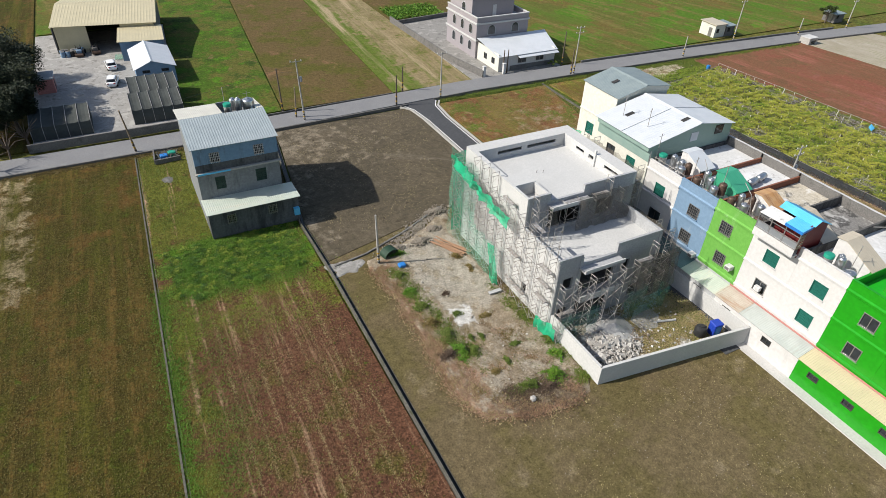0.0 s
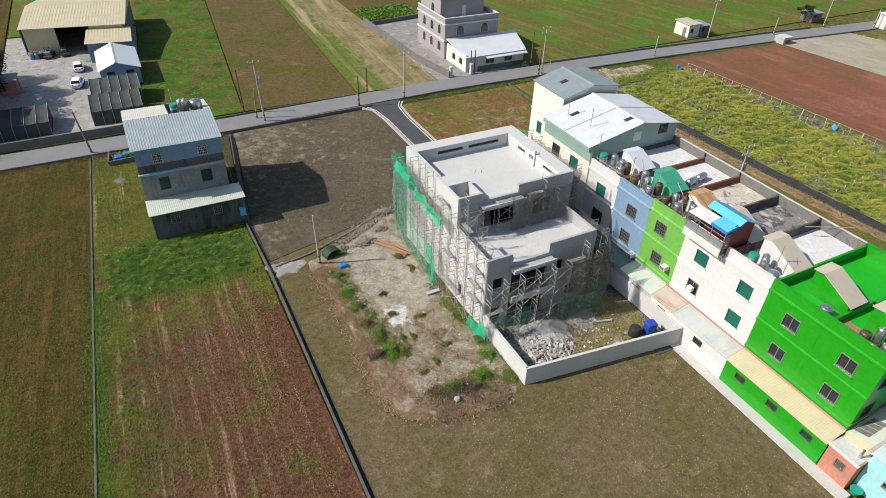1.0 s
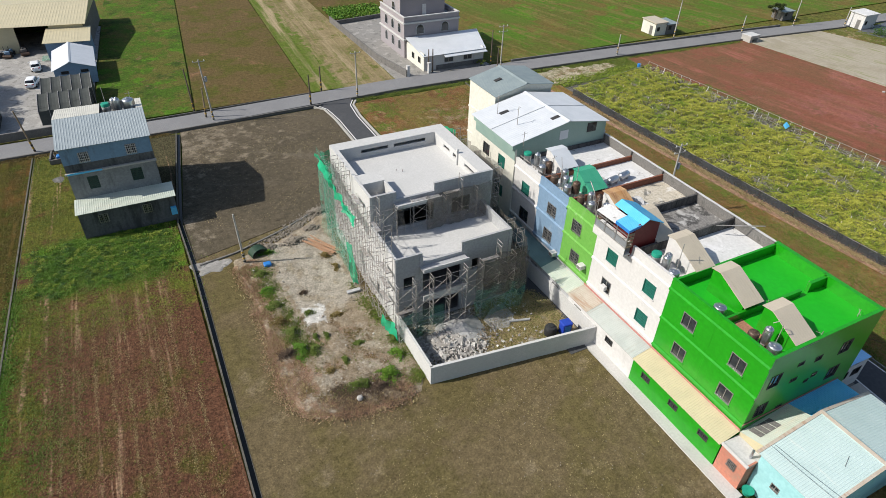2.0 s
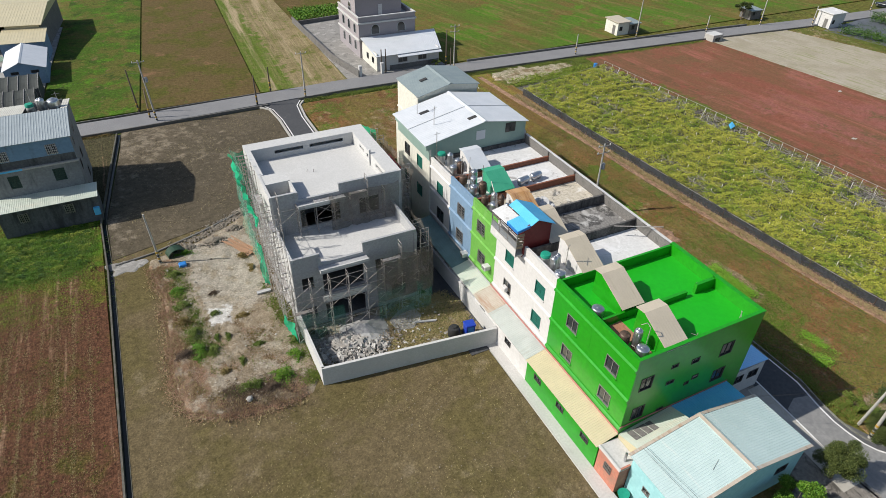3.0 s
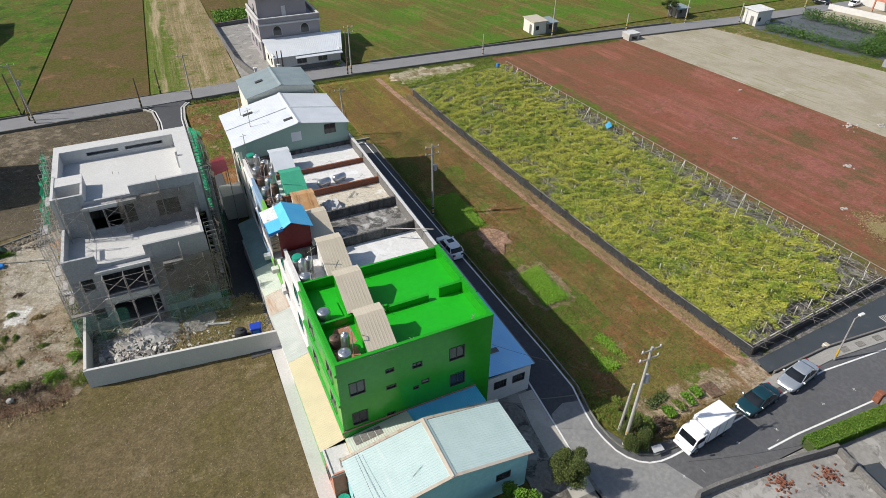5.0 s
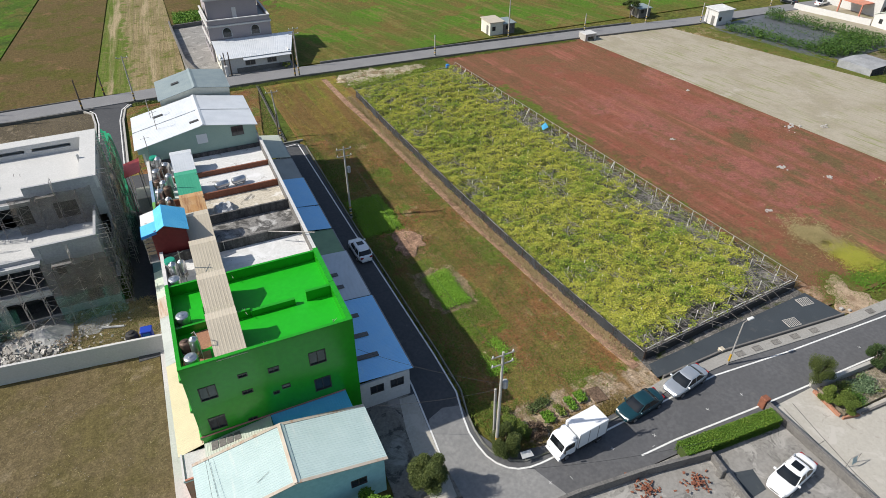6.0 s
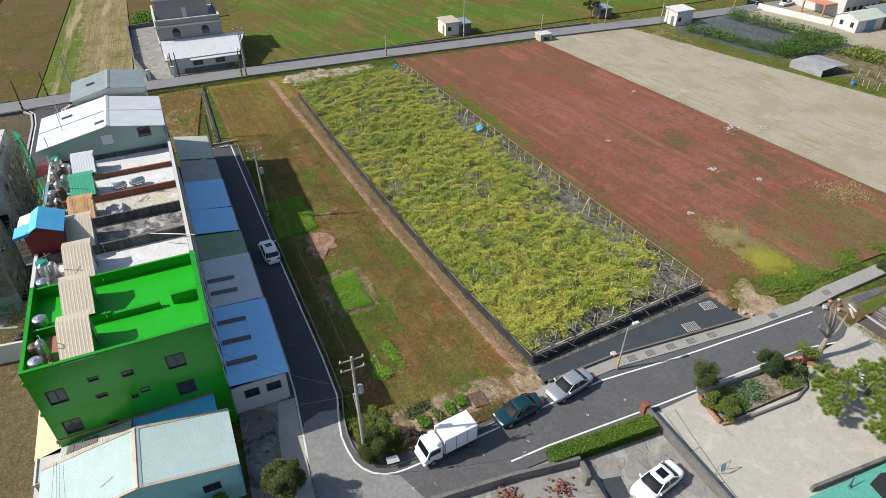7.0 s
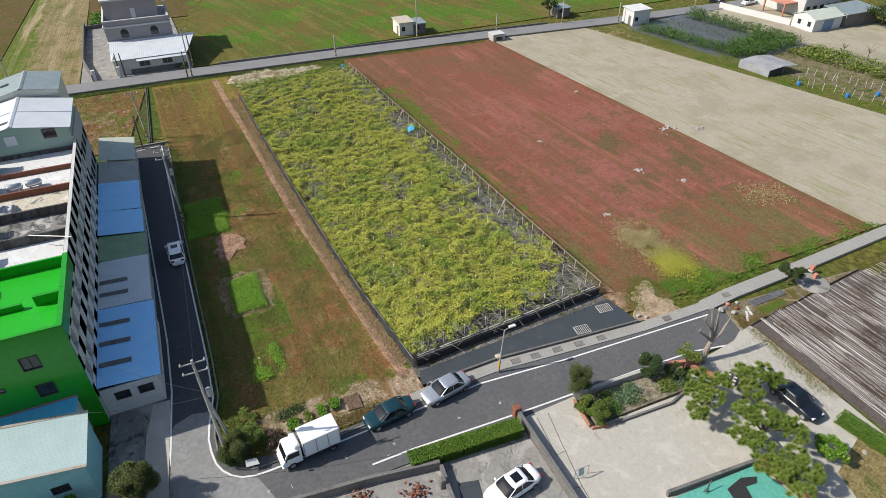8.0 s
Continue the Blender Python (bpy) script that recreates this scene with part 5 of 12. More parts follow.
ditch("ditch_west", [(-53.2, -40), (-51.9, 21.5), (-51.1, 42.3), (-50.55, 57), (-49.8, 76.6)], 0.16, "narrow concrete field ditch", 0.16)
ditch("ditch_middle", [(-34.3, -40), (-34.15, 12.7), (-33.85, 41.3), (-34.1, 51.8), (-32.6, 64), (-30.95, 76.6)], 0.36, "concrete irrigation ditch with dark water", 0.4)
s = Shape()
strip(s, [(-33.4, 42.6), (-29.5, 43.3), (-24.0, 45.4), (-17.6, 48.6)], 0.2, -0.2, 0.2)
structure("kerb_plot", s, M["concrete_dark"], "dark broken concrete edge between plots", "kerb")
ground_blob("slab_bridge", [(-33.9, 42.7), (-32.4, 43.0), (-31.0, 43.0), (-30.2, 42.3), (-30.4, 41.2), (-31.8, 41.0), (-33.8, 41.0)], M["yard_dark"], 0.11, "worn concrete slab over the ditch between the plots", "slab", bumps=0.01, rings=6, n=48, seed=91, ragged=1.6)
ditch("ditch_east", [(18.2, 54), (18.7, 78)], 0.14, "narrow ditch beside the corner plot", 0.14)

# ---- terrace of seven houses ----
ROOF, TOP = 10.05, 11.1
YS = [0.0, 4.92, 9.85, 14.4, 19.1, 23.8, 28.6, 33.35]


def canopy_roof(parent, sheet, wall, x0, x1, y0, y1, z0, z1):
    """Stair head: side walls up to a sloping ribbed sheet with a level top."""
    s = Shape()
    ym = y1 - 0.75
    for x in (x0 + 0.12, x1 - 0.24):
        s.add([(x, y0 + 0.2, ROOF), (x, y1, ROOF), (x, y1, z1 - 0.12), (x, ym, z1 - 0.1), (x, y0 + 0.2, z0 - 0.02),
               (x + 0.12, y0 + 0.2, ROOF), (x + 0.12, y1, ROOF), (x + 0.12, y1, z1 - 0.12), (x + 0.12, ym, z1 - 0.1), (x + 0.12, y0 + 0.2, z0 - 0.02)],
              [(0, 1, 2, 3, 4), (9, 8, 7, 6, 5), (0, 5, 6, 1), (1, 6, 7, 2), (2, 7, 8, 3), (3, 8, 9, 4), (4, 9, 5, 0)])
    s.box(x0 + 0.24, x1 - 0.24, y1 - 0.12, y1, ROOF, z1 - 0.14)
    head = part("stair_head", s, wall, parent)
    s = Shape().ribbed((x0, y0 - 0.05, z0), (x1, y0 - 0.05, z0), (x1, ym, z1), (x0, ym, z1), 0.36, 0.018)
    s.ribbed((x0, ym + 0.003, z1 + 0.004), (x1, ym + 0.003, z1 + 0.004), (x1, y1 + 0.15, z1 - 0.1), (x0, y1 + 0.15, z1 - 0.1), 0.36, 0.018)
    part("stair_roof", s, sheet, head)
    part("stair_door", Shape().box(x1 - 0.1, x1 - 0.06, y1 - 1.1, y1 - 0.3, ROOF, ROOF + 1.95), M["alu"], head)


def house(k, wall, roof, rim_a, label, wins, sheet, stair_wall, divider, low=0.0):
    y0, y1 = YS[k], YS[k + 1]
    h = thing("terrace_house", 6.1, (y0 + y1) / 2, 0, label, "house", "terrace houses")
    e = 0.004
    holes = [(u0, u1, z0, z1) for u0, u1, z0, z1, _ in wins]
    front = part("front_wall", pierced(Shape(), "x", 0.0, 0.2, y0 + e, y1 - e, 0, TOP - low, holes), wall, h)
    for u0, u1, z0, z1, kind in wins:
        window(front, "x", 0.0, -1, u0, u1, z0, z1, kind)
        part("sill", Shape().box(-0.12, 0.0, u0 - 0.08, u1 + 0.08, z0 - 0.09, z0 - 0.004), wall, front)
    for z in (3.75, 6.85, 10.0 - low):
        part("band", Shape().add([(-0.002, v, z - 0.1 + h_) for v in (y0 + e, y1 - e) for h_ in (0.0, 0.36)] + [(-0.15, v, z + h_) for v in (y0 + e, y1 - e) for h_ in (0.0, 0.16)], [(0, 2, 3, 1), (4, 5, 7, 6), (0, 4, 6, 2), (1, 3, 7, 5), (0, 1, 5, 4), (2, 6, 7, 3)]), wall, front)
    s = Shape().box(0.2, 12.0, y0 + e, y1 - e, ROOF - 0.25, ROOF)
    part("roof", s, roof, h)
    s = Shape()
    for z in (0.0, 3.2, 6.6):
        s.box(0.2, 12.0, y0 + e, y1 - e, z - 0.15 if z else 0.0, z + 0.05)
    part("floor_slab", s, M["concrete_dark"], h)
    # the back: posts, balcony fronts and dark openings with windows set behind
    ym = (y0 + y1) / 2
    s = Shape()
    for u0, u1 in ((y0 + (0.204 if k == 0 else e), y0 + 0.75), (ym - 0.5, ym + 0.5), (y1 - 0.75, y1 - e)):
        s.box(11.9, 12.2, u0, u1, 0, TOP)
    for z in (3.1, 6.4, 9.65):
        s.box(11.9, 12.2, y0 + (0.204 if k == 0 else e), y1 - e, z - 0.35, z + 1.25 if z < 9 else TOP - 0.001)
    back = part("back_frame", s, M["concrete_pale"], h)
    s = Shape().box(11.7, 11.86, y0 + (0.204 if k == 0 else e), y1 - e, 0, ROOF - 0.25)
    part("back_wall", s, M["concrete_pale"], h)
    for z in (4.3, 7.55):
        for u in (y0 + 0.78, ym + 0.52):
            window(back, "x", 11.9, 1, u + 0.2, u + 1.0, z + 0.3, z + 1.25, "slide", deep=0.03)
    # parapet caps and the wall to the next house
    part("parapet", Shape().box(0.2, 11.9, y1 - 0.2, y1 - e, ROOF, TOP - 0.12 - low) if divider else Shape().box(0.2, 5.6, y1 - 0.2, y1 - e, ROOF, ROOF + 0.7), divider or M["green_wall"], h)
    if rim_a:
        part("parapet_cap", Shape().box(-0.03, 0.24, y0 + e, y1 - e, TOP - low, TOP + 0.05 - low), rim_a, h)
    part("inner_parapet", Shape().box(0.2, 0.23, y0 + e, y1 - 0.2, ROOF, TOP - 0.05 - low), stair_wall, h)
    part("inner_back", Shape().box(11.87, 11.9, y0 + e, y1 - 0.2, ROOF, TOP - 0.02), M["green_wall"] if k < 2 else M["concrete_dark"], h)
    if sheet:
        low_, high_, long_ = (11.0, 12.4, 3.5) if k < 4 else (10.95, 12.05, 2.9)
        canopy_roof(h, sheet, stair_wall, 2.45, 4.6, y0 + (0.02 if k == 0 else -0.1), y0 + long_, low_, high_)
    return h


W3, W2 = (7.8, 9.15), (4.5, 5.85)
g = "bright green three storey house with a green roof deck"
houses = [
    house(0, M["green_wall"], M["green_floor"], M["green_wall"], g, [(1.6, 3.0, *W3, "slide"), (1.6, 3.0, *W2, "slide")], M["metal_beige"], M["green_wall"], None),
    house(1, M["green_wall"], M["green_floor"], M["green_wall"], g, [(6.5, 7.9, *W3, "slide"), (6.5, 7.9, *W2, "slide")], M["metal_beige"], M["green_wall"], M["green_wall"]),
    house(2, M["white_wall"], M["roof_white"], M["white_wall"], "white three storey terrace house with green shutters", [(11.1, 12.5, *W3, "shutter"), (11.1, 12.5, *W2, "shutter")], M["metal_beige"], M["white_wall"], M["mould_shade_wall"]),
    house(3, M["white_wall"], M["roof_grey"], M["white_wall"], "white three storey terrace house with a mouldy roof", [(16.0, 17.4, *W3, "shutter"), (16.0, 17.3, *W2, "slide")], M["metal_beige"], M["concrete_grey"], M["mould_shade_wall"]),
    house(4, M["lime_wall"], M["roof_tan"], M["lime_wall"], "light green three storey terrace house with a stained roof", [(21.3, 22.7, *W3, "grille"), (20.9, 22.2, *W2, "grille")], M["metal_rust"], M["white_wall"], M["brick"], 0.25),
    house(5, M["blue_wall"], M["roof_white"], M["blue_wall"], "blue grey three storey terrace house with a white roof", [(25.4, 26.8, 7.4, 8.7, "grille"), (25.5, 26.9, 4.2, 5.6, "grille")], M["metal_green"], M["metal_green"], M["brick"], 0.4),
    house(6, M["white_wall"], M["roof_white"], M["white_wall"], "white three storey terrace house beside the metal roofed hall", [(30.3, 31.7, 7.25, 8.6, "shutter"), (30.0, 31.6, 4.0, 5.5, "dark")], M["metal_white"], M["white_wall"], M["mould_shade_wall"], 0.5),
]
# end wall of the first house
end_wins = [(0.75, 1.95, 7.6, 8.95, "dark"), (0.75, 1.95, 4.4, 5.75, "dark"), (8.6, 9.9, 7.75, 9.1, "dark"), (8.7, 10.0, 4.85, 6.2, "dark"),
            (3.5, 4.2, 8.75, 9.15, "dark"), (5.6, 6.4, 8.3, 8.85, "dark"), (3.5, 4.3, 7.0, 7.4, "dark"), (6.3, 6.95, 6.3, 6.75, "dark"), (5.6, 6.1, 6.0, 6.35, "dark"), (3.4, 4.1, 4.0, 4.4, "dark")]
endw = part("end_wall", pierced(Shape(), "y", 0.0, 0.2, 0.204, 12.2, 0, TOP, [w[:4] for w in end_wins]), M["green_wall"], houses[0])
for w in end_wins:
    window(endw, "y", 0.0, -1, *w)
part("end_inner", Shape().box(0.24, 11.86, 0.2, 0.23, ROOF, TOP - 0.04), M["green_wall"], houses[0])
part("end_cap", Shape().box(-0.03, 12.23, -0.03, 0.235, TOP + 0.052, TOP + 0.1), M["green_wall"], houses[0])
part("back_band", Shape().box(12.205, 12.225, 0, 4.9, 9.7, TOP + 0.05), M["green_wall"], houses[0])
part("back_band", Shape().box(12.205, 12.225, 4.94, 9.83, 9.7, TOP + 0.05), M["green_wall"], houses[1])
for h in houses[:2]:
    y = h.location.y
    part("back_cap", Shape().box(11.84, 12.24, y - 2.44, y + 2.44, TOP + 0.002, TOP + 0.06), M["green_wall"], h)
part("deck_wall", Shape().box(5.62, 9.0, 4.62, 4.9, ROOF, ROOF + 0.55), M["green_wall"], houses[0])
part("deck_wall", Shape().box(9.9, 11.88, 4.62, 4.9, ROOF, ROOF + 0.95), M["green_wall"], houses[0])
for h, (x, y, a, b, c, d) in ((houses[0], (0.3, 0.3, 1.9, 1.9, 0.0, 0.0)), (houses[1], (0.3, 5.2, 2.0, 2.2, 0, 0))):
    part("tank_pad", Shape().box(x, x + a, y, y + b, ROOF, ROOF + 0.12), M["terracotta"] if h is houses[0] else M["green_floor"], h)
part("bare_patch", Shape().prism([(0.9, 3.0), (1.5, 2.5), (2.42, 2.7), (2.42, 4.7), (1.3, 4.6), (0.8, 3.9)], ROOF - 0.01, ROOF + 0.006), M["terracotta"], houses[0], "patch of bare orange coating")

# single storey fronts with lean-to roofs
FRONT = [(0.0, 9.85, "green_wall", "metal_cream", "bright green lean-to with a cream sheet roof"),
         (9.86, 16.4, "white_wall", "metal_faded", "white lean-to with a faded grey green sheet roof"),
         (16.41, 19.4, "white_wall", "metal_tan", "white lean-to with a rust stained roof"),
         (19.41, 24.0, "concrete_grey", "metal_annex", "grey lean-to with a pale stained sheet roof"),
         (24.01, 33.3, "concrete_grey", "metal_teal", "grey lean-to with a long dark teal sheet roof")]
for k, (y0, y1, wall, sheet, label) in enumerate(FRONT):
    h = thing("lean_to", -0.9, (y0 + y1) / 2, 0, label, "lean-to", "terrace lean-tos")
    x0 = -1.75
    n = 3 if y1 - y0 > 8 else 1
    wins = [(y0 + (y1 - y0) * (i + 0.5) / n - 0.55, y0 + (y1 - y0) * (i + 0.5) / n + 0.45, 1.55, 2.2) for i in range(n)]
    w = part("front_wall", pierced(Shape(), "x", x0, 0.15, y0, y1, 0, 2.72, wins), M[wall], h)
    for q in wins:
        window(w, "x", x0, -1, *q, "dark")
    if k == 0:
        part("end_wall", Shape().box(x0 + 0.15, -0.01, y0, y0 + 0.15, 0, 2.72), M[wall], h)
    part("lean_to_roof", Shape().ribbed((x0 - 0.22, y0, 2.78), (x0 - 0.22, y1 - 0.01, 2.78), (-0.01, y1 - 0.01, 3.3), (-0.01, y0, 3.3), 0.3, 0.045), M[sheet], h)
    part("flashing", Shape().box(-0.1, -0.075, y0, y1 - 0.01, 3.36, 3.55), M["pinkish"] if k < 3 else M["concrete_grey"], h)

# rear sheds along the lane
REAR = [(0.65, 11.0, "metal_blue", 3.55, 3.2, "white_wall", "blue sheet roofed rear shed with white walls"),
        (11.05, 18.9, "metal_silver", 3.6, 3.3, "concrete_grey", "grey sheet roofed rear shed"),
        (18.95, 23.7, "metal_olive", 3.7, 3.1, "concrete_grey", "faded green sheet roofed rear shed"),
        (23.75, 28.9, "metal_blue", 3.9, 3.25, "concrete_grey", "blue sheet roofed rear shed"),
        (28.95, 35.9, "metal_blue", 3.9, 3.4, "concrete_grey", "long blue sheet roofed rear shed"),
        (35.95, 42.0, "metal_stone", 3.9, 3.2, "concrete_grey", "stone grey sheet roofed rear shed"),
        (42.05, 49.3, "metal_moss", 4.1, 3.4, "concrete_grey", "pale green grey sheet roofed rear shed")]
for k, (y0, y1, sheet, zi, zo, wall, label) in enumerate(REAR):
    x1 = 16.75 - 0.012 * y0
    h = thing("rear_shed", 14.4, (y0 + y1) / 2, 0, label, "shed", "rear sheds")
    wins = [(13.2, 14.4, 1.6, 2.5), (15.0, 16.2, 1.6, 2.5)] if k == 0 else []
    w = part("side_wall", pierced(Shape(), "y", y0, 0.15, 12.25, x1, 0, 3.1, wins), M[wall], h)
    for q in wins:
        window(w, "y", y0, -1, *q, "dark")
    part("front_wall", Shape().box(x1 - 0.15, x1, y0 + 0.15, y1, 0, 3.08), M[wall], h)
    part("far_wall", Shape().box(12.25, x1 - 0.15, y1 - 0.12, y1, 0, 3.08), M[wall], h)
    part("shed_roof", Shape().ribbed((x1 + 0.3, y0 - 0.02, zo), (x1 + 0.3, y1 - 0.01, zo), (12.23, y1 - 0.01, zi), (12.23, y0 - 0.02, zi), 0.25, 0.05), M[sheet], h)
    if k < 2:
        for i in range(2 if k else 3):
            y = y0 + (y1 - y0) * (0.22 + 0.26 * i)
            f = lambda x: zi + (zo - zi) * (x - 12.23) / (x1 + 0.3 - 12.23)
            part("skylight", Shape().slab([(12.4, y, f(12.4) + 0.08), (14.9, y, f(14.9) + 0.08), (14.9, y + 0.55, f(14.9) + 0.08), (12.4, y + 0.55, f(12.4) + 0.08)], 0.03), M["concrete_dark"], h, "weathered translucent roof strip")
    part("gutter", Shape().box(x1 + 0.3, x1 + 0.42, y0, y1 - 0.01, zo - 0.14, zo - 0.02), M["alu"], h)

# hall with metal roofs at the end of the terrace
def gable(parent, x0, x1, xr, y0, y1, ze0, ze1, zr, sheet, wall, zw, over=0.25, ribs=0.5):
    s = Shape()
    for y, t in ((y0, 0.18), (y1 - 0.18, 0.18)):
        s.add([(x0, y, zw), (x1, y, zw), (x1, y, ze1), (xr, y, zr), (x0, y, ze0), (x0, y + t, zw), (x1, y + t, zw), (x1, y + t, ze1), (xr, y + t, zr), (x0, y + t, ze0)],
              [(0, 1, 2, 3, 4), (9, 8, 7, 6, 5), (0, 5, 6, 1), (1, 6, 7, 2), (2, 7, 8, 3), (3, 8, 9, 4), (4, 9, 5, 0)])
    s.box(x0, x0 + 0.18, y0 + 0.18, y1 - 0.18, zw, ze0).box(x1 - 0.18, x1, y0 + 0.18, y1 - 0.18, zw, ze1)
    part("gable_wall", s, wall, parent)
    k0, k1 = (zr - ze0) / (xr - x0), (zr - ze1) / (x1 - xr)
    part("roof_sheet", Shape().ribbed((x0 - over, y0 - over, ze0 + 0.1 - k0 * over), (x0 - over, y1 + over, ze0 + 0.1 - k0 * over), (xr, y1 + over, zr + 0.1), (xr, y0 - over, zr + 0.1), ribs, 0.05), sheet, parent)
    part("roof_sheet", Shape().ribbed((x1 + over, y0 - over, ze1 + 0.1 - k1 * over), (x1 + over, y1 + over, ze1 + 0.1 - k1 * over), (xr, y1 + over, zr + 0.1), (xr, y0 - over, zr + 0.1), ribs, 0.05), sheet, parent)
    part("ridge_cap", Shape().slab([(xr - 0.25, y0 - over, zr + 0.14 - 0.25 * k0), (xr, y0 - over, zr + 0.2), (xr, y1 + over, zr + 0.2), (xr - 0.25, y1 + over, zr + 0.14 - 0.25 * k0)], 0.03)
         .slab([(xr, y0 - over, zr + 0.2), (xr + 0.25, y0 - over, zr + 0.14 - 0.25 * k1), (xr + 0.25, y1 + over, zr + 0.14 - 0.25 * k1), (xr, y1 + over, zr + 0.2)], 0.03), sheet, parent)


hall = thing("hall", 6, 38, 0, "cream three storey hall with a white gabled metal roof", "building")
hw = [(35.2, 36.6, 8.2, 9.6, "shutter"), (38.6, 40.0, 8.2, 9.6, "dark"), (35.2, 36.6, 4.6, 6.0, "shutter"), (38.6, 40.0, 4.6, 6.0, "shutter")]
w = part("front_wall", pierced(Shape(), "x", -0.15, 0.2, 33.36, 42.6, 0, 11.5, [q[:4] for q in hw]), M["cream_wall"], hall)
for q in hw:
    window(w, "x", -0.15, -1, *q)
hb = [(34.0 + 2.2 * i, 35.3 + 2.2 * i, z, z + 1.5, "dark") for i in range(4) for z in (4.3, 7.7)]
w = part("back_wall", pierced(Shape(), "x", 12.0, -0.2, 33.36, 42.6, 0, 11.5, [q[:4] for q in hb]), M["concrete_grey"], hall)
for q in hb:
    window(w, "x", 12.0, 1, *q)
part("side_wall", Shape().box(0.05, 11.8, 33.365, 33.5, 0, 11.5), M["sage_wall"], hall)
part("top_floor", Shape().box(0.05, 11.8, 33.5, 42.6, 11.2, 11.4), M["concrete_dark"], hall)
gable(hall, -0.55, 11.85, 6.45, 33.37, 41.9, 12.1, 12.68, 13.6, M["metal_white"], M["sage_wall"], 11.5)
part("roof_seam", Shape().slab([(-0.8, 37.6, 12.22), (6.45, 37.6, 13.78), (6.45, 37.75, 13.78), (-0.8, 37.75, 12.22)], 0.06).slab([(6.45, 37.6, 13.78), (12.1, 37.6, 12.81), (12.1, 37.75, 12.81), (6.45, 37.75, 13.78)], 0.06), M["metal_silver"], hall, "grey seam between two lengths of sheet")
part("front_cladding", Shape().box(-0.2, -0.155, 33.36, 41.9, 10.2, 11.5), M["sage_wall"], hall)
window(hall, "y", 33.37, -1, 9.2, 10.5, 11.75, 12.85, "dark", deep=-0.01)
part("access_panel", Shape().box(5.5, 6.6, 33.33, 33.366, 11.55, 12.6), M["metal_white"], hall, "white access door in the gable")
for y, x in ((34.6, 5.2), (39.5, 1.6)):
    z = 13.6 + 0.14 - abs(x - 6.45) * 0.21
    part("skylight", Shape().slab([(x, y, z), (x + 1.1, y, z + 0.23), (x + 1.1, y + 0.5, z + 0.23), (x, y + 0.5, z)], 0.06), M["dark_frame"], hall)
hall2 = thing("hall", 6, 46.5, 0, "cream three storey building with a grey gabled metal roof", "building")
hw = [(45.9, 47.3, 7.2, 8.7, "shutter"), (45.9, 47.3, 3.8, 5.3, "shutter")]
w = part("front_wall", pierced(Shape(), "x", 2.75, 0.2, 42.75, 48.9, 0, 13.4, [q[:4] for q in hw]), M["cream_wall"], hall2)
for q in hw:
    window(w, "x", 2.75, -1, *q)
for z in (6.4, 9.9):
    part("band", Shape().box(2.62, 2.748, 42.75, 48.9, z, z + 0.18), M["cream_wall"], hall2)
part("back_wall", Shape().box(10.5, 10.7, 42.75, 48.9, 0, 13.4), M["cream_wall"], hall2)
part("side_wall", Shape().box(2.95, 10.5, 42.75, 42.95, 0, 13.4), M["cream_wall"], hall2)
part("far_wall", Shape().box(2.95, 10.5, 48.7, 48.9, 0, 13.4), M["cream_wall"], hall2)
gable(hall2, 2.72, 10.73, 6.9, 42.6, 48.95, 13.4, 13.85, 14.4, M["metal_grey"], M["cream_wall"], 13.4, 0.15, 0.4)
part("skylight", Shape().slab([(4.4, 45.6, 14.02), (5.3, 45.6, 14.24), (5.3, 46.1, 14.24), (4.4, 46.1, 14.02)], 0.05), M["dark_frame"], hall2)

# sheds at the near end of the terrace
s1 = thing("front_shed", 5.4, -4.8, 0, "pale blue sheet roofed shed with aqua walls", "shed")
w = part("side_wall", pierced(Shape(), "x", -0.75, 0.15, -7.2, -2.45, 0, 3.9, [(-4.6, -3.9, 1.9, 2.5)]), M["metal_aqua"], s1)
window(w, "x", -0.75, -1, -4.6, -3.9, 1.9, 2.5, "slide")
part("side_wall", Shape().box(11.45, 11.6, -7.2, -2.45, 0, 3.9), M["metal_aqua"], s1)
part("far_wall", Shape().box(-0.6, 11.45, -2.6, -2.45, 0, 3.9), M["metal_aqua"], s1)
wn_ = [(2.4, 3.3, 1.6, 2.3), (9.0, 10.2, 1.9, 2.7)]
w = part("front_wall", pierced(Shape(), "y", -7.2, 0.15, -0.6, 11.45, 0, 3.9, wn_), M["metal_aqua"], s1)
for q in wn_:
    window(w, "y", -7.2, -1, *q, "dark")
gable(s1, -0.75, 11.6, 5.45, -7.22, -2.43, 3.98, 4.05, 5.08, M["metal_pale"], M["metal_aqua"], 3.9, 0.22, 0.3)
for xa, za, xb, zb in ((-0.97, 4.08, 5.45, 5.24), (5.45, 5.24, 11.82, 4.14)):
    for y in (-7.5, -2.32):
        part("rake_flashing", Shape().slab([(xa, y, za), (xb, y, zb), (xb, y + 0.24, zb), (xa, y + 0.24, za)], 0.06), M["metal_tan"], s1, "faded pinkish rake flashing")
part("ridge_flashing", Shape().slab([(5.2, -7.45, 5.25), (5.45, -7.45, 5.32), (5.45, -2.2, 5.32), (5.2, -2.2, 5.25)], 0.03), M["metal_tan"], s1, "faded pinkish ridge flashing")
s2 = thing("link_shed", 8.0, -1.2, 0, "low blue roofed link shed against the green end wall", "shed")
part("link_roof", Shape().ribbed((5.05, -2.2, 4.05), (11.0, -2.2, 4.05), (11.0, -0.02, 3.95), (5.05, -0.02, 3.95), 0.3, 0.05), M["metal_sky"], s2)
part("link_wall", Shape().box(10.8, 10.9, -2.2, -0.05, 0, 3.9), M["white_wall"], s2)
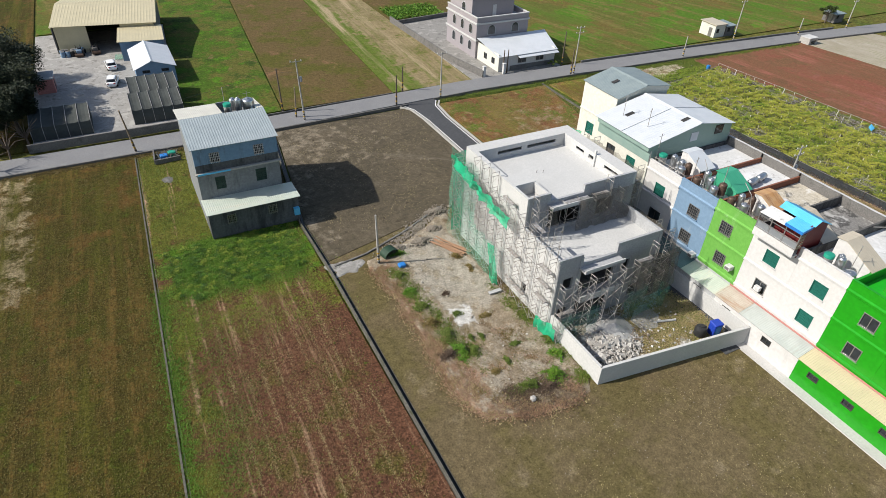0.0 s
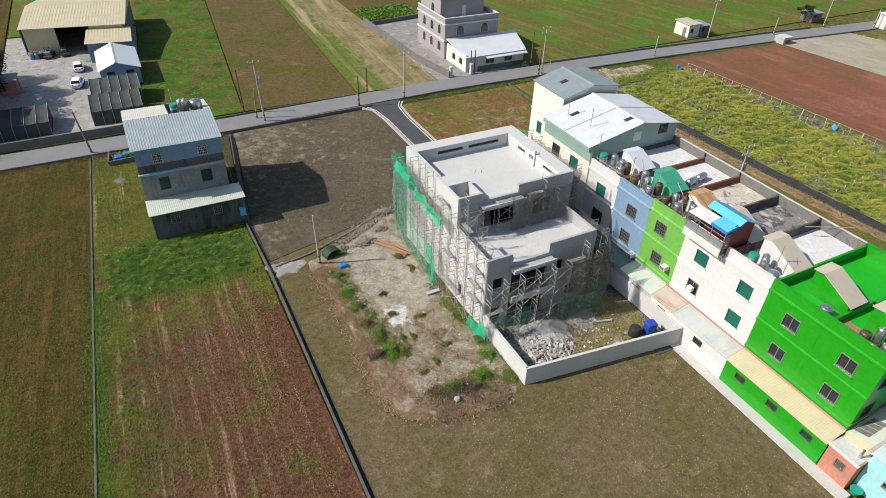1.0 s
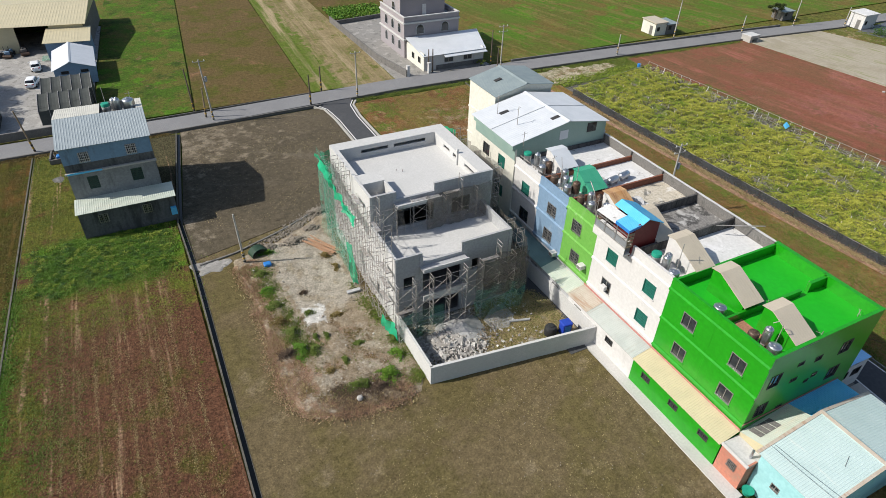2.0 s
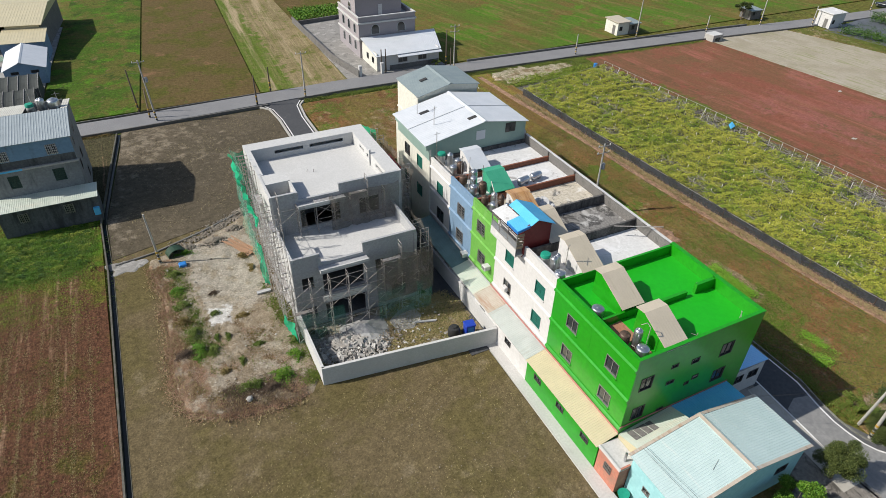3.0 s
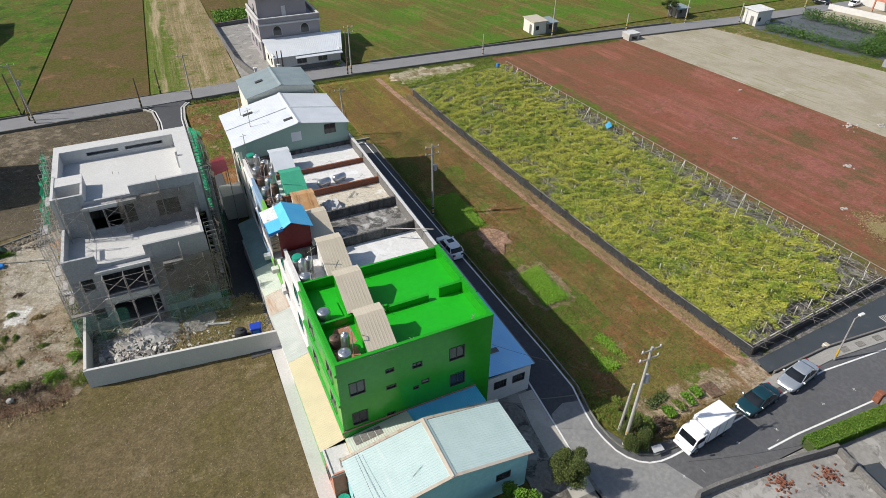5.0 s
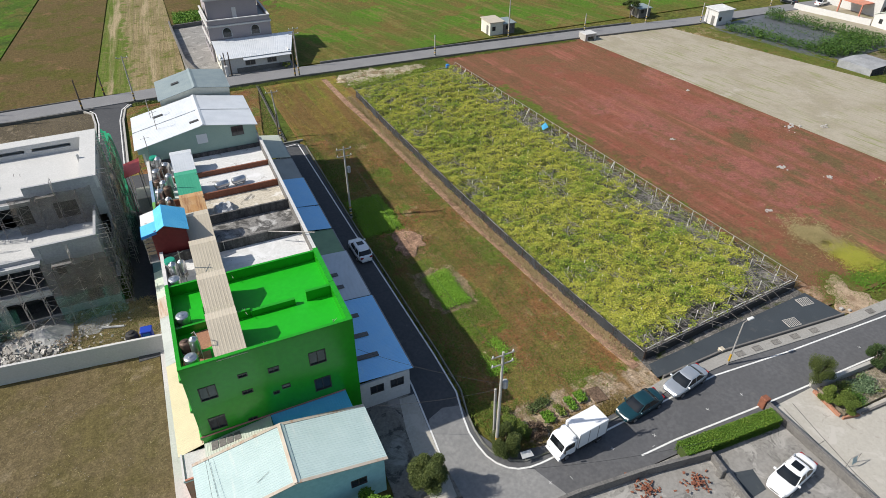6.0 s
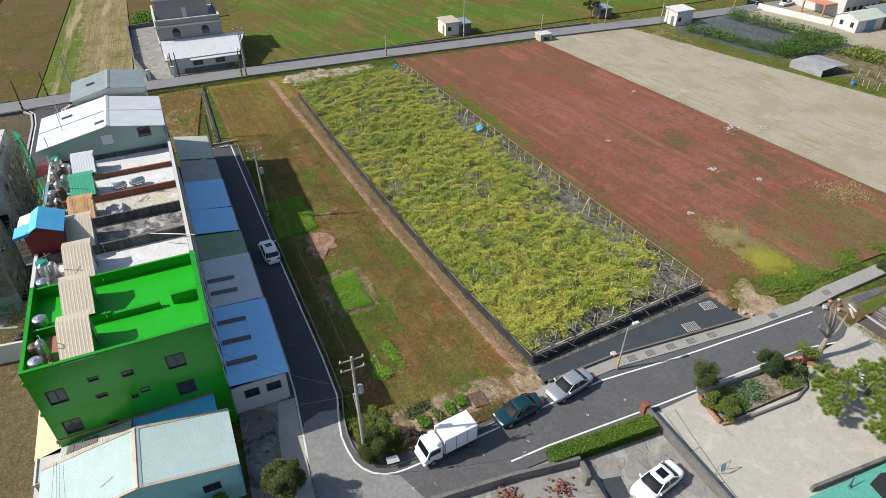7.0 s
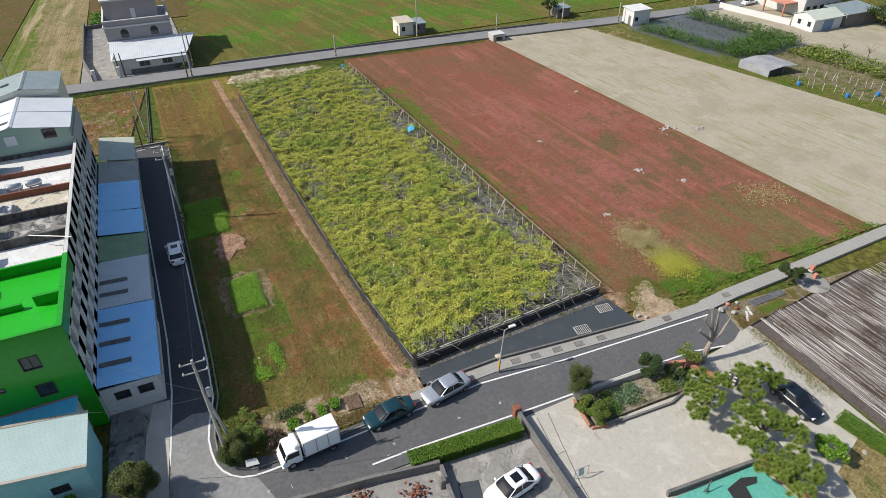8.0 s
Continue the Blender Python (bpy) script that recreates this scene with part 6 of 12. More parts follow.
part("link_flashing", Shape().box(-0.1, 11.0, -0.06, -0.015, 4.0, 4.12), M["pinkish"], s2, "faded red flashing strip")
s3 = thing("link_shed", 2.5, -1.2, 0, "low cream roofed link shed with translucent sheets", "shed")
lz = lambda x, y: 3.3 + 0.13 * x - 0.32 * y
part("link_roof", Shape().ribbed((0.0, -2.2, lz(0, -2.2)), (5.0, -2.2, lz(5, -2.2)), (5.0, -0.02, lz(5, 0)), (0.0, -0.02, lz(0, 0)), 0.3, 0.05), M["metal_annex"], s3)
for i in range(4):
    x0, x1 = 0.5 + i * 0.55, 0.98 + i * 0.55
    part("translucent_sheet", Shape().slab([(x0, -1.3, lz(x0, -1.3) + 0.04), (x1, -1.3, lz(x1, -1.3) + 0.04), (x1, -0.3, lz(x1, -0.3) + 0.04), (x0, -0.3, lz(x0, -0.3) + 0.04)], 0.02), M["concrete_dark"], s3, "dark weathered translucent sheet")
part("link_wall", Shape().box(4.9, 5.0, -2.2, -0.05, 0, 3.6), M["white_wall"], s3)
part("link_wall", Shape().add([(0.0, -2.2, 0.0), (0.0, -0.03, 0.0), (0.0, -0.03, lz(0, 0) - 0.06), (0.0, -2.2, lz(0, -2.2) - 0.06), (0.1, -2.2, 0.0), (0.1, -0.03, 0.0), (0.1, -0.03, lz(0, 0) - 0.06), (0.1, -2.2, lz(0, -2.2) - 0.06)], [(0, 1, 2, 3), (7, 6, 5, 4), (0, 4, 5, 1), (1, 5, 6, 2), (2, 6, 7, 3), (3, 7, 4, 0)]), M["metal_cream"], s3)
s4 = thing("brick_hut", -0.9, -1.3, 0, "small red brick hut with a white rimmed flat roof", "hut")
w = part("brick_wall", pierced(Shape(), "x", -1.75, 0.15, -2.4, -0.1, 0, 2.75, [(-1.7, -0.95, 1.5, 2.2)]), M["salmon"], s4)
window(w, "x", -1.75, -1, -1.7, -0.95, 1.5, 2.2, "grille")
part("side_wall", Shape().box(-1.6, -0.77, -2.4, -2.25, 0, 2.75), M["salmon"], s4)
part("flat_roof", Shape().box(-1.8, -0.02, -2.44, -0.02, 2.75, 2.9), M["concrete_pale"], s4)
part("roof_rim", Shape().box(-1.82, -1.68, -2.46, -0.02, 2.9, 3.02), M["white_wall"], s4)
part("roof_rim", Shape().box(-1.68, -0.8, -2.46, -2.32, 2.9, 3.02), M["salmon"], s4)
part("chimney_pipe", Shape().beam((-0.9, -1.9, 2.9), (-0.9, -1.9, 3.8), 0.1, n=10), M["steel"], s4)
solo("roof_rod", Shape().beam((3.0, -6.0, 4.79), (3.9, -5.6, 4.97), 0.012, n=6), M["concrete_dark"], "thin dark rod lying over the shed roof", "rod")
bin_ = thing("green_basin", -1.3, -3.0, 0.16, "green plastic basin beside the brick hut", "basin")
part("basin_body", Shape().lathe(0, 0, [(0.3, 0), (0.42, 0.4), (0.46, 0.4), (0.46, 0.45), (0.3, 0.43), (0.05, 0.42)], 14), M["green_plastic"], bin_, local=True)

# roof top things: water tanks, pipes, masts, huts
def water_tank(x, y, z, r=0.5, h=1.1, mat_key="steel", legs=0.35):
    t = thing("water_tank", x, y, z, "stainless steel water tank on a frame stand" if mat_key == "steel" else ("rusty steel water tank on a frame stand" if mat_key == "rust" else "stainless water tank with a green plastic lid"), "water tank", "roof water tanks")
    part("tank_body", Shape().lathe(0, 0, [(r * 0.82, legs), (r, legs + 0.08), (r * 1.015, legs + h * 0.3), (r, legs + h * 0.33), (r * 1.015, legs + h * 0.66), (r, legs + h * 0.7), (r, legs + h * 0.9), (r * 0.94, legs + h * 0.96), (r * 0.75, legs + h * 1.02), (r * 0.34, legs + h * 1.06)], 16), M["steel"] if mat_key == "green_plastic" else M[mat_key], t, local=True, smooth=True)
    part("lid", Shape().lathe(0, 0, [(r * 0.34, legs + h * 1.055), (r * 0.36, legs + h * 1.1), (r * 0.2, legs + h * 1.13)] if mat_key != "green_plastic" else [(r * 1.04, legs + h * 0.9), (r * 1.06, legs + h * 1.12), (r * 0.95, legs + h * 1.2), (r * 0.4, legs + h * 1.22)], 14), M["green_plastic"] if mat_key == "green_plastic" else M[mat_key], t, local=True, smooth=True)
    for i in range(4):
        a = math.pi / 4 + i * math.pi / 2
        part("leg", Shape().beam((r * 0.85 * math.cos(a), r * 0.85 * math.sin(a), 0), (r * 0.85 * math.cos(a), r * 0.85 * math.sin(a), legs + 0.06), 0.035), M["tube"], t, local=True)
    part("stand_ring", Shape().lathe(0, 0, [(r * 0.9, legs - 0.06), (r * 0.95, legs - 0.06), (r * 0.95, legs), (r * 0.9, legs)], 12), M["tube"], t, local=True)
    part("pipe", Shape().beam((r * 0.9, 0, 0), (r * 1.02, 0, legs + h * 0.7), 0.03, n=6), M["tube"], t, local=True)
    return t


TANKS = [(0.85, 5.7, 0.5, 0.75, "steel"), (0.95, 0.85, 0.48, 0.8, "steel"), (0.75, 2.5, 0.4, 0.9, "rust"), (1.35, 1.9, 0.32, 1.4, "steel"),
         (0.75, 10.5, 0.48, 0.75, "steel"), (0.85, 11.6, 0.33, 1.4, "steel"), (0.7, 12.6, 0.42, 1.0, "green_plastic"),
         (0.7, 19.7, 0.38, 0.6, "rust"), (1.0, 21.6, 0.42, 0.9, "steel"), (1.5, 22.5, 0.32, 1.3, "steel"), (0.8, 23.0, 0.36, 0.9, "rust"),
         (0.8, 25.2, 0.42, 0.9, "steel"), (1.3, 26.2, 0.36, 1.2, "steel"), (0.8, 27.4, 0.4, 0.8, "rust"), (0.8, 29.6, 0.42, 0.9, "steel"), (1.2, 31.2, 0.34, 1.4, "steel"), (0.8, 32.4, 0.42, 0.9, "green_plastic"), (1.7, 20.4, 0.38, 1.2, "steel"), (1.7, 21.5, 0.3, 1.5, "rust"), (1.6, 24.9, 0.4, 1.2, "rust"), (1.9, 27.2, 0.36, 1.3, "steel"), (1.5, 29.4, 0.36, 1.2, "rust"), (1.8, 30.5, 0.4, 1.0, "steel"), (1.5, 12.0, 0.3, 1.2, "steel")]
for x, y, r, h, key in TANKS:
    water_tank(x, y, ROOF + (0.12 if y < 2.2 else 0.0), r, h, key)


def mast(x, y, z, h, arms=2, label="thin galvanised aerial mast", turn=0.0):
    m = thing("aerial_mast", x, y, z, label, "aerial", "roof masts", turn)
    part("pole", Shape().beam((0, 0, 0), (0, 0, h), 0.035, n=6), M["tube"], m, local=True)
    for i in range(arms):
        z = h - 0.25 - 0.4 * i
        part("arm", Shape().beam((-0.45 + 0.1 * i, 0, z), (0.45 - 0.1 * i, 0, z), 0.02), M["tube"], m, local=True)


for x, y, h, a in ((1.6, 11.0, 3.2, 1), (0.4, 20.2, 2.6, 1), (1.6, 25.0, 3.4, 0), (0.5, 33.0, 3.6, 1), (1.0, 28.2, 3.0, 1), (5.2, 4.8, 0.8, 1), (5.0, 9.7, 0.8, 1), (5.1, 14.2, 1.0, 0), (6.0, 0.6, 0.8, 1), (11.0, 1.0, 0.7, 1), (10.4, 5.1, 0.7, 1)):
    mast(x, y, ROOF, h, a, turn=20 * x)
for x, y in ((1.4, 40.0), (1.8, 36.4)):
    mast(x, y, 12.5, 2.4, 1, turn=30)


def bent_pipe(pts, r, label):
    p = solo("roof_pipe", Shape(), M["tube"], label, "pipe", "roof pipes")
    s = Shape()
    for a, b in zip(pts, pts[1:]):
        s.beam(a, b, r, n=6)
    p.data = mesh_of("roof_pipe", s, M["tube"])


bent_pipe([(1.7, 1.3, ROOF), (1.7, 1.3, 12.5), (1.6, 1.6, 12.75), (1.4, 1.9, 12.4)], 0.03, "white bent water pipe above the tanks")
bent_pipe([(0.9, 20.6, ROOF), (0.7, 21.2, 12.6), (1.0, 22.4, 13.2)], 0.04, "white bent water pipe above the tanks")
bent_pipe([(9.0, 13.9, 11.2), (12.6, 11.6, 11.5)], 0.05, "white pipe lying across the parapets")
bent_pipe([(1.0, 26.6, ROOF), (1.2, 27.0, 12.4), (1.8, 28.0, 12.8)], 0.035, "thin bent pipe above the roof")
bent_pipe([(0.3, 28.8, 10.9), (0.3, 33.0, 10.9)], 0.04, "long pipe along the roof edge")

hut = thing("roof_hut", 1.3, 16.2, ROOF, "dark red roof hut with a sky blue gabled roof", "hut")
HY0, HY1 = 14.65, 17.85
for x0, x1, y0, y1 in ((-0.2, 2.5, HY0, HY0 + 0.1), (0.45, 2.5, HY1 - 0.1, HY1), (2.4, 2.5, HY0 + 0.1, HY1 - 0.1), (0.45, 0.55, HY0 + 0.1, HY1 - 0.1)):
    part("hut_wall", Shape().box(x0, x1, y0, y1, ROOF, 12.9), M["red_wall"], hut)
part("hut_roof", Shape().ribbed((0.25, 14.45, 13.3), (0.25, 18.05, 13.3), (0.95, 18.05, 13.72), (0.95, 14.45, 13.72), 0.2, 0.05), M["metal_sky"], hut)
part("hut_roof", Shape().ribbed((2.75, 14.45, 12.9), (2.75, 18.05, 12.9), (0.95, 18.05, 13.72), (0.95, 14.45, 13.72), 0.2, 0.05), M["metal_sky"], hut)
part("gable", Shape().add([(-0.2, HY0, 12.9), (2.5, HY0, 12.9), (0.95, HY0, 13.62), (-0.2, HY0, 13.1), (-0.2, HY0 + 0.1, 12.9), (2.5, HY0 + 0.1, 12.9), (0.95, HY0 + 0.1, 13.62), (-0.2, HY0 + 0.1, 13.1)], [(0, 1, 2, 3), (7, 6, 5, 4), (0, 4, 5, 1), (1, 5, 6, 2), (2, 6, 7, 3), (3, 7, 4, 0)]), M["red_wall"], hut)
veranda = thing("roof_veranda", -0.3, 16.8, ROOF, "glazed metal framed roof veranda with a blue sheet roof", "veranda")
part("veranda_roof", Shape().ribbed((-0.95, 14.6, 13.0), (-0.95, 16.3, 13.0), (0.42, 16.3, 13.28), (0.42, 14.6, 13.28), 0.2, 0.04), M["metal_sky"], veranda)
part("veranda_roof", Shape().ribbed((-0.95, 16.35, 12.72), (-0.95, 18.85, 12.6), (0.42, 18.85, 12.9), (0.42, 16.35, 13.0), 0.2, 0.04), M["roof_white"], veranda, "pale weathered sheet with rust")
part("fascia", Shape().box(-0.98, -0.95, 14.56, 16.3, 12.72, 13.0), M["tyre_blue"], veranda, "deep blue fascia board")
part("fascia", Shape().slab([(-0.95, 14.56, 12.98), (0.25, 14.56, 13.25), (0.25, 14.59, 13.25), (-0.95, 14.59, 12.98)], 0.24), M["tyre_blue"], veranda, "deep blue fascia board")
for y in (14.68, 16.1, 17.5, 18.8):
    part("post", Shape().box(-0.9, -0.83, y - 0.04, y + 0.04, 10.4, 12.9 if y < 16.2 else 12.62), M["alu"], veranda)
for z in (11.1, 11.75, 12.3):
    part("rail", Shape().box(-0.91, -0.84, 14.64, 18.84, z, z + 0.06), M["alu"], veranda)
for a, b in ((14.72, 16.06), (16.14, 17.46), (17.54, 18.76)):
    part("pane", Shape().box(-0.87, -0.85, a, b, 11.16, 11.75), M["car_silver"], veranda)
part("veranda_floor", Shape().box(-0.93, -0.16, 14.64, 18.84, 10.25, 10.4), M["concrete_pale"], veranda)
part("apron_wall", Shape().box(-0.93, -0.83, 14.64, 18.84, 10.4, 11.05), M["white_wall"], veranda)
for z in (11.1, 11.5, 11.9, 12.3):
    part("board", Shape().box(-0.84, -0.2, 14.62, 14.66, z, z + 0.28), M["wood"], veranda)

def tarp_pile(x, y, z, w, d, key, label):
    rng = random.Random(x * 7 + y)
    s = Shape()
    n = 8
    s.v = [(x + w * i / n, y + d * j / n, z + (0.0 if i in (0, n) or j in (0, n) else 0.25 + 0.35 * rng.random())) for j in range(n + 1) for i in range(n + 1)]
    s.f = [(j * (n + 1) + i, j * (n + 1) + i + 1, (j + 1) * (n + 1) + i + 1, (j + 1) * (n + 1) + i) for j in range(n) for i in range(n)]
    solo("tarpaulin", s, M[key], label, "tarpaulin")


tarp_pile(5.2, 19.5, ROOF, 1.8, 2.6, "concrete_grey", "crumpled grey blue tarpaulin heap on the stained roof")


def lying_tank(x, y, z, length, r):
    """A steel tank on its side with domed ends, on two saddles."""
    t = thing("lying_tank", x, y, z, "stainless steel tank lying on its side on the roof", "water tank", "lying tanks", 12)
    n = 14
    prof = [(-length / 2 - 0.12, 0.3 * r), (-length / 2, 0.85 * r), (-length / 2 + 0.08, r), (length / 2 - 0.08, r), (length / 2, 0.85 * r), (length / 2 + 0.12, 0.3 * r)]
    v = [(q, rr * math.cos(6.2832 * i / n), r + 0.15 + rr * math.sin(6.2832 * i / n)) for q, rr in prof for i in range(n)]
    f = [(a * n + i, a * n + (i + 1) % n, (a + 1) * n + (i + 1) % n, (a + 1) * n + i) for a in range(5) for i in range(n)] + [tuple(range(n)), tuple(range(5 * n, 6 * n))]
    part("tank_body", Shape().add(v, f), M["steel"], t, local=True, smooth=True)
    for q in (-length / 3, length / 3):
        part("saddle", Shape().box(q - 0.08, q + 0.08, -0.7 * r, 0.7 * r, 0, 0.3), M["tube"], t, local=True)


lying_tank(6.6, 25.2, ROOF, 1.3, 0.35)
lying_tank(8.3, 25.5, ROOF, 1.3, 0.35)
for y, key in ((20.0, "white_wall"), (24.4, "white_wall")):
    ac = thing("air_conditioner", -0.35, y, 5.0 if y < 22 else 3.6, "white window air conditioner on a bracket", "air conditioner", "air conditioners")
    part("case", Shape().block(-0.35, 0.34, -0.32, 0.32, 0, 0.45, 0.03), M[key], ac, local=True)
    part("fan_grille", Shape().box(-0.37, -0.351, -0.24, 0.24, 0.06, 0.38), M["alu"], ac, local=True)
s = thing("wall_box", -0.2, 16.6, 4.9, "white window air conditioner set in the window", "air conditioner", "air conditioners")
part("case", Shape().block(-0.3, 0.1, -0.3, 0.3, 0, 0.45, 0.03), M["white_wall"], s, local=True)
red = thing("alley_annex", -2.1, 40.4, 0, "narrow cream annex with a red sheet roof in the alley", "annex")
part("annex_wall", Shape().box(-2.6, -0.2, 38.9, 41.8, 0, 3.4), M["cream_wall"], red)
part("annex_roof", Shape().ribbed((-3.1, 38.5, 6.65), (-3.1, 42.2, 6.65), (-1.3, 42.2, 7.1), (-1.3, 38.5, 7.1), 0.3, 0.05), M["metal_red"], red)
for x, y in ((-3.0, 38.6), (-3.0, 42.1), (-1.4, 38.6), (-1.4, 42.1)):
    part("post", Shape().beam((x, y, 0.1), (x, y, 6.66 if x < -2 else 7.05), 0.05, n=6), M["tube"], red)

# ---- unfinished concrete shell with scaffold ----
shell = thing("concrete_shell", -11.5, 33, 0, "unfinished grey rendered three storey concrete house shell", "building")
X0, X1, XL, YF, YM, YB = -18.0, -4.7, -5.7, 24.6, 30.45, 42.2
A, Bz = 7.1, 10.2
RA, RB = 8.35, 11.6
holes = [(28.9, 29.6, 1.2, 2.4)]
s = pierced(Shape(), "x", X0, 0.25, YF, YM, 0, RA, [h for h in holes if h[1] < YM])
part("west_wall", s, M["concrete_pale"], shell)
part("west_wall", pierced(Shape(), "x", X0, 0.25, YM, YB, 0, RB, [h for h in holes if h[0] > YM]), M["concrete_pale"], shell)
s = pierced(Shape(), "x", XL, -0.25, YF, YM, 0, RA, [(26.5, 28.0, 1.0, 2.5), (26.5, 28.0, 4.6, 6.0)])
pierced(s, "x", X1, -0.25, YM, YB, 0, Bz, [(33.0, 34.4, 1.0, 2.5), (33.0, 34.4, 4.6, 6.0), (37.0, 38.4, 4.6, 6.0), (33.0, 34.4, 8.0, 9.3)])
part("east_wall", s, M["shell_grey"], shell)
part("east_parapet", pierced(Shape(), "x", X1, -0.25, YM, YB, Bz, RB, [(31.2, 33.4, 10.9, 11.25), (36.4, 37.6, 10.9, 11.25), (38.2, 39.2, 10.9, 11.25)]).box(-6.25, -4.95, YM + 0.25, YB - 0.25, RB - 0.18, RB - 0.004), M["concrete_pale"], shell)
part("inner_parapet", pierced(Shape(), "x", -6.25, 0.18, YM + 0.25, 40.62, Bz, RB - 0.18, [(31.4, 33.6, 10.75, 11.1), (35.4, 36.2, 10.7, 11.15), (37.0, 38.4, 10.75, 11.1)]), M["concrete_pale"], shell)
part("roof_post", Shape().block(-6.42, -6.2, 35.0, 35.25, Bz, RB + 0.45, 0.02), M["concrete_pale"], shell)
part("north_ledge", Shape().box(X0 + 0.25, -6.25, 40.62, YB - 0.25, RB - 0.18, RB - 0.004), M["concrete_pale"], shell)
part("inner_parapet", pierced(Shape(), "y", 40.62, 0.18, X0 + 0.25, -6.25, Bz, RB - 0.18, [(-15.0, -11.9, 10.72, 11.1), (-11.2, -7.4, 10.72, 11.1)]), M["concrete_pale"], shell)
part("west_ledge", Shape().box(X0 + 0.25, X0 + 0.55, 35.0, 40.62, Bz, RB - 0.004), M["concrete_pale"], shell)
part("north_wall", pierced(Shape(), "y", YB, -0.25, X0 + 0.25, X1 - 0.25, 0, RB, [(-15.2, -11.8, 10.95, 11.3), (-11.2, -7.2, 10.95, 11.3)]), M["concrete_pale"], shell)
# front of the lower block: recessed bay between two piers
fr = [(-17.2, -16.1, 1.0, 2.4), (-17.2, -16.1, 4.6, 6.0), (-15.3, -11.2, 0.2, 2.7), (-15.3, -11.2, 3.7, 6.3), (-15.3, -11.2, 7.3, RA), (-10.0, -9.2, 4.7, 6.0), (-8.4, -6.9, 0.9, 2.3)]
part("front_wall", pierced(Shape(), "y", YF, 0.25, X0 + 0.25, XL - 0.25, 0, RA, fr), M["shell_grey"], shell)
fr = [(-15.3, -11.3, 7.5, 9.9), (-15.3, -11.3, 10.75, RB), (-9.3, -7.2, 7.5, 9.4)]
part("upper_front_wall", pierced(Shape(), "y", YM, 0.25, X0 + 0.25, X1 - 0.25, A, RB, fr), M["shell_grey"], shell)
part("lower_roof", Shape().box(X0 + 0.25, XL - 0.25, YF + 0.25, YM, A - 0.2, A), M["concrete_pale"], shell)
part("upper_roof", Shape().box(X0 + 0.25, X1 - 0.25, YM + 0.25, YB - 0.25, Bz - 0.2, Bz), M["concrete_pale"], shell)
# slabs and inner wall coloured dark in place of the unlit rooms' shade
for z in (0.0, 3.45):
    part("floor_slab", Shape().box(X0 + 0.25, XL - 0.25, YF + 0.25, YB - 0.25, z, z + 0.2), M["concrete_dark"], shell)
part("inner_wall", Shape().box(X0 + 0.25, XL - 0.25, 27.6, 27.8, 0.2, A - 0.2).box(X0 + 0.25, X1 - 0.25, 33.5, 33.7, A, Bz - 0.2), M["mould_shade_wall"], shell)
for z, y in ((3.3, YF), (6.75, YF), (10.2, YM)):
    part("balcony_slab", Shape().box(-15.6, -10.9, y - 1.0, y - 0.004, z, z + 0.18), M["shell_grey"], shell)
    part("balcony_front", Shape().box(-15.6, -10.9, y - 1.0, y - 0.88, z + 0.18, z + 0.75 if z < 6 else z + 0.42), M["concrete_pale"], shell)
for x in (-17.98, -15.6, -10.98, -6.0):
    part("pier", Shape().box(x, x + 0.35, YF - 0.06, YF - 0.003, 0, RA - 0.3), M["shell_grey"], shell)
part("stair_well", Shape().box(X0 + 0.25, -15.3, 33.1, 35.0, Bz, RB - 0.06).box(-15.5, -15.3, YM + 0.25, 33.1, Bz, RB - 0.12), M["concrete_pale"], shell)
part("roof_upstand", Shape().box(-15.0, -11.6, YM + 0.26, YM + 0.5, Bz, Bz + 0.4), M["concrete_pale"], shell)
for x, y in ((-12.8, 36.4), (-12.2, 36.1)):
    part("roof_rebar", Shape().beam((x, y, Bz), (x + 0.06, y, Bz + 0.3), 0.02), M["rust"], shell)

# scaffold frames: one frame mesh, many places
def frame_mesh(wide):
    s = Shape()
    for x in (0, wide):
        s.beam((x, 0, 0), (x, 0, 1.7), 0.026, n=5)
    s.beam((0, 0, 1.68), (wide, 0, 1.68), 0.026, n=5)
    s.beam((0, 0, 1.25), (wide, 0, 1.25), 0.026, n=5)
    s.beam((0.2, 0, 0.0), (0.2, 0, 1.25), 0.018, n=5)
    s.beam((0, 0, 0.5), (wide, 0, 1.25), 0.016, n=4)
    return mesh_of("scaffold_frame", s, M["tube"])


def brace_mesh(bay):
    s = Shape().beam((0, 0, 0.3), (bay, 0, 1.5), 0.022).beam((0, 0, 1.5), (bay, 0, 0.3), 0.022).beam((0, 0, 1.66), (bay, 0, 1.66), 0.018)
    return mesh_of("brace", s, M["tube"])


FRAME, BRACE = frame_mesh(0.85), brace_mesh(1.75)
board = mesh_of("board", Shape().box(0, 1.72, -0.2, 0.2, 0, 0.05), M["tube"])


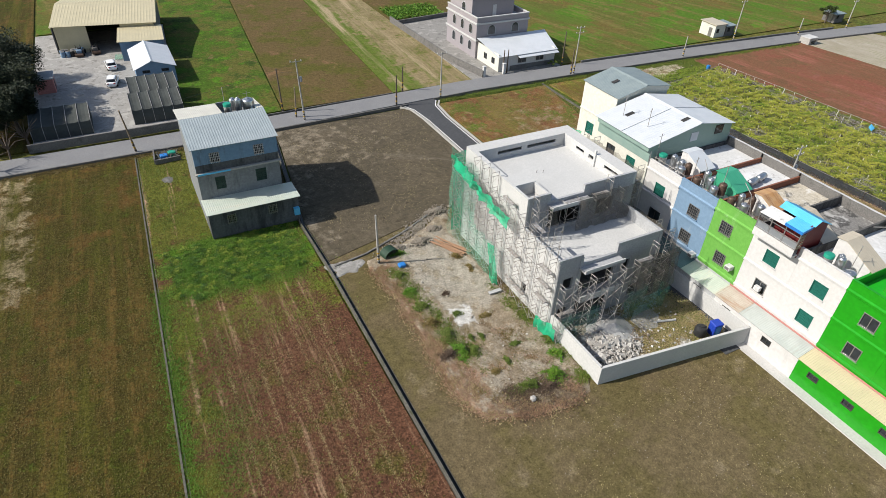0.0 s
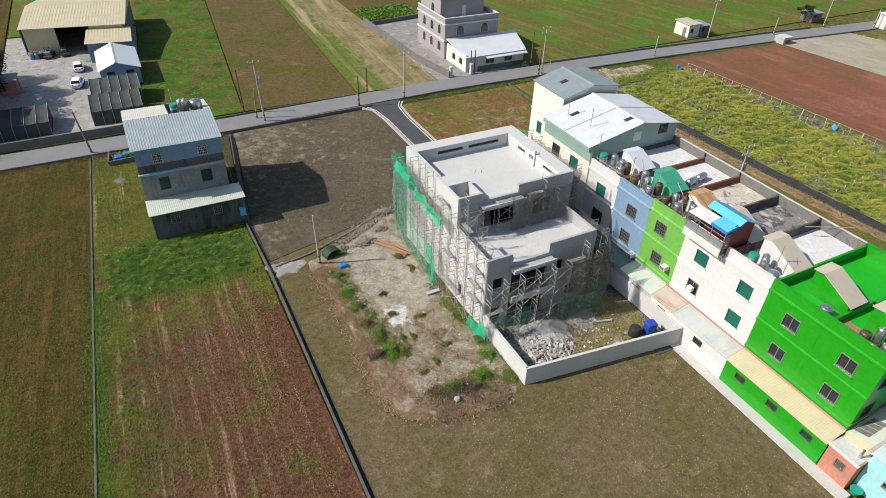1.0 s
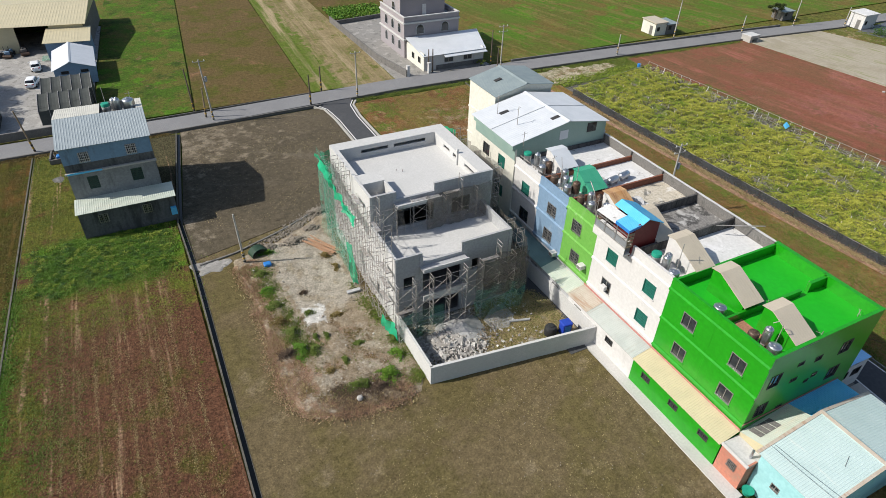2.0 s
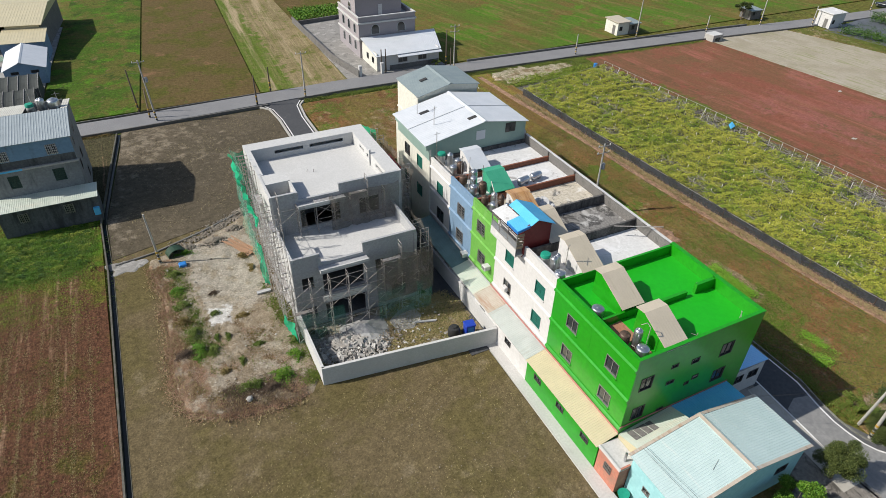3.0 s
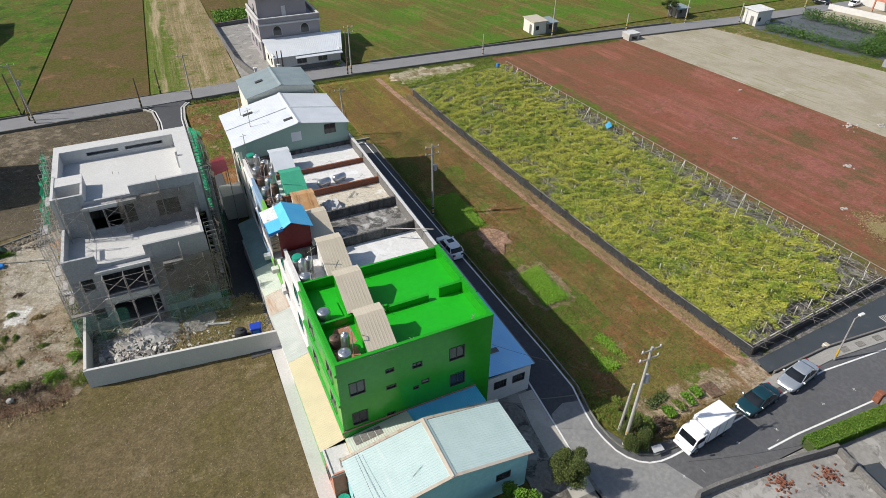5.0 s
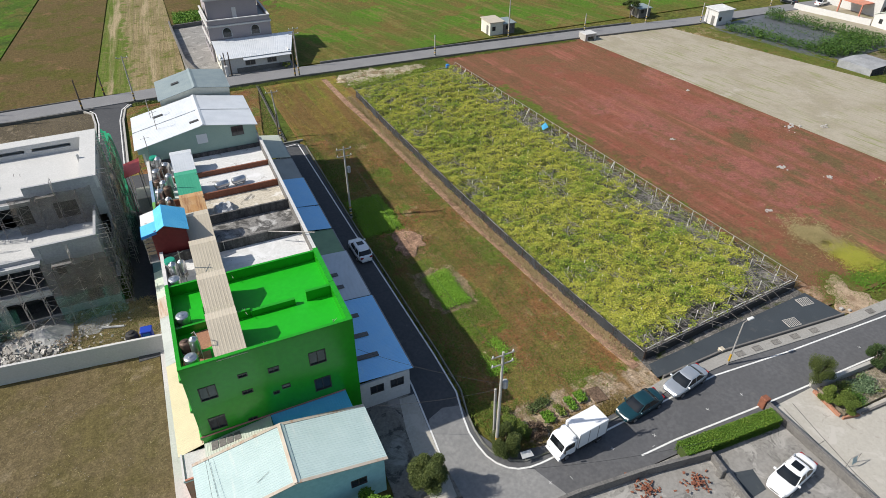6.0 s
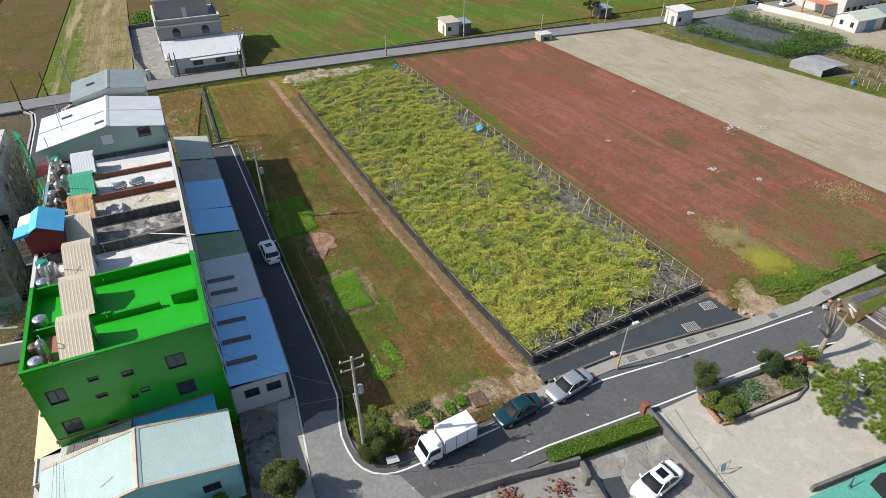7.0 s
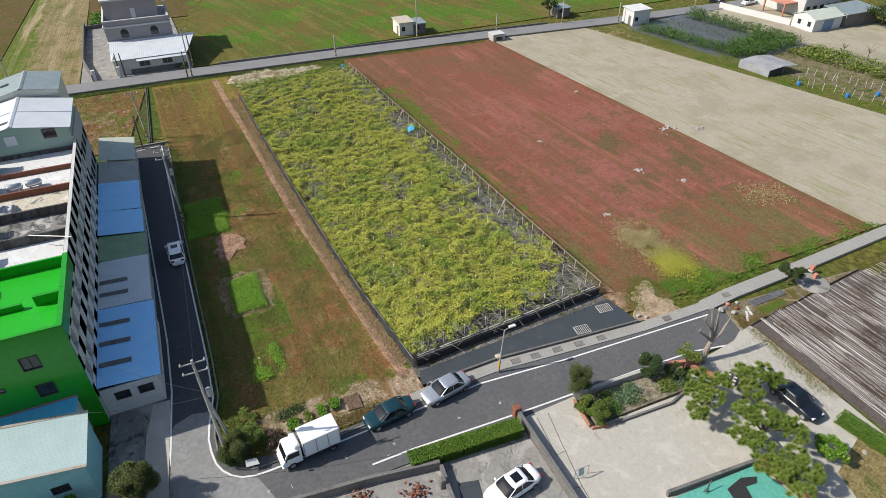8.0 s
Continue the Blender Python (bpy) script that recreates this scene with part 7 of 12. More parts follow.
def scaffold(label, x, y, z, turn, bays, lifts, skip=(), ragged=True, planks=0.12):
    """A run of scaffold along its own x, standing off towards its -y."""
    t = thing("scaffold", x, y, z, label, "scaffold", "scaffold runs", turn)
    rng = random.Random(bays * 13 + lifts)
    for i in range(bays + 1):
        top = lifts + (1 if ragged and rng.random() < 0.35 else 0)
        for j in range(top):
            if (i, j) in skip:
                continue
            o = new("scaffold_frame", FRAME)
            o.parent = t
            o.matrix_basis = pose(i * 1.75, -0.85, j * 1.72, rng.uniform(-0.8, 0.8), rng.uniform(-0.8, 0.8), 90)
            if i < bays and j < lifts:
                for yy in (-0.86,) if rng.random() < 0.8 else ():
                    b = new("brace", BRACE)
                    b.parent = t
                    b.matrix_basis = pose(i * 1.75, yy, j * 1.72)
                if rng.random() < planks:
                    b = new("board", board)
                    b.parent = t
                    b.matrix_basis = pose(i * 1.75 + 0.02, -0.45, j * 1.72 + 1.7)
    return t


scaffold("galvanised tube scaffold along the rendered west wall", -18.15, 42.4, 0.07, -90, 10, 6)
scaffold("galvanised tube scaffold across the open front of the shell", -18.6, 23.4, 0.07, 0, 7, 4, planks=0.18)
scaffold("galvanised tube scaffold standing on the lower roof", -17.4, 30.35, A, 0, 6, 2, planks=0.18)
scaffold("galvanised tube scaffold along the alley side", -4.55, 30.6, 0.07, 90, 7, 6)
scaffold("galvanised tube scaffold at the lower block's alley side", -5.5, 24.0, 0.07, 90, 3, 4)


def drape(name, corner, along, up, nu, nv, mat_key, label, sag=0.25, seed=0):
    """A hanging sheet of net with folds."""
    a, u, w = Vector(corner), Vector(along), Vector(up)
    out = u.cross(w).normalized()
    s = Shape()
    for j in range(nv + 1):
        for i in range(nu + 1):
            p = a + u * i / nu + w * j / nv
            s.v.append(tuple(p + out * sag * noise.noise(Vector((i * 0.6, j * 0.35, seed))) + Vector((0, 0, 0.3 * sag * noise.noise(Vector((i * 0.9, j, seed + 9)))))))
    s.f = [(j * (nu + 1) + i, j * (nu + 1) + i + 1, (j + 1) * (nu + 1) + i + 1, (j + 1) * (nu + 1) + i) for j in range(nv) for i in range(nu)]
    solo(name, s, M[mat_key], label, "net", "scaffold nets", smooth=True)


drape("safety_net", (-19.3, 42.6, 9.3), (0.0, -11.2, -1.5), (-0.1, 0, 1.5), 26, 5, "green_net", "rolled bright green safety net hanging along the scaffold", 0.6, 2)
drape("safety_net", (-19.2, 43.2, 4.8), (0, -5.5, 0), (0, 0, 6.6), 12, 8, "pale_net", "faded green safety net high at the scaffold corner", 0.5, 13)
drape("safety_net", (-19.25, 43.2, 0.4), (0, -10.6, 0), (0, 0, 4.4), 20, 8, "pale_net", "faded green safety net at the foot of the scaffold", 0.5, 3)
drape("safety_net", (-19.4, 33.2, 0.2), (0.3, -0.9, 0), (0.1, 1.4, 4.2), 6, 8, "green_net", "bright green net gathered into a rope", 0.5, 4)
drape("safety_net", (-18.8, 43.3, 0.3), (3.5, 0.2, 0), (0, 0, 10.1), 8, 8, "green_net", "bright green safety net round the back corner", 0.4, 5)
drape("safety_net", (-18.6, 22.45, 0.3), (4.6, 0, 0), (0, 0, 3.2), 10, 8, "pale_net", "faded green net on the front scaffold", 0.4, 6)
drape("safety_net", (-10.6, 22.45, 0.2), (5.6, 0, 0), (0, 0, 3.6), 12, 8, "pale_net", "faded green net low on the front scaffold", 0.5, 7)
drape("safety_net", (-18.6, 22.5, 0.3), (3.0, 0, 0), (0, 0, 7.0), 8, 12, "thin_net", "worn thin net over the front pier", 0.35, 8)
drape("safety_net", (-10.7, 22.5, 2.4), (5.5, 0, 0), (0, 0, 5.2), 12, 10, "grey_net", "brownish grey scaffold net over the front", 0.35, 18)
drape("safety_net", (-17.2, 29.35, 7.2), (2.2, 0, 0), (0, 0, 3.4), 6, 8, "thin_net", "thin grey net on the roof scaffold", 0.35, 9)
drape("safety_net", (-12.6, 29.3, 7.2), (7.2, 0, 0), (0, 0, 3.9), 14, 8, "grey_net", "brownish grey net on the roof scaffold", 0.45, 19)
drape("safety_net", (-3.45, 31.0, 0.3), (0, 12.2, 0), (0, 0, 5.4), 20, 10, "pale_net", "faded green safety net along the alley", 0.4, 10)
drape("safety_net", (-3.4, 30.8, 5.2), (0, 9.4, 0), (0, 0, 5.9), 18, 10, "grey_net", "thin grey scaffold net high along the alley", 0.5, 14)
drape("safety_net", (-4.4, 23.6, 0.4), (0, 6.6, 0), (0, 0, 7.2), 12, 10, "grey_net", "thin grey scaffold net at the lower block's side", 0.4, 15)
drape("safety_net", (-19.15, 34.0, 4.0), (0, 8.6, 0), (0, 0, 5.6), 16, 8, "thin_net", "thin grey scaffold net high on the west side", 0.4, 16)
drape("safety_net", (-9.9, 22.42, 2.6), (5.0, 0, 0), (0, 0, 4.4), 10, 8, "grey_net", "second layer of grey net over the front pier", 0.4, 17)
drape("safety_net", (-4.4, 43.3, 0.3), (1.2, -2.0, 0), (0, 0, 10.7), 6, 12, "green_net", "green net at the alley corner", 0.4, 11)
drape("safety_net", (-19.2, 25.4, 0.2), (0.6, -2.6, 0), (0, 0, 1.6), 8, 4, "green_net", "green net fallen at the front corner", 0.5, 12)

# yard wall, rubble, tanks
s = Shape()
strip(s, [(-17.95, 24.4), (-17.95, 17.0)], 0.25, 0, 2.1)
strip(s, [(-18.07, 17.0), (-1.55, 14.98)], 0.25, 0, 2.1)
strip(s, [(-1.68, 14.9), (-1.75, 20.0), (-1.95, 31.0)], 0.25, 0, 2.1)
structure("yard_wall", s, M["concrete_pale"], "pale grey rendered yard wall", "wall")
ground_patch("shell_yard", [(-17.8, 17.1), (-1.75, 15.2), (-2.0, 24.5), (-17.8, 24.5)], M["field_wild"], 0.09, "rubble strewn earth yard with dry grass", "yard", bumps=0.08, seed=77)


def rock(shape, x, y, z, r, rng):
    n = 6
    a0 = rng.uniform(0, 6.28)
    rings = []
    for k in (0.75, 1.0, 0.55):
        rings.append([(x + r * k * rng.uniform(0.65, 1.2) * math.cos(a0 + 6.283 * i / n), y + r * k * rng.uniform(0.65, 1.2) * math.sin(a0 + 6.283 * i / n)) for i in range(n)])
    shape.loft(rings, [z - 0.3 * r, z + 0.35 * r, z + 0.8 * r])


def mound(name, x, y, r, h, key, label, seed):
    n, rings = 28, 9
    s = Shape()
    s.v.append((x, y, h + 0.05))
    for j in range(1, rings + 1):
        q = j / rings
        for i in range(n):
            a = 6.283 * i / n
            rr = r * q * (1 + 0.25 * noise.noise(Vector((math.cos(a) * 1.5, math.sin(a) * 1.5, seed))))
            z = h * (1 - q) ** 1.1 * (1 + 0.4 * noise.noise(Vector((x + rr * math.cos(a) * 2, y + rr * math.sin(a) * 2, seed)))) + 0.02
            s.v.append((x + rr * math.cos(a), y + rr * math.sin(a), z if j < rings else -0.05))
    s.f += [(0, 1 + i, 1 + (i + 1) % n) for i in range(n)]
    for j in range(rings - 1):
        s.f += [(1 + j * n + i, 1 + (j + 1) * n + i, 1 + (j + 1) * n + (i + 1) % n, 1 + j * n + (i + 1) % n) for i in range(n)]
    solo(name, s, M[key], label, "heap", smooth=True)


mound("sand_mound", -12.4, 21.6, 2.7, 1.2, "sand", "heap of grey sand and gravel in the yard", 3)
mound("rubble_mound", -14.6, 20.4, 2.2, 0.7, "stone", "heap of broken concrete rubble", 8)
rng = random.Random(5)
def shard(shape, x, y, z, r, rng):
    """A flat broken piece, tilted any way."""
    m = Matrix.Translation((x, y, z)) @ Euler((rng.uniform(-0.7, 0.7), rng.uniform(-0.7, 0.7), rng.uniform(0, 6.28))).to_matrix().to_4x4()
    a, b, c = r * rng.uniform(0.7, 1.5), r * rng.uniform(0.5, 1.0), r * rng.uniform(0.15, 0.4)
    k = rng.uniform(0.5, 0.9)
    top = [(-a * k, -b), (a, -b * k), (a * k, b), (-a, b * k)]
    shape.add([m @ Vector((u, v, w)) for w in (-c, c) for u, v in top], [(3, 2, 1, 0), (4, 5, 6, 7), (0, 1, 5, 4), (1, 2, 6, 5), (2, 3, 7, 6), (3, 0, 4, 7)])


s = Shape()
for i in range(1500):
    a, q = rng.uniform(0, 6.28), rng.random() ** 0.6
    rock(s, -14.2 + 3.0 * q * math.cos(a), 20.5 + 2.2 * q * math.sin(a), 0.1 + 0.65 * (1 - q), rng.uniform(0.02, 0.08), rng)
for i in range(620):
    a, q = rng.uniform(0, 6.28), rng.random() ** 0.55
    r = rng.uniform(0.06, 0.2) * (1.9 if rng.random() < 0.12 else 1.0)
    shard(s, -14.0 + 3.4 * q * math.cos(a), 20.2 + 2.4 * q * math.sin(a), 0.18 + 0.72 * (1 - q), r, rng)
for i in range(260):
    shard(s, rng.uniform(-17.4, -5.0), rng.uniform(16.9, 24.0), 0.16, rng.uniform(0.05, 0.16), rng)
solo("rubble", s, M["rubble_mix"], "broken concrete, tile and plaster rubble on the heap", "rubble", kind="stuff")
s = Shape()
for i in range(110):
    a, q = rng.uniform(0, 6.28), rng.random() ** 0.6
    x, y = -12.0 + 3.2 * q * math.cos(a), 20.0 + 1.8 * q * math.sin(a)
    b = rng.uniform(0, 6.28)
    s.beam((x, y, 0.15 + 0.4 * (1 - q)), (x + 0.6 * math.cos(b), y + 0.6 * math.sin(b), 0.2 + 0.4 * (1 - q)), 0.025)
solo("timber_scrap", s, M["wood"], "scattered offcuts of grey timber", "scrap", kind="stuff")
s = Shape().prism([(-9.6, 20.4), (-8.0, 20.1), (-6.6, 21.4), (-6.8, 23.4), (-8.4, 23.0), (-9.8, 22.0)], 0.0, 0.16)
solo("cement_spill", s, M["sand"], "dried grey cement spill on the yard", "spill")
s = Shape().beam((-7.6, 20.7, 0.22), (-5.6, 20.1, 0.22), 0.13, n=8)
solo("pipe_length", s, M["concrete_grey"], "grey pipe length lying in the yard", "pipe")
bt = thing("blue_cabinet", -3.5, 17.15, 0.09, "blue plastic portable toilet cabin", "cabin", turn=-7)
part("cabin_body", Shape().block(-0.48, 0.48, -0.42, 0.42, 0, 1.3, 0.06), M["blue_plastic"], bt, local=True)
part("cabin_roof", Shape().block(-0.53, 0.53, -0.47, 0.47, 1.3, 1.45, 0.06), M["blue_plastic"], bt, local=True)
part("cabin_door", Shape().box(-0.3, 0.3, -0.45, -0.422, 0.12, 1.2), M["tyre_blue"], bt, local=True)
bk = thing("black_tank", -4.9, 17.6, 0.09, "black plastic water tank on the ground", "water tank")
part("tank_body", Shape().lathe(0, 0, [(0.55, 0), (0.6, 0.1), (0.58, 0.4), (0.6, 0.5), (0.58, 0.8), (0.5, 1.0), (0.25, 1.1)], 16), M["black"], bk, local=True, smooth=True)
part("lid", Shape().lathe(0, 0, [(0.26, 1.1), (0.26, 1.18), (0.1, 1.2)], 12), M["black"], bk, local=True)
# lintel frame on the corner plot behind the shell
gf = thing("tube_portal", -5.0, 49.0, 0, "rusty tube portal frame behind the shell", "frame")
for x in (-7.2, -3.2):
    part("post", Shape().beam((x, 47.6, 0.05), (x, 47.6, 3.4), 0.05, n=6), M["tube"], gf)
part("crossbar", Shape().beam((-7.2, 47.6, 3.4), (-3.2, 47.6, 3.4), 0.05, n=6).beam((-7.2, 47.6, 2.6), (-3.2, 47.6, 2.6), 0.03, n=6), M["tube"], gf)

# ---- blue house ----
bh = thing("blue_house", -39.5, 59, 0, "grey and blue three storey house with a sheet metal roof", "house")
BX0, BX1, BY0, BY1 = -44.1, -34.9, 56.3, 67.5
w1 = [(-42.42, -41.36, 7.85, 9.05, "white grille"), (-37.6, -36.5, 7.9, 9.1, "white grille")]
w2 = [(-42.3, -41.2, 4.45, 6.0, "dark shutter"), (-37.75, -36.55, 4.5, 6.03, "dark shutter")]
side = [(58.2, 59.2, 7.6, 8.7, "slide"), (61.5, 62.5, 7.6, 8.7, "slide"), (58.2, 59.2, 4.4, 5.6, "dark"), (61.5, 62.5, 4.4, 5.6, "dark"), (58.2, 59.2, 1.2, 2.3, "dark"), (63.0, 64.0, 1.0, 2.3, "dark")]
w = part("upper_wall", pierced(Shape(), "y", BY0, 0.2, BX0, BX1, 6.85, 9.75, [q[:4] for q in w1]), M["house_blue"], bh)
for q in w1:
    window(w, "y", BY0, -1, *q)
w = part("middle_wall", pierced(Shape(), "y", BY0, 0.2, BX0, BX1, 0, 6.65, [q[:4] for q in w2]), M["house_grey"], bh)
for q in w2:
    window(w, "y", BY0, -1, *q)
w = part("side_wall", pierced(Shape(), "x", BX1, -0.2, BY0 + 0.2, BY1, 0, 9.7, [q[:4] for q in side]), M["house_grey"], bh)
for q in side:
    window(w, "x", BX1, 1, *q)
part("side_wall", Shape().box(BX0, BX0 + 0.2, BY0 + 0.2, BY1, 0, 9.7), M["house_grey"], bh)
part("far_wall", Shape().box(BX0 + 0.2, BX1 - 0.2, BY1 - 0.2, BY1, 0, 9.66), M["house_grey"], bh)
part("ledge", Shape().box(BX0 - 0.15, BX1 + 0.15, BY0 - 0.35, BY0 - 0.004, 6.65, 6.83), M["concrete"], bh)
part("soot_band", Shape().box(BX0, BX1, BY0 - 0.012, BY0 - 0.002, 6.85, 7.75), M["house_dark"], bh, "sooty band of bare cement")
part("flashing", Shape().box(BX0 + 0.1, BX0 + 3.6, BY0 - 0.40, BY0 - 0.36, 6.68, 6.88), M["metal_sky"], bh)
part("floor_slab", Shape().box(BX0 + 0.2, BX1 - 0.2, BY0 + 0.2, BY1 - 0.2, 6.5, 6.7).box(BX0 + 0.2, BX1 - 0.2, BY0 + 0.2, BY1 - 0.2, 3.2, 3.4), M["concrete_dark"], bh)
part("roof_sheet", Shape().ribbed((BX0 - 0.25, BY0 - 0.25, 9.8), (BX1 + 0.2, BY0 - 0.25, 9.8), (BX1 + 0.2, 62.1, 10.85), (BX0 - 0.25, 62.1, 10.85), 0.42, 0.09), M["metal_house"], bh)
for xa, xb in ((BX0 - 0.25, BX0 + 4.7), (BX1 - 0.55, BX1 + 0.2)):
    part("roof_sheet", Shape().ribbed((xa, BY1 + 0.3, 9.8), (xb, BY1 + 0.3, 9.8), (xb, 62.15, 10.85), (xa, 62.15, 10.85), 0.33, 0.06), M["roof_beige"], bh, "pale beige roof sheet")
for xa, xb in ((BX1 - 0.2, BX1), (BX0, BX0 + 0.2)):
    part("gable", Shape().add([(x, y, z) for x in (xa, xb) for y, z in ((BY0 + 0.2, 9.7), (BY1 - 0.2, 9.7), (BY1 - 0.2, 9.76), (62.1, 10.72))], [(0, 1, 2, 3), (7, 6, 5, 4), (0, 4, 5, 1), (1, 5, 6, 2), (2, 6, 7, 3), (3, 7, 4, 0)]), M["house_blue"], bh)
part("roof_deck", Shape().box(BX0 + 4.6, BX1 - 0.21, 62.2, BY1 - 0.21, 8.8, 9.1), M["house_grey"], bh)
part("deck_parapet", Shape().box(BX0 + 4.75, BX1 - 0.6, BY1 - 0.15, BY1 - 0.002, 9.67, 10.0), M["house_grey"], bh)
aw = [(-42.2, -41.2, 1.75, 2.85), (-37.55, -36.55, 1.85, 2.95)]
w = part("annex_wall", pierced(Shape(), "y", 53.0, 0.2, BX0, BX1 + 0.9, 0, 3.4, aw).box(BX0, BX0 + 0.2, 53.2, BY0, 0, 3.3).box(BX1 + 0.7, BX1 + 0.9, 53.2, BY0, 0, 3.3), M["house_dark"], bh, "bare dark cement annex wall")
for q in aw:
    window(w, "y", 53.0, -1, *q, "grille")
part("annex_roof", Shape().ribbed((BX0 - 0.2, 52.6, 3.5), (BX1 + 1.1, 52.6, 3.5), (BX1 + 1.1, BY0 - 0.01, 3.45), (BX0 - 0.2, BY0 - 0.01, 3.45), 0.33, 0.06), M["metal_annex"], bh)
part("blue_box", Shape().block(BX1 + 0.2, BX1 + 0.85, 52.5, 52.99, 1.1, 2.0, 0.03), M["metal_sky"], bh, "sky blue meter box")
for x, y, r, h, key in ((-38.6, 63.4, 0.45, 1.2, "green_plastic"), (-37.3, 63.6, 0.36, 1.7, "steel"), (-36.1, 63.6, 0.68, 1.5, "steel"), (-37.7, 64.8, 0.4, 1.3, "steel")):
    water_tank(x, y, 9.1, r, h, key, 0.9)
mast(-38.6, 65.2, 9.1, 3.6, 0)
mast(-35.8, 65.5, 9.1, 2.6, 1)
# clutter beside the blue house
for x, y, key, label in ((-46.4, 74.9, "tyre_blue", "blue tarpaulin covered crate"), (-45.3, 75.5, "green_plastic", "green plastic covered crate")):
    s = Shape().block(x - 0.5, x + 0.5, y - 0.4, y + 0.4, 0.05, 0.75, 0.08)
    solo("covered_crate", s, M[key], label + " behind the blue house", "crate", "crates")
s = Shape()
rng = random.Random(12)
for i in range(70):
    x, y, a = rng.uniform(-47.2, -44.9), rng.uniform(74.2, 76.4), rng.uniform(0, 6.28)
    s.beam((x, y, rng.uniform(0.1, 0.5)), (x + 0.8 * math.cos(a), y + 0.8 * math.sin(a), rng.uniform(0.1, 0.9)), 0.05)
solo("scrap_pile", s, M["concrete_dark"], "dark pile of scrap beside the house", "scrap", kind="stuff")
s = Shape()
strip(s, [(-47.7, 73.7), (-44.4, 73.9)], 0.18, 0, 0.7), strip(s, [(-47.7, 73.9), (-47.5, 76.8)], 0.18, 0, 0.7)
solo("low_wall", s, M["concrete_dark"], "low dark wall round the scrap corner", "wall")

mound("gravel_heap", -46.9, 68.9, 1.1, 0.14, "concrete_dark", "small grey gravel heap in the grass", 77)

# ---- tiled house across the road ----
def arched(parent, axis, at, out, u0, u1, z0, z1):
    """An arched window: frame with a round head, and a dark pane."""
    mid, r = (u0 + u1) / 2, (u1 - u0) / 2
    outline = [(u0, z0), (u1, z0)] + [(mid + r * math.cos(a), z1 - r + r * math.sin(a)) for a in np.linspace(0, math.pi, 7)]
    inner = [(mid + (u - mid) * 0.8, z0 + 0.1 + (z - z0) * 0.9) for u, z in outline]
    for pts, d, name, key in ((outline, 0.06, "window", "concrete_grey"), (inner, 0.09, "pane", "glass")):
        s = Shape()
        v = [((at + out * q, u, z) if axis == "x" else (u, at + out * q, z)) for q in (0.002, d) for u, z in pts]
        n = len(pts)
        s.add(v, [tuple(range(n)), tuple(range(n, 2 * n))[::-1]] + [(i, (i + 1) % n, n + (i + 1) % n, n + i) for i in range(n)])
        parent = part(name, s, M[key], parent)


th = thing("tiled_house", 19, 99, 0, "mauve grey tiled three storey house with arched windows", "house")
TX0, TX1, TY0, TY1 = 13.6, 25.4, 94.0, 106.0
body = part("wall", Shape().box(TX0, TX1, TY0, TY1, 0, 6.6), M["mauve"], th)
for z in (3.4, 6.5):
    part("band", Shape().box(TX0 - 0.2, TX1 + 0.2, TY0 - 0.2, TY1 + 0.2, z, z + 0.3), M["concrete_pale"], th)
part("terrace_parapet", Shape().box(TX0, TX1, TY0, TY0 + 0.2, 6.8, 7.7).box(TX0, TX0 + 0.2, TY0 + 0.2, TY1, 6.8, 7.7).box(TX1 - 0.2, TX1, TY0 + 0.2, TY1, 6.8, 7.7), M["mauve"], th)
part("parapet_cap", Shape().box(TX0 - 0.1, TX1 + 0.1, TY0 - 0.1, TY0 + 0.25, 7.7, 7.85).box(TX0 - 0.1, TX0 + 0.25, TY0 + 0.25, TY1, 7.7, 7.85).box(TX1 - 0.25, TX1 + 0.1, TY0 + 0.25, TY1, 7.7, 7.85), M["concrete_pale"], th)
top = part("penthouse", Shape().box(TX0 + 0.6, TX1 - 1.6, TY0 + 3.2, TY1, 6.8, 10.6), M["mauve"], th)
part("penthouse_roof", Shape().box(TX0 + 0.3, TX1 - 1.3, TY0 + 2.9, TY1 + 0.3, 10.6, 10.9), M["concrete_pale"], th)
part("penthouse_door", Shape().box(18.9, 19.7, TY0 + 3.1, TY0 + 3.19, 6.85, 9.0), M["white_wall"], th)
for z in (1.2, 4.4):
    for y in (95.6, 98.9, 102.2):
        arched(body, "x", TX0, -1, y, y + 1.3, z, z + 1.9)
    for x in (16.0, 21.4):
        arched(body, "y", TY0, -1, x, x + 1.9, z, z + 1.9)
arched(top, "x", TX0 + 0.6, -1, 99.6, 101.2, 7.3, 9.3)
an = thing("annex", 20, 90, 0, "white single storey annex with a white sheet roof", "house")
aw = [(87.4, 88.5, 1.1, 2.2), (90.2, 91.3, 1.1, 2.2)]
w = part("side_wall", pierced(Shape(), "x", 14.0, 0.2, 86.0, 93.8, 0, 3.3, aw), M["cream_wall"], an)
for q in aw:
    window(w, "x", 14.0, -1, *q, "dark")
aw = [(18.3, 20.2, 1.2, 2.3), (22.4, 24.2, 1.2, 2.3)]
w = part("front_wall", pierced(Shape(), "y", 86.0, 0.2, 14.2, 26.6, 0, 2.9, aw), M["white_wall"], an)
for q in aw:
    window(w, "y", 86.0, -1, *q, "slide")
part("far_wall", Shape().box(26.6, 26.8, 86.0, 93.8, 0, 3.2), M["white_wall"], an)
part("annex_roof", Shape().ribbed((13.7, 85.6, 2.95), (27.1, 85.6, 2.95), (29.5, 93.8, 4.1), (13.7, 93.8, 4.1), 0.5, 0.05), M["metal_white"], an)
part("porch_roof", Shape().slab([(18.0, 84.9, 2.6), (27.0, 84.9, 2.6), (27.0, 85.9, 2.85), (18.0, 85.9, 2.85)], 0.1), M["metal_white"], an)
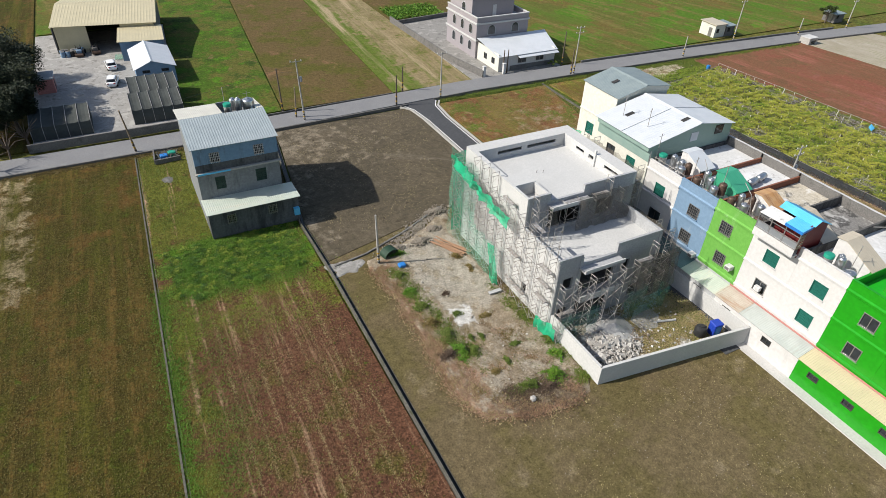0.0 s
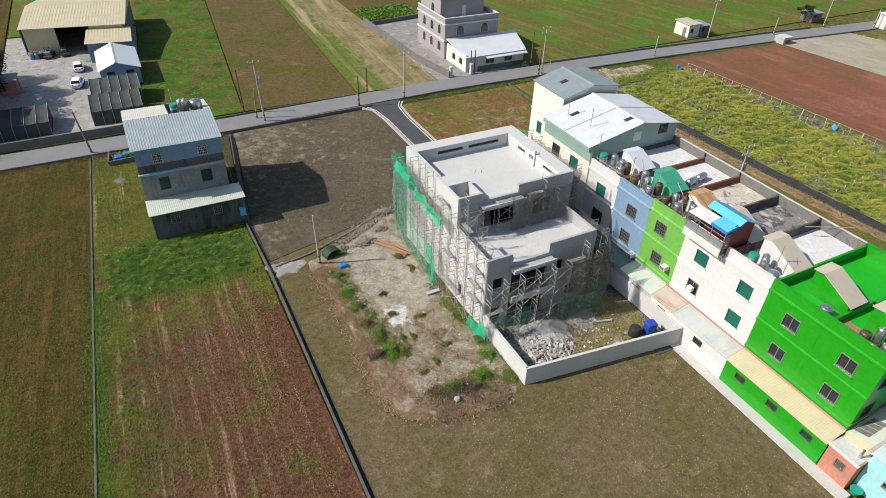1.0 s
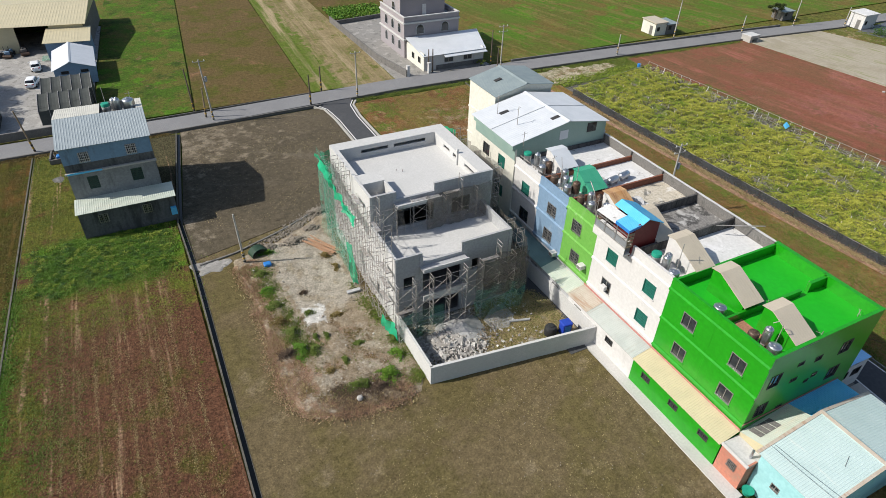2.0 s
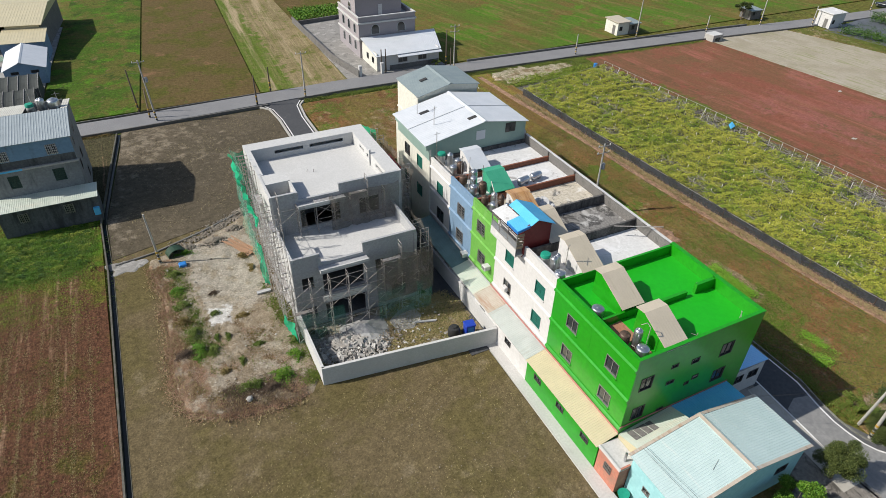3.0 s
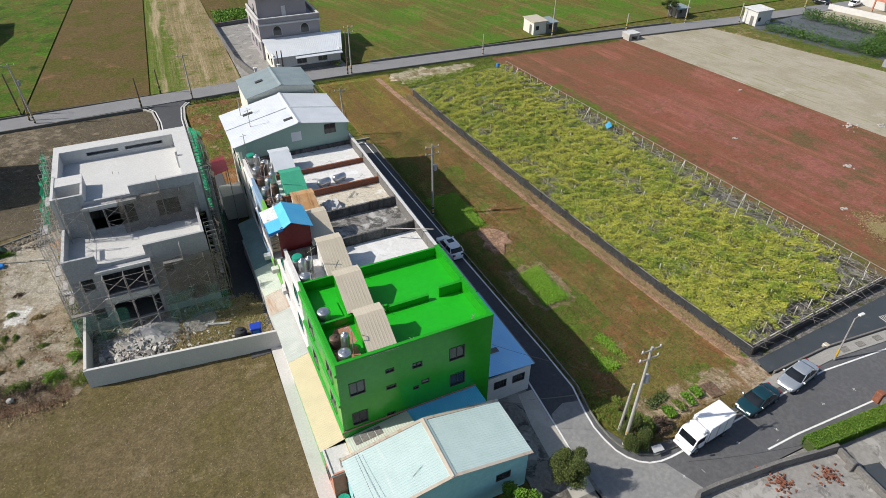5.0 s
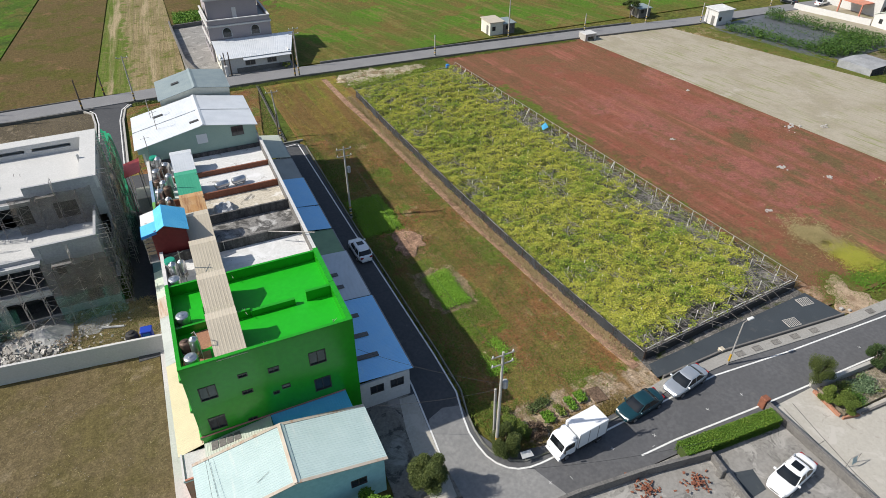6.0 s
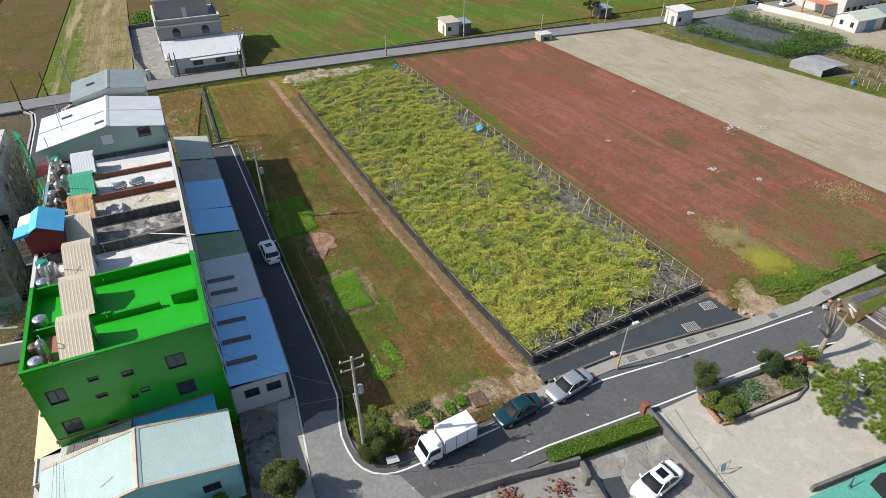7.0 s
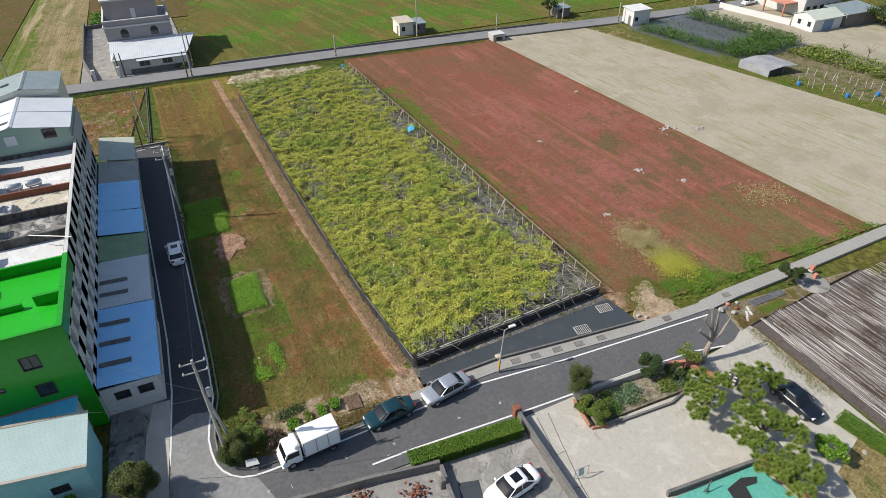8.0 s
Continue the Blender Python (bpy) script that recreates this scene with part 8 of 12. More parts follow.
part("dark_base", Shape().box(16.6, 26.7, 85.86, 85.99, 0, 0.9), M["concrete_dark"], an)
s = Shape()
strip(s, [(10.0, 84.7), (8.2, 95.0), (7.7, 122.0)], 0.3, 0, 1.3)
structure("driveway_wall", s, M["concrete_dark"], "weathered grey boundary wall of the forecourt", "wall")
for x in (10.3, 14.6):
    gp = thing("gate_post", x, 84.9, 0, "white gate post at the forecourt", "gate post", "gate posts")
    part("post", Shape().block(-0.25, 0.25, -0.25, 0.25, 0, 1.9, 0.04), M["white_wall"], gp, local=True)
    part("cap", Shape().block(-0.32, 0.32, -0.32, 0.32, 1.9, 2.05, 0.04), M["concrete_pale"], gp, local=True)
s = Shape()
strip(s, [(8.2, 119.6), (22.0, 121.6)], 0.3, 0, 0.9)
structure("garden_wall", s, M["concrete_dark"], "low dark garden wall", "wall")

# ---- small huts by the road ----
def small_hut(name, x0, x1, y0, y1, h, wall, roof, label, door_face="y", z=0.0):
    t = thing(name, (x0 + x1) / 2, (y0 + y1) / 2, z, label, "hut", "road huts")
    wn2 = [(x0 + 0.5, x0 + 1.3, 1.0, 1.9)]
    part("front_wall", pierced(Shape(), "y", y0, 0.15, x0, x1, 0, h, wn2), M[wall], t)
    part("side_wall", Shape().box(x0, x0 + 0.15, y0 + 0.15, y1, 0, h), M[wall], t)
    part("side_wall", Shape().box(x1 - 0.15, x1, y0 + 0.15, y1, 0, h), M[wall], t)
    part("back_wall", Shape().box(x0 + 0.15, x1 - 0.15, y1 - 0.15, y1, 0, h), M[wall], t)
    window(t, "y", y0, -1, *wn2[0], "dark")
    part("roof", Shape().slab([(x0 - 0.25, y0 - 0.25, h + 0.15), (x1 + 0.25, y0 - 0.25, h + 0.15), (x1 + 0.25, y1 + 0.25, h + 0.3), (x0 - 0.25, y1 + 0.25, h + 0.3)], 0.15), M[roof], t)
    part("door", Shape().box(x0 - 0.03, x0 - 0.002, y0 + 0.8, y0 + 1.7, 0.05, 2.0), M["alu"], t)
    return t


small_hut("pump_hut", 70.6, 73.8, 86.0, 90.2, 2.7, "cream_wall", "metal_beige", "cream pump hut beside the road")
small_hut("pump_hut", 73.85, 76.6, 85.8, 89.4, 2.2, "concrete_dark", "metal_grey", "dark lean-to beside the pump hut")
small_hut("pump_hut", 121.0, 125.6, 71.0, 74.8, 3.2, "white_wall", "roof_white", "white pump hut with a flat roof")
small_hut("dark_shed", 109.0, 112.4, 83.4, 86.6, 2.0, "concrete_dark", "metal_grey", "dark grey shed beside the road")
cv = thing("culvert_box", 88.5, 75.6, 0, "grey concrete culvert box at the field corner", "culvert")
part("box_wall", pierced(Shape(), "y", 74.2, 0.25, 87.3, 90.1, 0, 1.35, [(88.0, 89.6, 0.0, 0.9)]).box(87.3, 87.55, 74.45, 76.6, 0, 1.35).box(89.85, 90.1, 74.45, 76.6, 0, 1.35), M["concrete"], cv)
part("box_top", Shape().box(87.25, 90.15, 74.15, 76.6, 1.35, 1.5), M["concrete_pale"], cv)

# ---- work yard with sheds ----
ws = thing("work_shed", -50, 128, 0, "large open fronted shed with a beige roof", "shed")
part("roof_sheet", Shape().ribbed((-58.5, 124.5, 5.0), (-40.6, 121.5, 5.0), (-39.2, 132.4, 6.5), (-57.0, 134.6, 6.5), 0.8, 0.05), M["metal_cream"], ws)
part("roof_sheet", Shape().ribbed((-55.6, 145.0, 5.0), (-38.0, 142.6, 5.0), (-39.2, 132.45, 6.5), (-57.0, 134.65, 6.5), 0.8, 0.05), M["metal_cream"], ws)
part("side_wall", strip(Shape(), [(-58.2, 124.8), (-55.6, 144.6)], 0.2, 0, 4.9), M["concrete_dark"], ws)
part("side_wall", strip(Shape(), [(-40.9, 122.0), (-38.4, 142.3)], 0.2, 0, 4.9), M["concrete_dark"], ws)
part("back_wall", strip(Shape(), [(-55.4, 144.5), (-38.6, 142.2)], 0.2, 0, 4.9), M["concrete_dark"], ws)
part("front_wall", strip(Shape(), [(-57.9, 124.9), (-52.6, 124.0)], 0.2, 0, 4.9), M["metal_cream"], ws)
part("front_panel", strip(Shape(), [(-46.9, 123.1), (-41.1, 122.1)], 0.2, 0, 4.9), M["metal_cream"], ws)
part("end_wall", Shape().add([(-58.4, 124.6, 4.8), (-56.9, 134.6, 6.4), (-55.6, 144.6, 4.8), (-58.2, 124.6, 4.8), (-56.7, 134.6, 6.4), (-55.4, 144.6, 4.8)], [(0, 1, 2), (5, 4, 3), (0, 3, 4, 1), (1, 4, 5, 2), (2, 5, 3, 0)]), M["metal_cream"], ws)
part("end_wall", Shape().add([(-40.9, 121.8, 4.8), (-39.5, 132.4, 6.4), (-38.3, 142.4, 4.8), (-40.7, 121.8, 4.8), (-39.3, 132.4, 6.4), (-38.1, 142.4, 4.8)], [(0, 1, 2), (5, 4, 3), (0, 3, 4, 1), (1, 4, 5, 2), (2, 5, 3, 0)]), M["metal_cream"], ws)
part("lower_roof", Shape().ribbed((-48.2, 116.4, 3.6), (-40.3, 115.3, 3.6), (-39.8, 121.9, 4.4), (-47.4, 123.0, 4.4), 0.8, 0.05), M["metal_cream"], ws)
part("lower_wall", strip(Shape(), [(-47.8, 116.8), (-40.6, 115.8)], 0.2, 0, 3.5), M["blue_wall"], ws)
part("lower_wall", strip(Shape(), [(-40.6, 116.0), (-40.2, 121.6)], 0.2, 0, 3.5), M["blue_wall"], ws)
rng = random.Random(3)
for i in range(10):
    x, y, key = -57.4 + 0.75 * (i % 5) + rng.uniform(-0.2, 0.2), 122.6 + 1.0 * (i // 5), ("blue_wall", "blue_wall", "black", "concrete_grey")[i % 4]
    d = thing("drum", x, y, 0.06, "stacked steel drum in front of the open shed", "drum", "drums")
    part("drum_body", Shape().lathe(0, 0, [(0.4, 0), (0.4, 0.4), (0.43, 0.45), (0.4, 0.5), (0.4, 0.95), (0.34, 1.0)], 12), M[key], d, local=True, smooth=True)
    part("drum_lid", Shape().lathe(0, 0, [(0.36, 1.0), (0.36, 1.03), (0.1, 1.04)], 12), M["alu"], d, local=True)


def farm_machine(x, y, turn, key, label):
    """A small tiller: body, bonnet, seat, wheels and a tine drum."""
    m = thing("farm_machine", x, y, 0.06, label, "machine", "farm machines", turn)
    part("body", Shape().block(-1.1, 0.5, -0.45, 0.45, 0.5, 1.2, 0.08), M[key], m, local=True)
    part("bonnet", Shape().block(0.5, 1.4, -0.38, 0.38, 0.55, 1.05, 0.1), M[key], m, local=True)
    part("seat", Shape().block(-0.6, -0.1, -0.25, 0.25, 1.2, 1.45, 0.06), M["black"], m, local=True)
    for sx in (-0.7, 0.9):
        for sy in (-0.6, 0.6):
            n = 14
            rr = 0.5 if sx < 0 else 0.36
            v = [(sx + rr * math.cos(6.2832 * i / n), sy + d, rr + rr * math.sin(6.2832 * i / n)) for d in (-0.12, 0.12) for i in range(n)]
            part("wheel", Shape().add(v, [tuple(range(n)), tuple(range(n, 2 * n))] + [(i, (i + 1) % n, n + (i + 1) % n, n + i) for i in range(n)]), M["rubber"], m, local=True)
    part("tine_drum", Shape().beam((-1.5, -0.7, 0.4), (-1.5, 0.7, 0.4), 0.3, n=8), M["rust"], m, local=True)
    for sy in (-0.4, 0.4):
        part("roll_bar", Shape().beam((-0.7, sy, 1.2), (-0.75, sy, 2.1), 0.05), M["black"], m, local=True)


farm_machine(-54.6, 123.0, 80, "blue_wall", "pale blue farm tiller at the open shed")
farm_machine(-52.2, 123.4, 100, "concrete_dark", "dark farm tiller at the open shed")
wh = thing("white_shed", -43.5, 112, 0, "white gabled shed in the work yard", "shed")
wn_ = [(-45.6, -44.4, 2.0, 2.5), (-42.6, -41.4, 2.0, 2.5)]
w = part("front_wall", pierced(Shape(), "y", 103.4, 0.15, -46.6, -40.4, 0, 2.8, wn_), M["blue_wall"], wh)
for q in wn_:
    window(w, "y", 103.4, -1, *q, "dark")
part("side_wall", Shape().box(-46.6, -46.45, 103.55, 114.0, 0, 2.8), M["blue_wall"], wh)
part("side_wall", Shape().box(-40.55, -40.4, 103.55, 114.0, 0, 2.8), M["blue_wall"], wh)
gable(wh, -46.6, -40.4, -43.9, 103.38, 114.0, 2.8, 2.8, 3.95, M["metal_white"], M["blue_wall"], 2.8, 0.3, 0.5)
solo("green_sheet", Shape().slab([(-49.2, 117.4, 0.3), (-47.2, 117.2, 0.3), (-47.0, 118.8, 0.7), (-49.0, 119.0, 0.7)], 0.05), M["pale_net"], "teal tarpaulin stretched beside the white shed", "tarpaulin")


def tunnel(x0, x1, y0, y1, zf, zr, label):
    """Shade cloth over hoops: an upright front, a low bowed roof and a back that drops to the ground."""
    t = thing("net_tunnel", (x0 + x1) / 2, (y0 + y1) / 2, 0, label, "tunnel", "net tunnels")
    prof = [(0.0, 0.0), (0.02, 0.55 * zf), (0.06, zf), (0.3, zf + 0.45 * (zr - zf)), (0.6, zf + 0.8 * (zr - zf)), (0.9, zr), (0.97, 0.6 * zr), (1.0, 0.0)]
    m, n = 15, len(prof)
    s = Shape()
    for j in range(m + 1):
        sag = 0.0 if j % 3 == 0 else 0.1
        s.v += [(x0 + (x1 - x0) * j / m, y0 + (y1 - y0) * q, max(0.0, z - sag)) for q, z in prof]
    s.f = [(j * n + i, j * n + i + 1, (j + 1) * n + i + 1, (j + 1) * n + i) for j in range(m) for i in range(n - 1)] + [tuple(range(n)), tuple(range(m * n, (m + 1) * n))[::-1]]
    part("cover", s, M["shade_net"], t)
    for j in range(0, m + 1, 3):
        x, g = x0 + (x1 - x0) * j / m, Shape()
        for q, z in prof:
            yy = y0 + (y1 - y0) * (0.5 + 1.012 * (q - 0.5))
            g.v += [(x - 0.03, yy, z + 0.02), (x + 0.03, yy, z + 0.02), (x + 0.03, yy, z + 0.08), (x - 0.03, yy, z + 0.08)]
        g.f = [(4 * i + a, 4 * i + (a + 1) % 4, 4 * i + 4 + (a + 1) % 4, 4 * i + 4 + a) for i in range(n - 1) for a in range(4)] + [(0, 1, 2, 3), (4 * n - 1, 4 * n - 2, 4 * n - 3, 4 * n - 4)]
        part("hoop", g, M["tube"], t)


tunnel(-48.8, -41.6, 87.6, 93.6, 2.2, 3.0, "dark shade cloth tunnel on hoops in the work yard")
tunnel(-48.4, -41.2, 93.8, 100.4, 2.5, 3.1, "dark shade cloth tunnel behind another in the work yard")
tunnel(-62.1, -54.4, 87.0, 93.2, 2.0, 2.7, "wide dark shade cloth tunnel near the yard wall")
s = Shape()
strip(s, [(-62.6, 83.7), (-50.0, 83.8), (-42.8, 84.0)], 0.25, 0, 1.25)
structure("yard_wall_north", s, M["concrete_dark"], "grey concrete wall between yard and road", "wall")
pk = thing("pink_cabin", -60.2, 107, 0.06, "faded pink metal cabin in the work yard", "cabin")
part("cabin_body", Shape().block(-1.3, 1.3, -1.8, 1.8, 0, 2.3, 0.08), M["pinkish"], pk, local=True)
part("cabin_roof", Shape().block(-1.45, 1.45, -1.95, 1.95, 2.3, 2.45, 0.05), M["concrete_grey"], pk, local=True)
part("cabin_door", Shape().box(1.302, 1.33, -0.5, 0.4, 0.1, 1.95), M["dark_frame"], pk, local=True)

# ---- white houses at the far right ----
s = Shape()
strip(s, [(149.4, 74.0), (153.5, 56.6)], 0.3, 0, 1.4)
structure("far_wall", s, M["white_wall"], "white boundary wall of the far houses", "wall")
fw = thing("far_house", 158, 54, 0, "white single storey house with a pale roof", "house")
wn_ = [(51.6, 52.4, 1.0, 2.0), (54.2, 55.0, 1.0, 2.0)]
w = part("wall", pierced(Shape(), "x", 153.6, 0.2, 50.8, 56.4, 0, 2.7, wn_).box(153.8, 162.2, 50.8, 51.0, 0, 2.7).box(153.8, 162.2, 56.2, 56.4, 0, 2.7), M["white_wall"], fw)
for q in wn_:
    window(w, "x", 153.6, -1, *q, "dark")
part("gable", Shape().add([(x, y, z) for x in (153.6, 153.8) for y, z in ((50.8, 2.7), (56.4, 2.7), (53.6, 3.75))], [(0, 1, 2), (5, 4, 3), (0, 3, 4, 1), (1, 4, 5, 2), (2, 5, 3, 0)]), M["white_wall"], fw)
part("roof_sheet", Shape().ribbed((153.4, 50.5, 2.68), (162.4, 50.5, 2.68), (162.4, 53.6, 3.85), (153.4, 53.6, 3.85), 0.5, 0.06), M["metal_annex"], fw)
part("roof_sheet", Shape().ribbed((153.4, 56.7, 2.68), (162.4, 56.7, 2.68), (162.4, 53.61, 3.85), (153.4, 53.61, 3.85), 0.5, 0.06), M["metal_annex"], fw)
# added panel: its blue grey puts shade on the white side wall
part("side_shade_panel", Shape().box(156.5, 159.5, 50.76, 50.796, 0.05, 2.3), M["blue_wall"], fw)
fb = thing("far_house", 168, 62, 0, "grey white two storey house far across the fields", "house")
wn_ = [(161.8 + 2.2 * i, 163.0 + 2.2 * i, z, z + 1.3) for i in range(5) for z in (1.0, 4.3, 7.6)]
w = part("wall", pierced(Shape(), "y", 60.0, 0.2, 161.0, 173.0, 0, 10.0, wn_).box(161.0, 161.2, 60.2, 74.0, 0, 10.0), M["concrete_pale"], fb)
for q in wn_:
    window(w, "y", 60.0, -1, *q, "dark")
part("roof", Shape().box(160.8, 173.2, 59.8, 74.0, 10.0, 10.3), M["concrete_pale"], fb)
part("porch", Shape().box(157.0, 160.95, 62.0, 68.0, 2.8, 3.0).box(157.0, 157.3, 62.0, 62.3, 0, 2.8).box(157.0, 157.3, 67.7, 68.0, 0, 2.8), M["salmon"], fb)
fd = thing("far_house", 166, 53, 0, "dark grey long shed beside the white house", "shed")
part("wall", Shape().box(162.6, 173.0, 50.2, 56.0, 0, 3.0), M["concrete_dark"], fd)
part("roof", Shape().slab([(162.45, 50.0, 3.0), (173.3, 50.0, 3.0), (173.3, 56.3, 3.5), (162.45, 56.3, 3.5)], 0.15), M["metal_grey"], fd)
nh = thing("net_house", 125.4, 37.0, 0, "low grey shade net house at the field edge", "net house")
NC = [(123.0, 41.4), (123.9, 35.1), (130.4, 34.6), (129.4, 40.6)]
NZ = (1.5, 1.3, 1.6, 1.8)
part("net_roof", Shape().slab([(*NC[0], NZ[0]), (*NC[1], NZ[1]), (127.1, 34.85, 1.75), (126.2, 41.0, 1.95)], 0.04).slab([(127.1, 34.85, 1.75), (*NC[2], NZ[2]), (*NC[3], NZ[3]), (126.2, 41.0, 1.95)], 0.04), M["pale_shade"], nh)
part("net_side", Shape().slab([(*NC[0], 1.48), (*NC[1], 1.28), (123.86, 35.1, 0.1), (122.96, 41.4, 0.1)], 0.03), M["pale_shade"], nh)
part("net_side", Shape().slab([(*NC[1], 1.28), (127.1, 34.85, 1.7), (127.1, 34.81, 0.1), (123.9, 35.06, 0.1)], 0.03), M["black_net"], nh)
for x, y in (*NC, (127.1, 34.85), (126.2, 41.0)):
    part("post", Shape().beam((x, y, 0), (x, y, 1.4), 0.05, n=6), M["tube"], nh)
for x, y, key in ((128.9, 22.6, "tyre_blue"), (125.9, 30.0, "tyre_blue"), (134.2, 20.8, "tyre_blue")):
    solo("blue_barrel", Shape().lathe(x, y, [(0.28, 0.0), (0.32, 0.35), (0.28, 0.75), (0.2, 0.8)], 12), M[key], "blue plastic barrel in the vegetable plot", "barrel", "barrels", smooth=True)

# ---- poles and wires ----
def utility_pole(x, y, h, arms=1, lean=(0.0, 0.0), gear=False, banded=True, label="grey concrete utility pole", key="concrete", turn=0.0):
    p = thing("utility_pole", x, y, 0, label, "pole", "utility poles", turn)
    top = (lean[0], lean[1], h)
    part("pole_shaft", Shape().beam((0, 0, 0), top, 0.145, 0.09, n=10), M[key], p, local=True, smooth=True)
    if banded:
        for i in range(4):
            a = 0.35 + 0.4 * i
            part("warning_band", Shape().beam((lean[0] * a / h, lean[1] * a / h, a), (lean[0] * (a + 0.2) / h, lean[1] * (a + 0.2) / h, a + 0.2), 0.153, 0.151, n=10), M["stripe"] if i % 2 else M["black"], p, local=True)
    for i in range(arms):
        z = h - 0.3 - 0.9 * i
        q = (lean[0] * z / h, lean[1] * z / h)
        arm = part("crossarm", Shape().beam((q[0] - 0.9, q[1], z), (q[0] + 0.9, q[1], z), 0.055), M["tube"], p, local=True)
        for dx in (-0.8, 0.0, 0.8):
            part("insulator", Shape().lathe(q[0] + dx, q[1], [(0.03, z + 0.05), (0.07, z + 0.1), (0.05, z + 0.2), (0.02, z + 0.26)], 8), M["lamp_glass"], arm, local=True)
    if gear:
        q = (lean[0] * 0.7, lean[1] * 0.7)
        part("transformer", Shape().lathe(q[0] + 0.35, q[1], [(0.18, h * 0.7 - 0.45), (0.22, h * 0.7 - 0.4), (0.22, h * 0.7 + 0.25), (0.12, h * 0.7 + 0.35)], 12), M["concrete_grey"], p, local=True, smooth=True)
    return p


utility_pole(-28.9, 41.0, 6.6, 0, (-0.25, -0.1), label="slender grey pole with a small lamp head at the plot edge")
utility_pole(-49.6, 78.4, 6.4, 0, (-0.7, 0.0), label="leaning timber pole beside the road", key="wood")
utility_pole(-27.5, 83.6, 7.2, 0, (-0.3, 0), label="dark timber pole beside the road", key="bark")
utility_pole(-25.3, 79.2, 9.8, 1, (-0.5, 0), True, label="concrete utility pole with gear beside the road")
utility_pole(-26.2, 80.8, 5.0, 0, (0.2, 0), label="short stub pole beside the road", key="wood")
utility_pole(-9.8, 79.2, 5.2, 0, label="thin pole at the road junction", key="bark")
utility_pole(-6.4, 84.3, 4.4, 0, label="thin pole behind the road", key="bark")
utility_pole(-1.7, 79.1, 8.0, 1, label="concrete utility pole at the road junction")
utility_pole(26.8, 79.6, 9.0, 2, label="concrete utility pole with crossarms beside the road")
utility_pole(27.6, 84.4, 6.6, 0, label="dark timber pole beside the annex", key="bark")
utility_pole(26.0, 79.4, 5.0, 0, label="short dark stub pole beside the road", key="bark")
utility_pole(14.6, 85.2, 4.4, 0, label="thin gate pole at the forecourt", key="bark", banded=False)
utility_pole(15.4, 85.1, 4.4, 0, label="thin gate pole at the forecourt", key="bark", banded=False)
utility_pole(54.3, 79.0, 4.3, 0, label="thin pole beside the road", key="concrete")
utility_pole(73.4, 82.9, 8.6, 1, label="concrete utility pole beside the pump hut")
utility_pole(107.6, 79.2, 6.6, 1, label="concrete utility pole beside the road")
utility_pole(91.0, 79.8, 4.0, 0, label="thin pole beside the road")
utility_pole(144.0, 76.5, 7.0, 1, label="concrete utility pole beside the far road")
utility_pole(119.6, 74.4, 4.5, 0, label="thin pole beside the white pump hut")
utility_pole(20.7, 29.5, 9.8, 2, (-0.1, 0.0), True, label="concrete utility pole with insulators in the grass strip")
utility_pole(17.9, 55.4, 7.6, 1, (-0.4, 0), label="leaning utility pole at the end of the lane")
utility_pole(17.0, 52.0, 5.4, 0, (0.1, 0), label="thin pole at the lane end", key="bark", banded=False)
utility_pole(20.75, -7.6, 11.3, 2, (-0.15, -0.1), True, label="concrete utility pole with a transformer at the corner")
utility_pole(21.3, -6.3, 6.8, 0, (-0.7, -0.75), banded=False, label="shorter concrete pole with a lamp at the corner")

lamp = thing("street_lamp", 44.5, -8.45, 0.16, "slender grey street lamp on the gutter", "street lamp", turn=0)
part("lamp_pole", Shape().beam((0, 0, 0), (0.55, 0.35, 4.7), 0.09, 0.06, n=8), M["tube"], lamp, local=True)
part("lamp_arm", Shape().beam((0.55, 0.35, 4.65), (1.15, 0.35, 4.9), 0.04, n=6), M["tube"], lamp, local=True)
part("lamp_head", Shape().block(0.95, 1.6, 0.2, 0.48, 4.86, 4.99, 0.03), M["lamp_glass"], lamp, local=True)
part("lamp_band", Shape().beam((0.045, 0.03, 0.4), (0.14, 0.09, 1.2), 0.1, n=8), M["stripe"], lamp, local=True)


def wire(a, b, sag, label="thin black overhead cable"):
    c = bpy.data.curves.new("cable", "CURVE")
    c.dimensions, c.bevel_depth, c.bevel_resolution = "3D", 0.011, 1
    sp = c.splines.new("POLY")
    n = 14
    sp.points.add(n)
    for i, p in enumerate(sp.points):
        t = i / n
        q = Vector(a).lerp(Vector(b), t)
        p.co = (q.x, q.y, q.z - 4 * sag * t * (1 - t), 1)
    c.materials.append(M["black"])
    tagged(new("cable", c), label, "cable", "overhead cables")


wire((-25.8, 79.2, 9.3), (-49.9, 78.4, 6.0), 0.5)
wire((-25.8, 79.2, 8.0), (-27.8, 83.6, 6.8), 0.2)
wire((20.6, -7.6, 8.0), (12.3, 0.0, 8.0), 0.4)
wire((20.6, -7.6, 7.4), (11.6, -2.4, 4.3), 0.4)
wire((20.6, -7.6, 10.6), (21.0, 29.9, 8.6), 0.9)
wire((21.0, 30.0, 8.6), (17.6, 55.4, 7.2), 0.6)
wire((19.4, -14.0, 7.0), (34.0, -16.5, 5.0), 0.5)
wire((0.2, -2.4, 4.6), (1.0, -16.0, 6.0), 0.3)
wire((0.0, -2.4, 4.5), (0.2, -16.0, 6.0), 0.3)

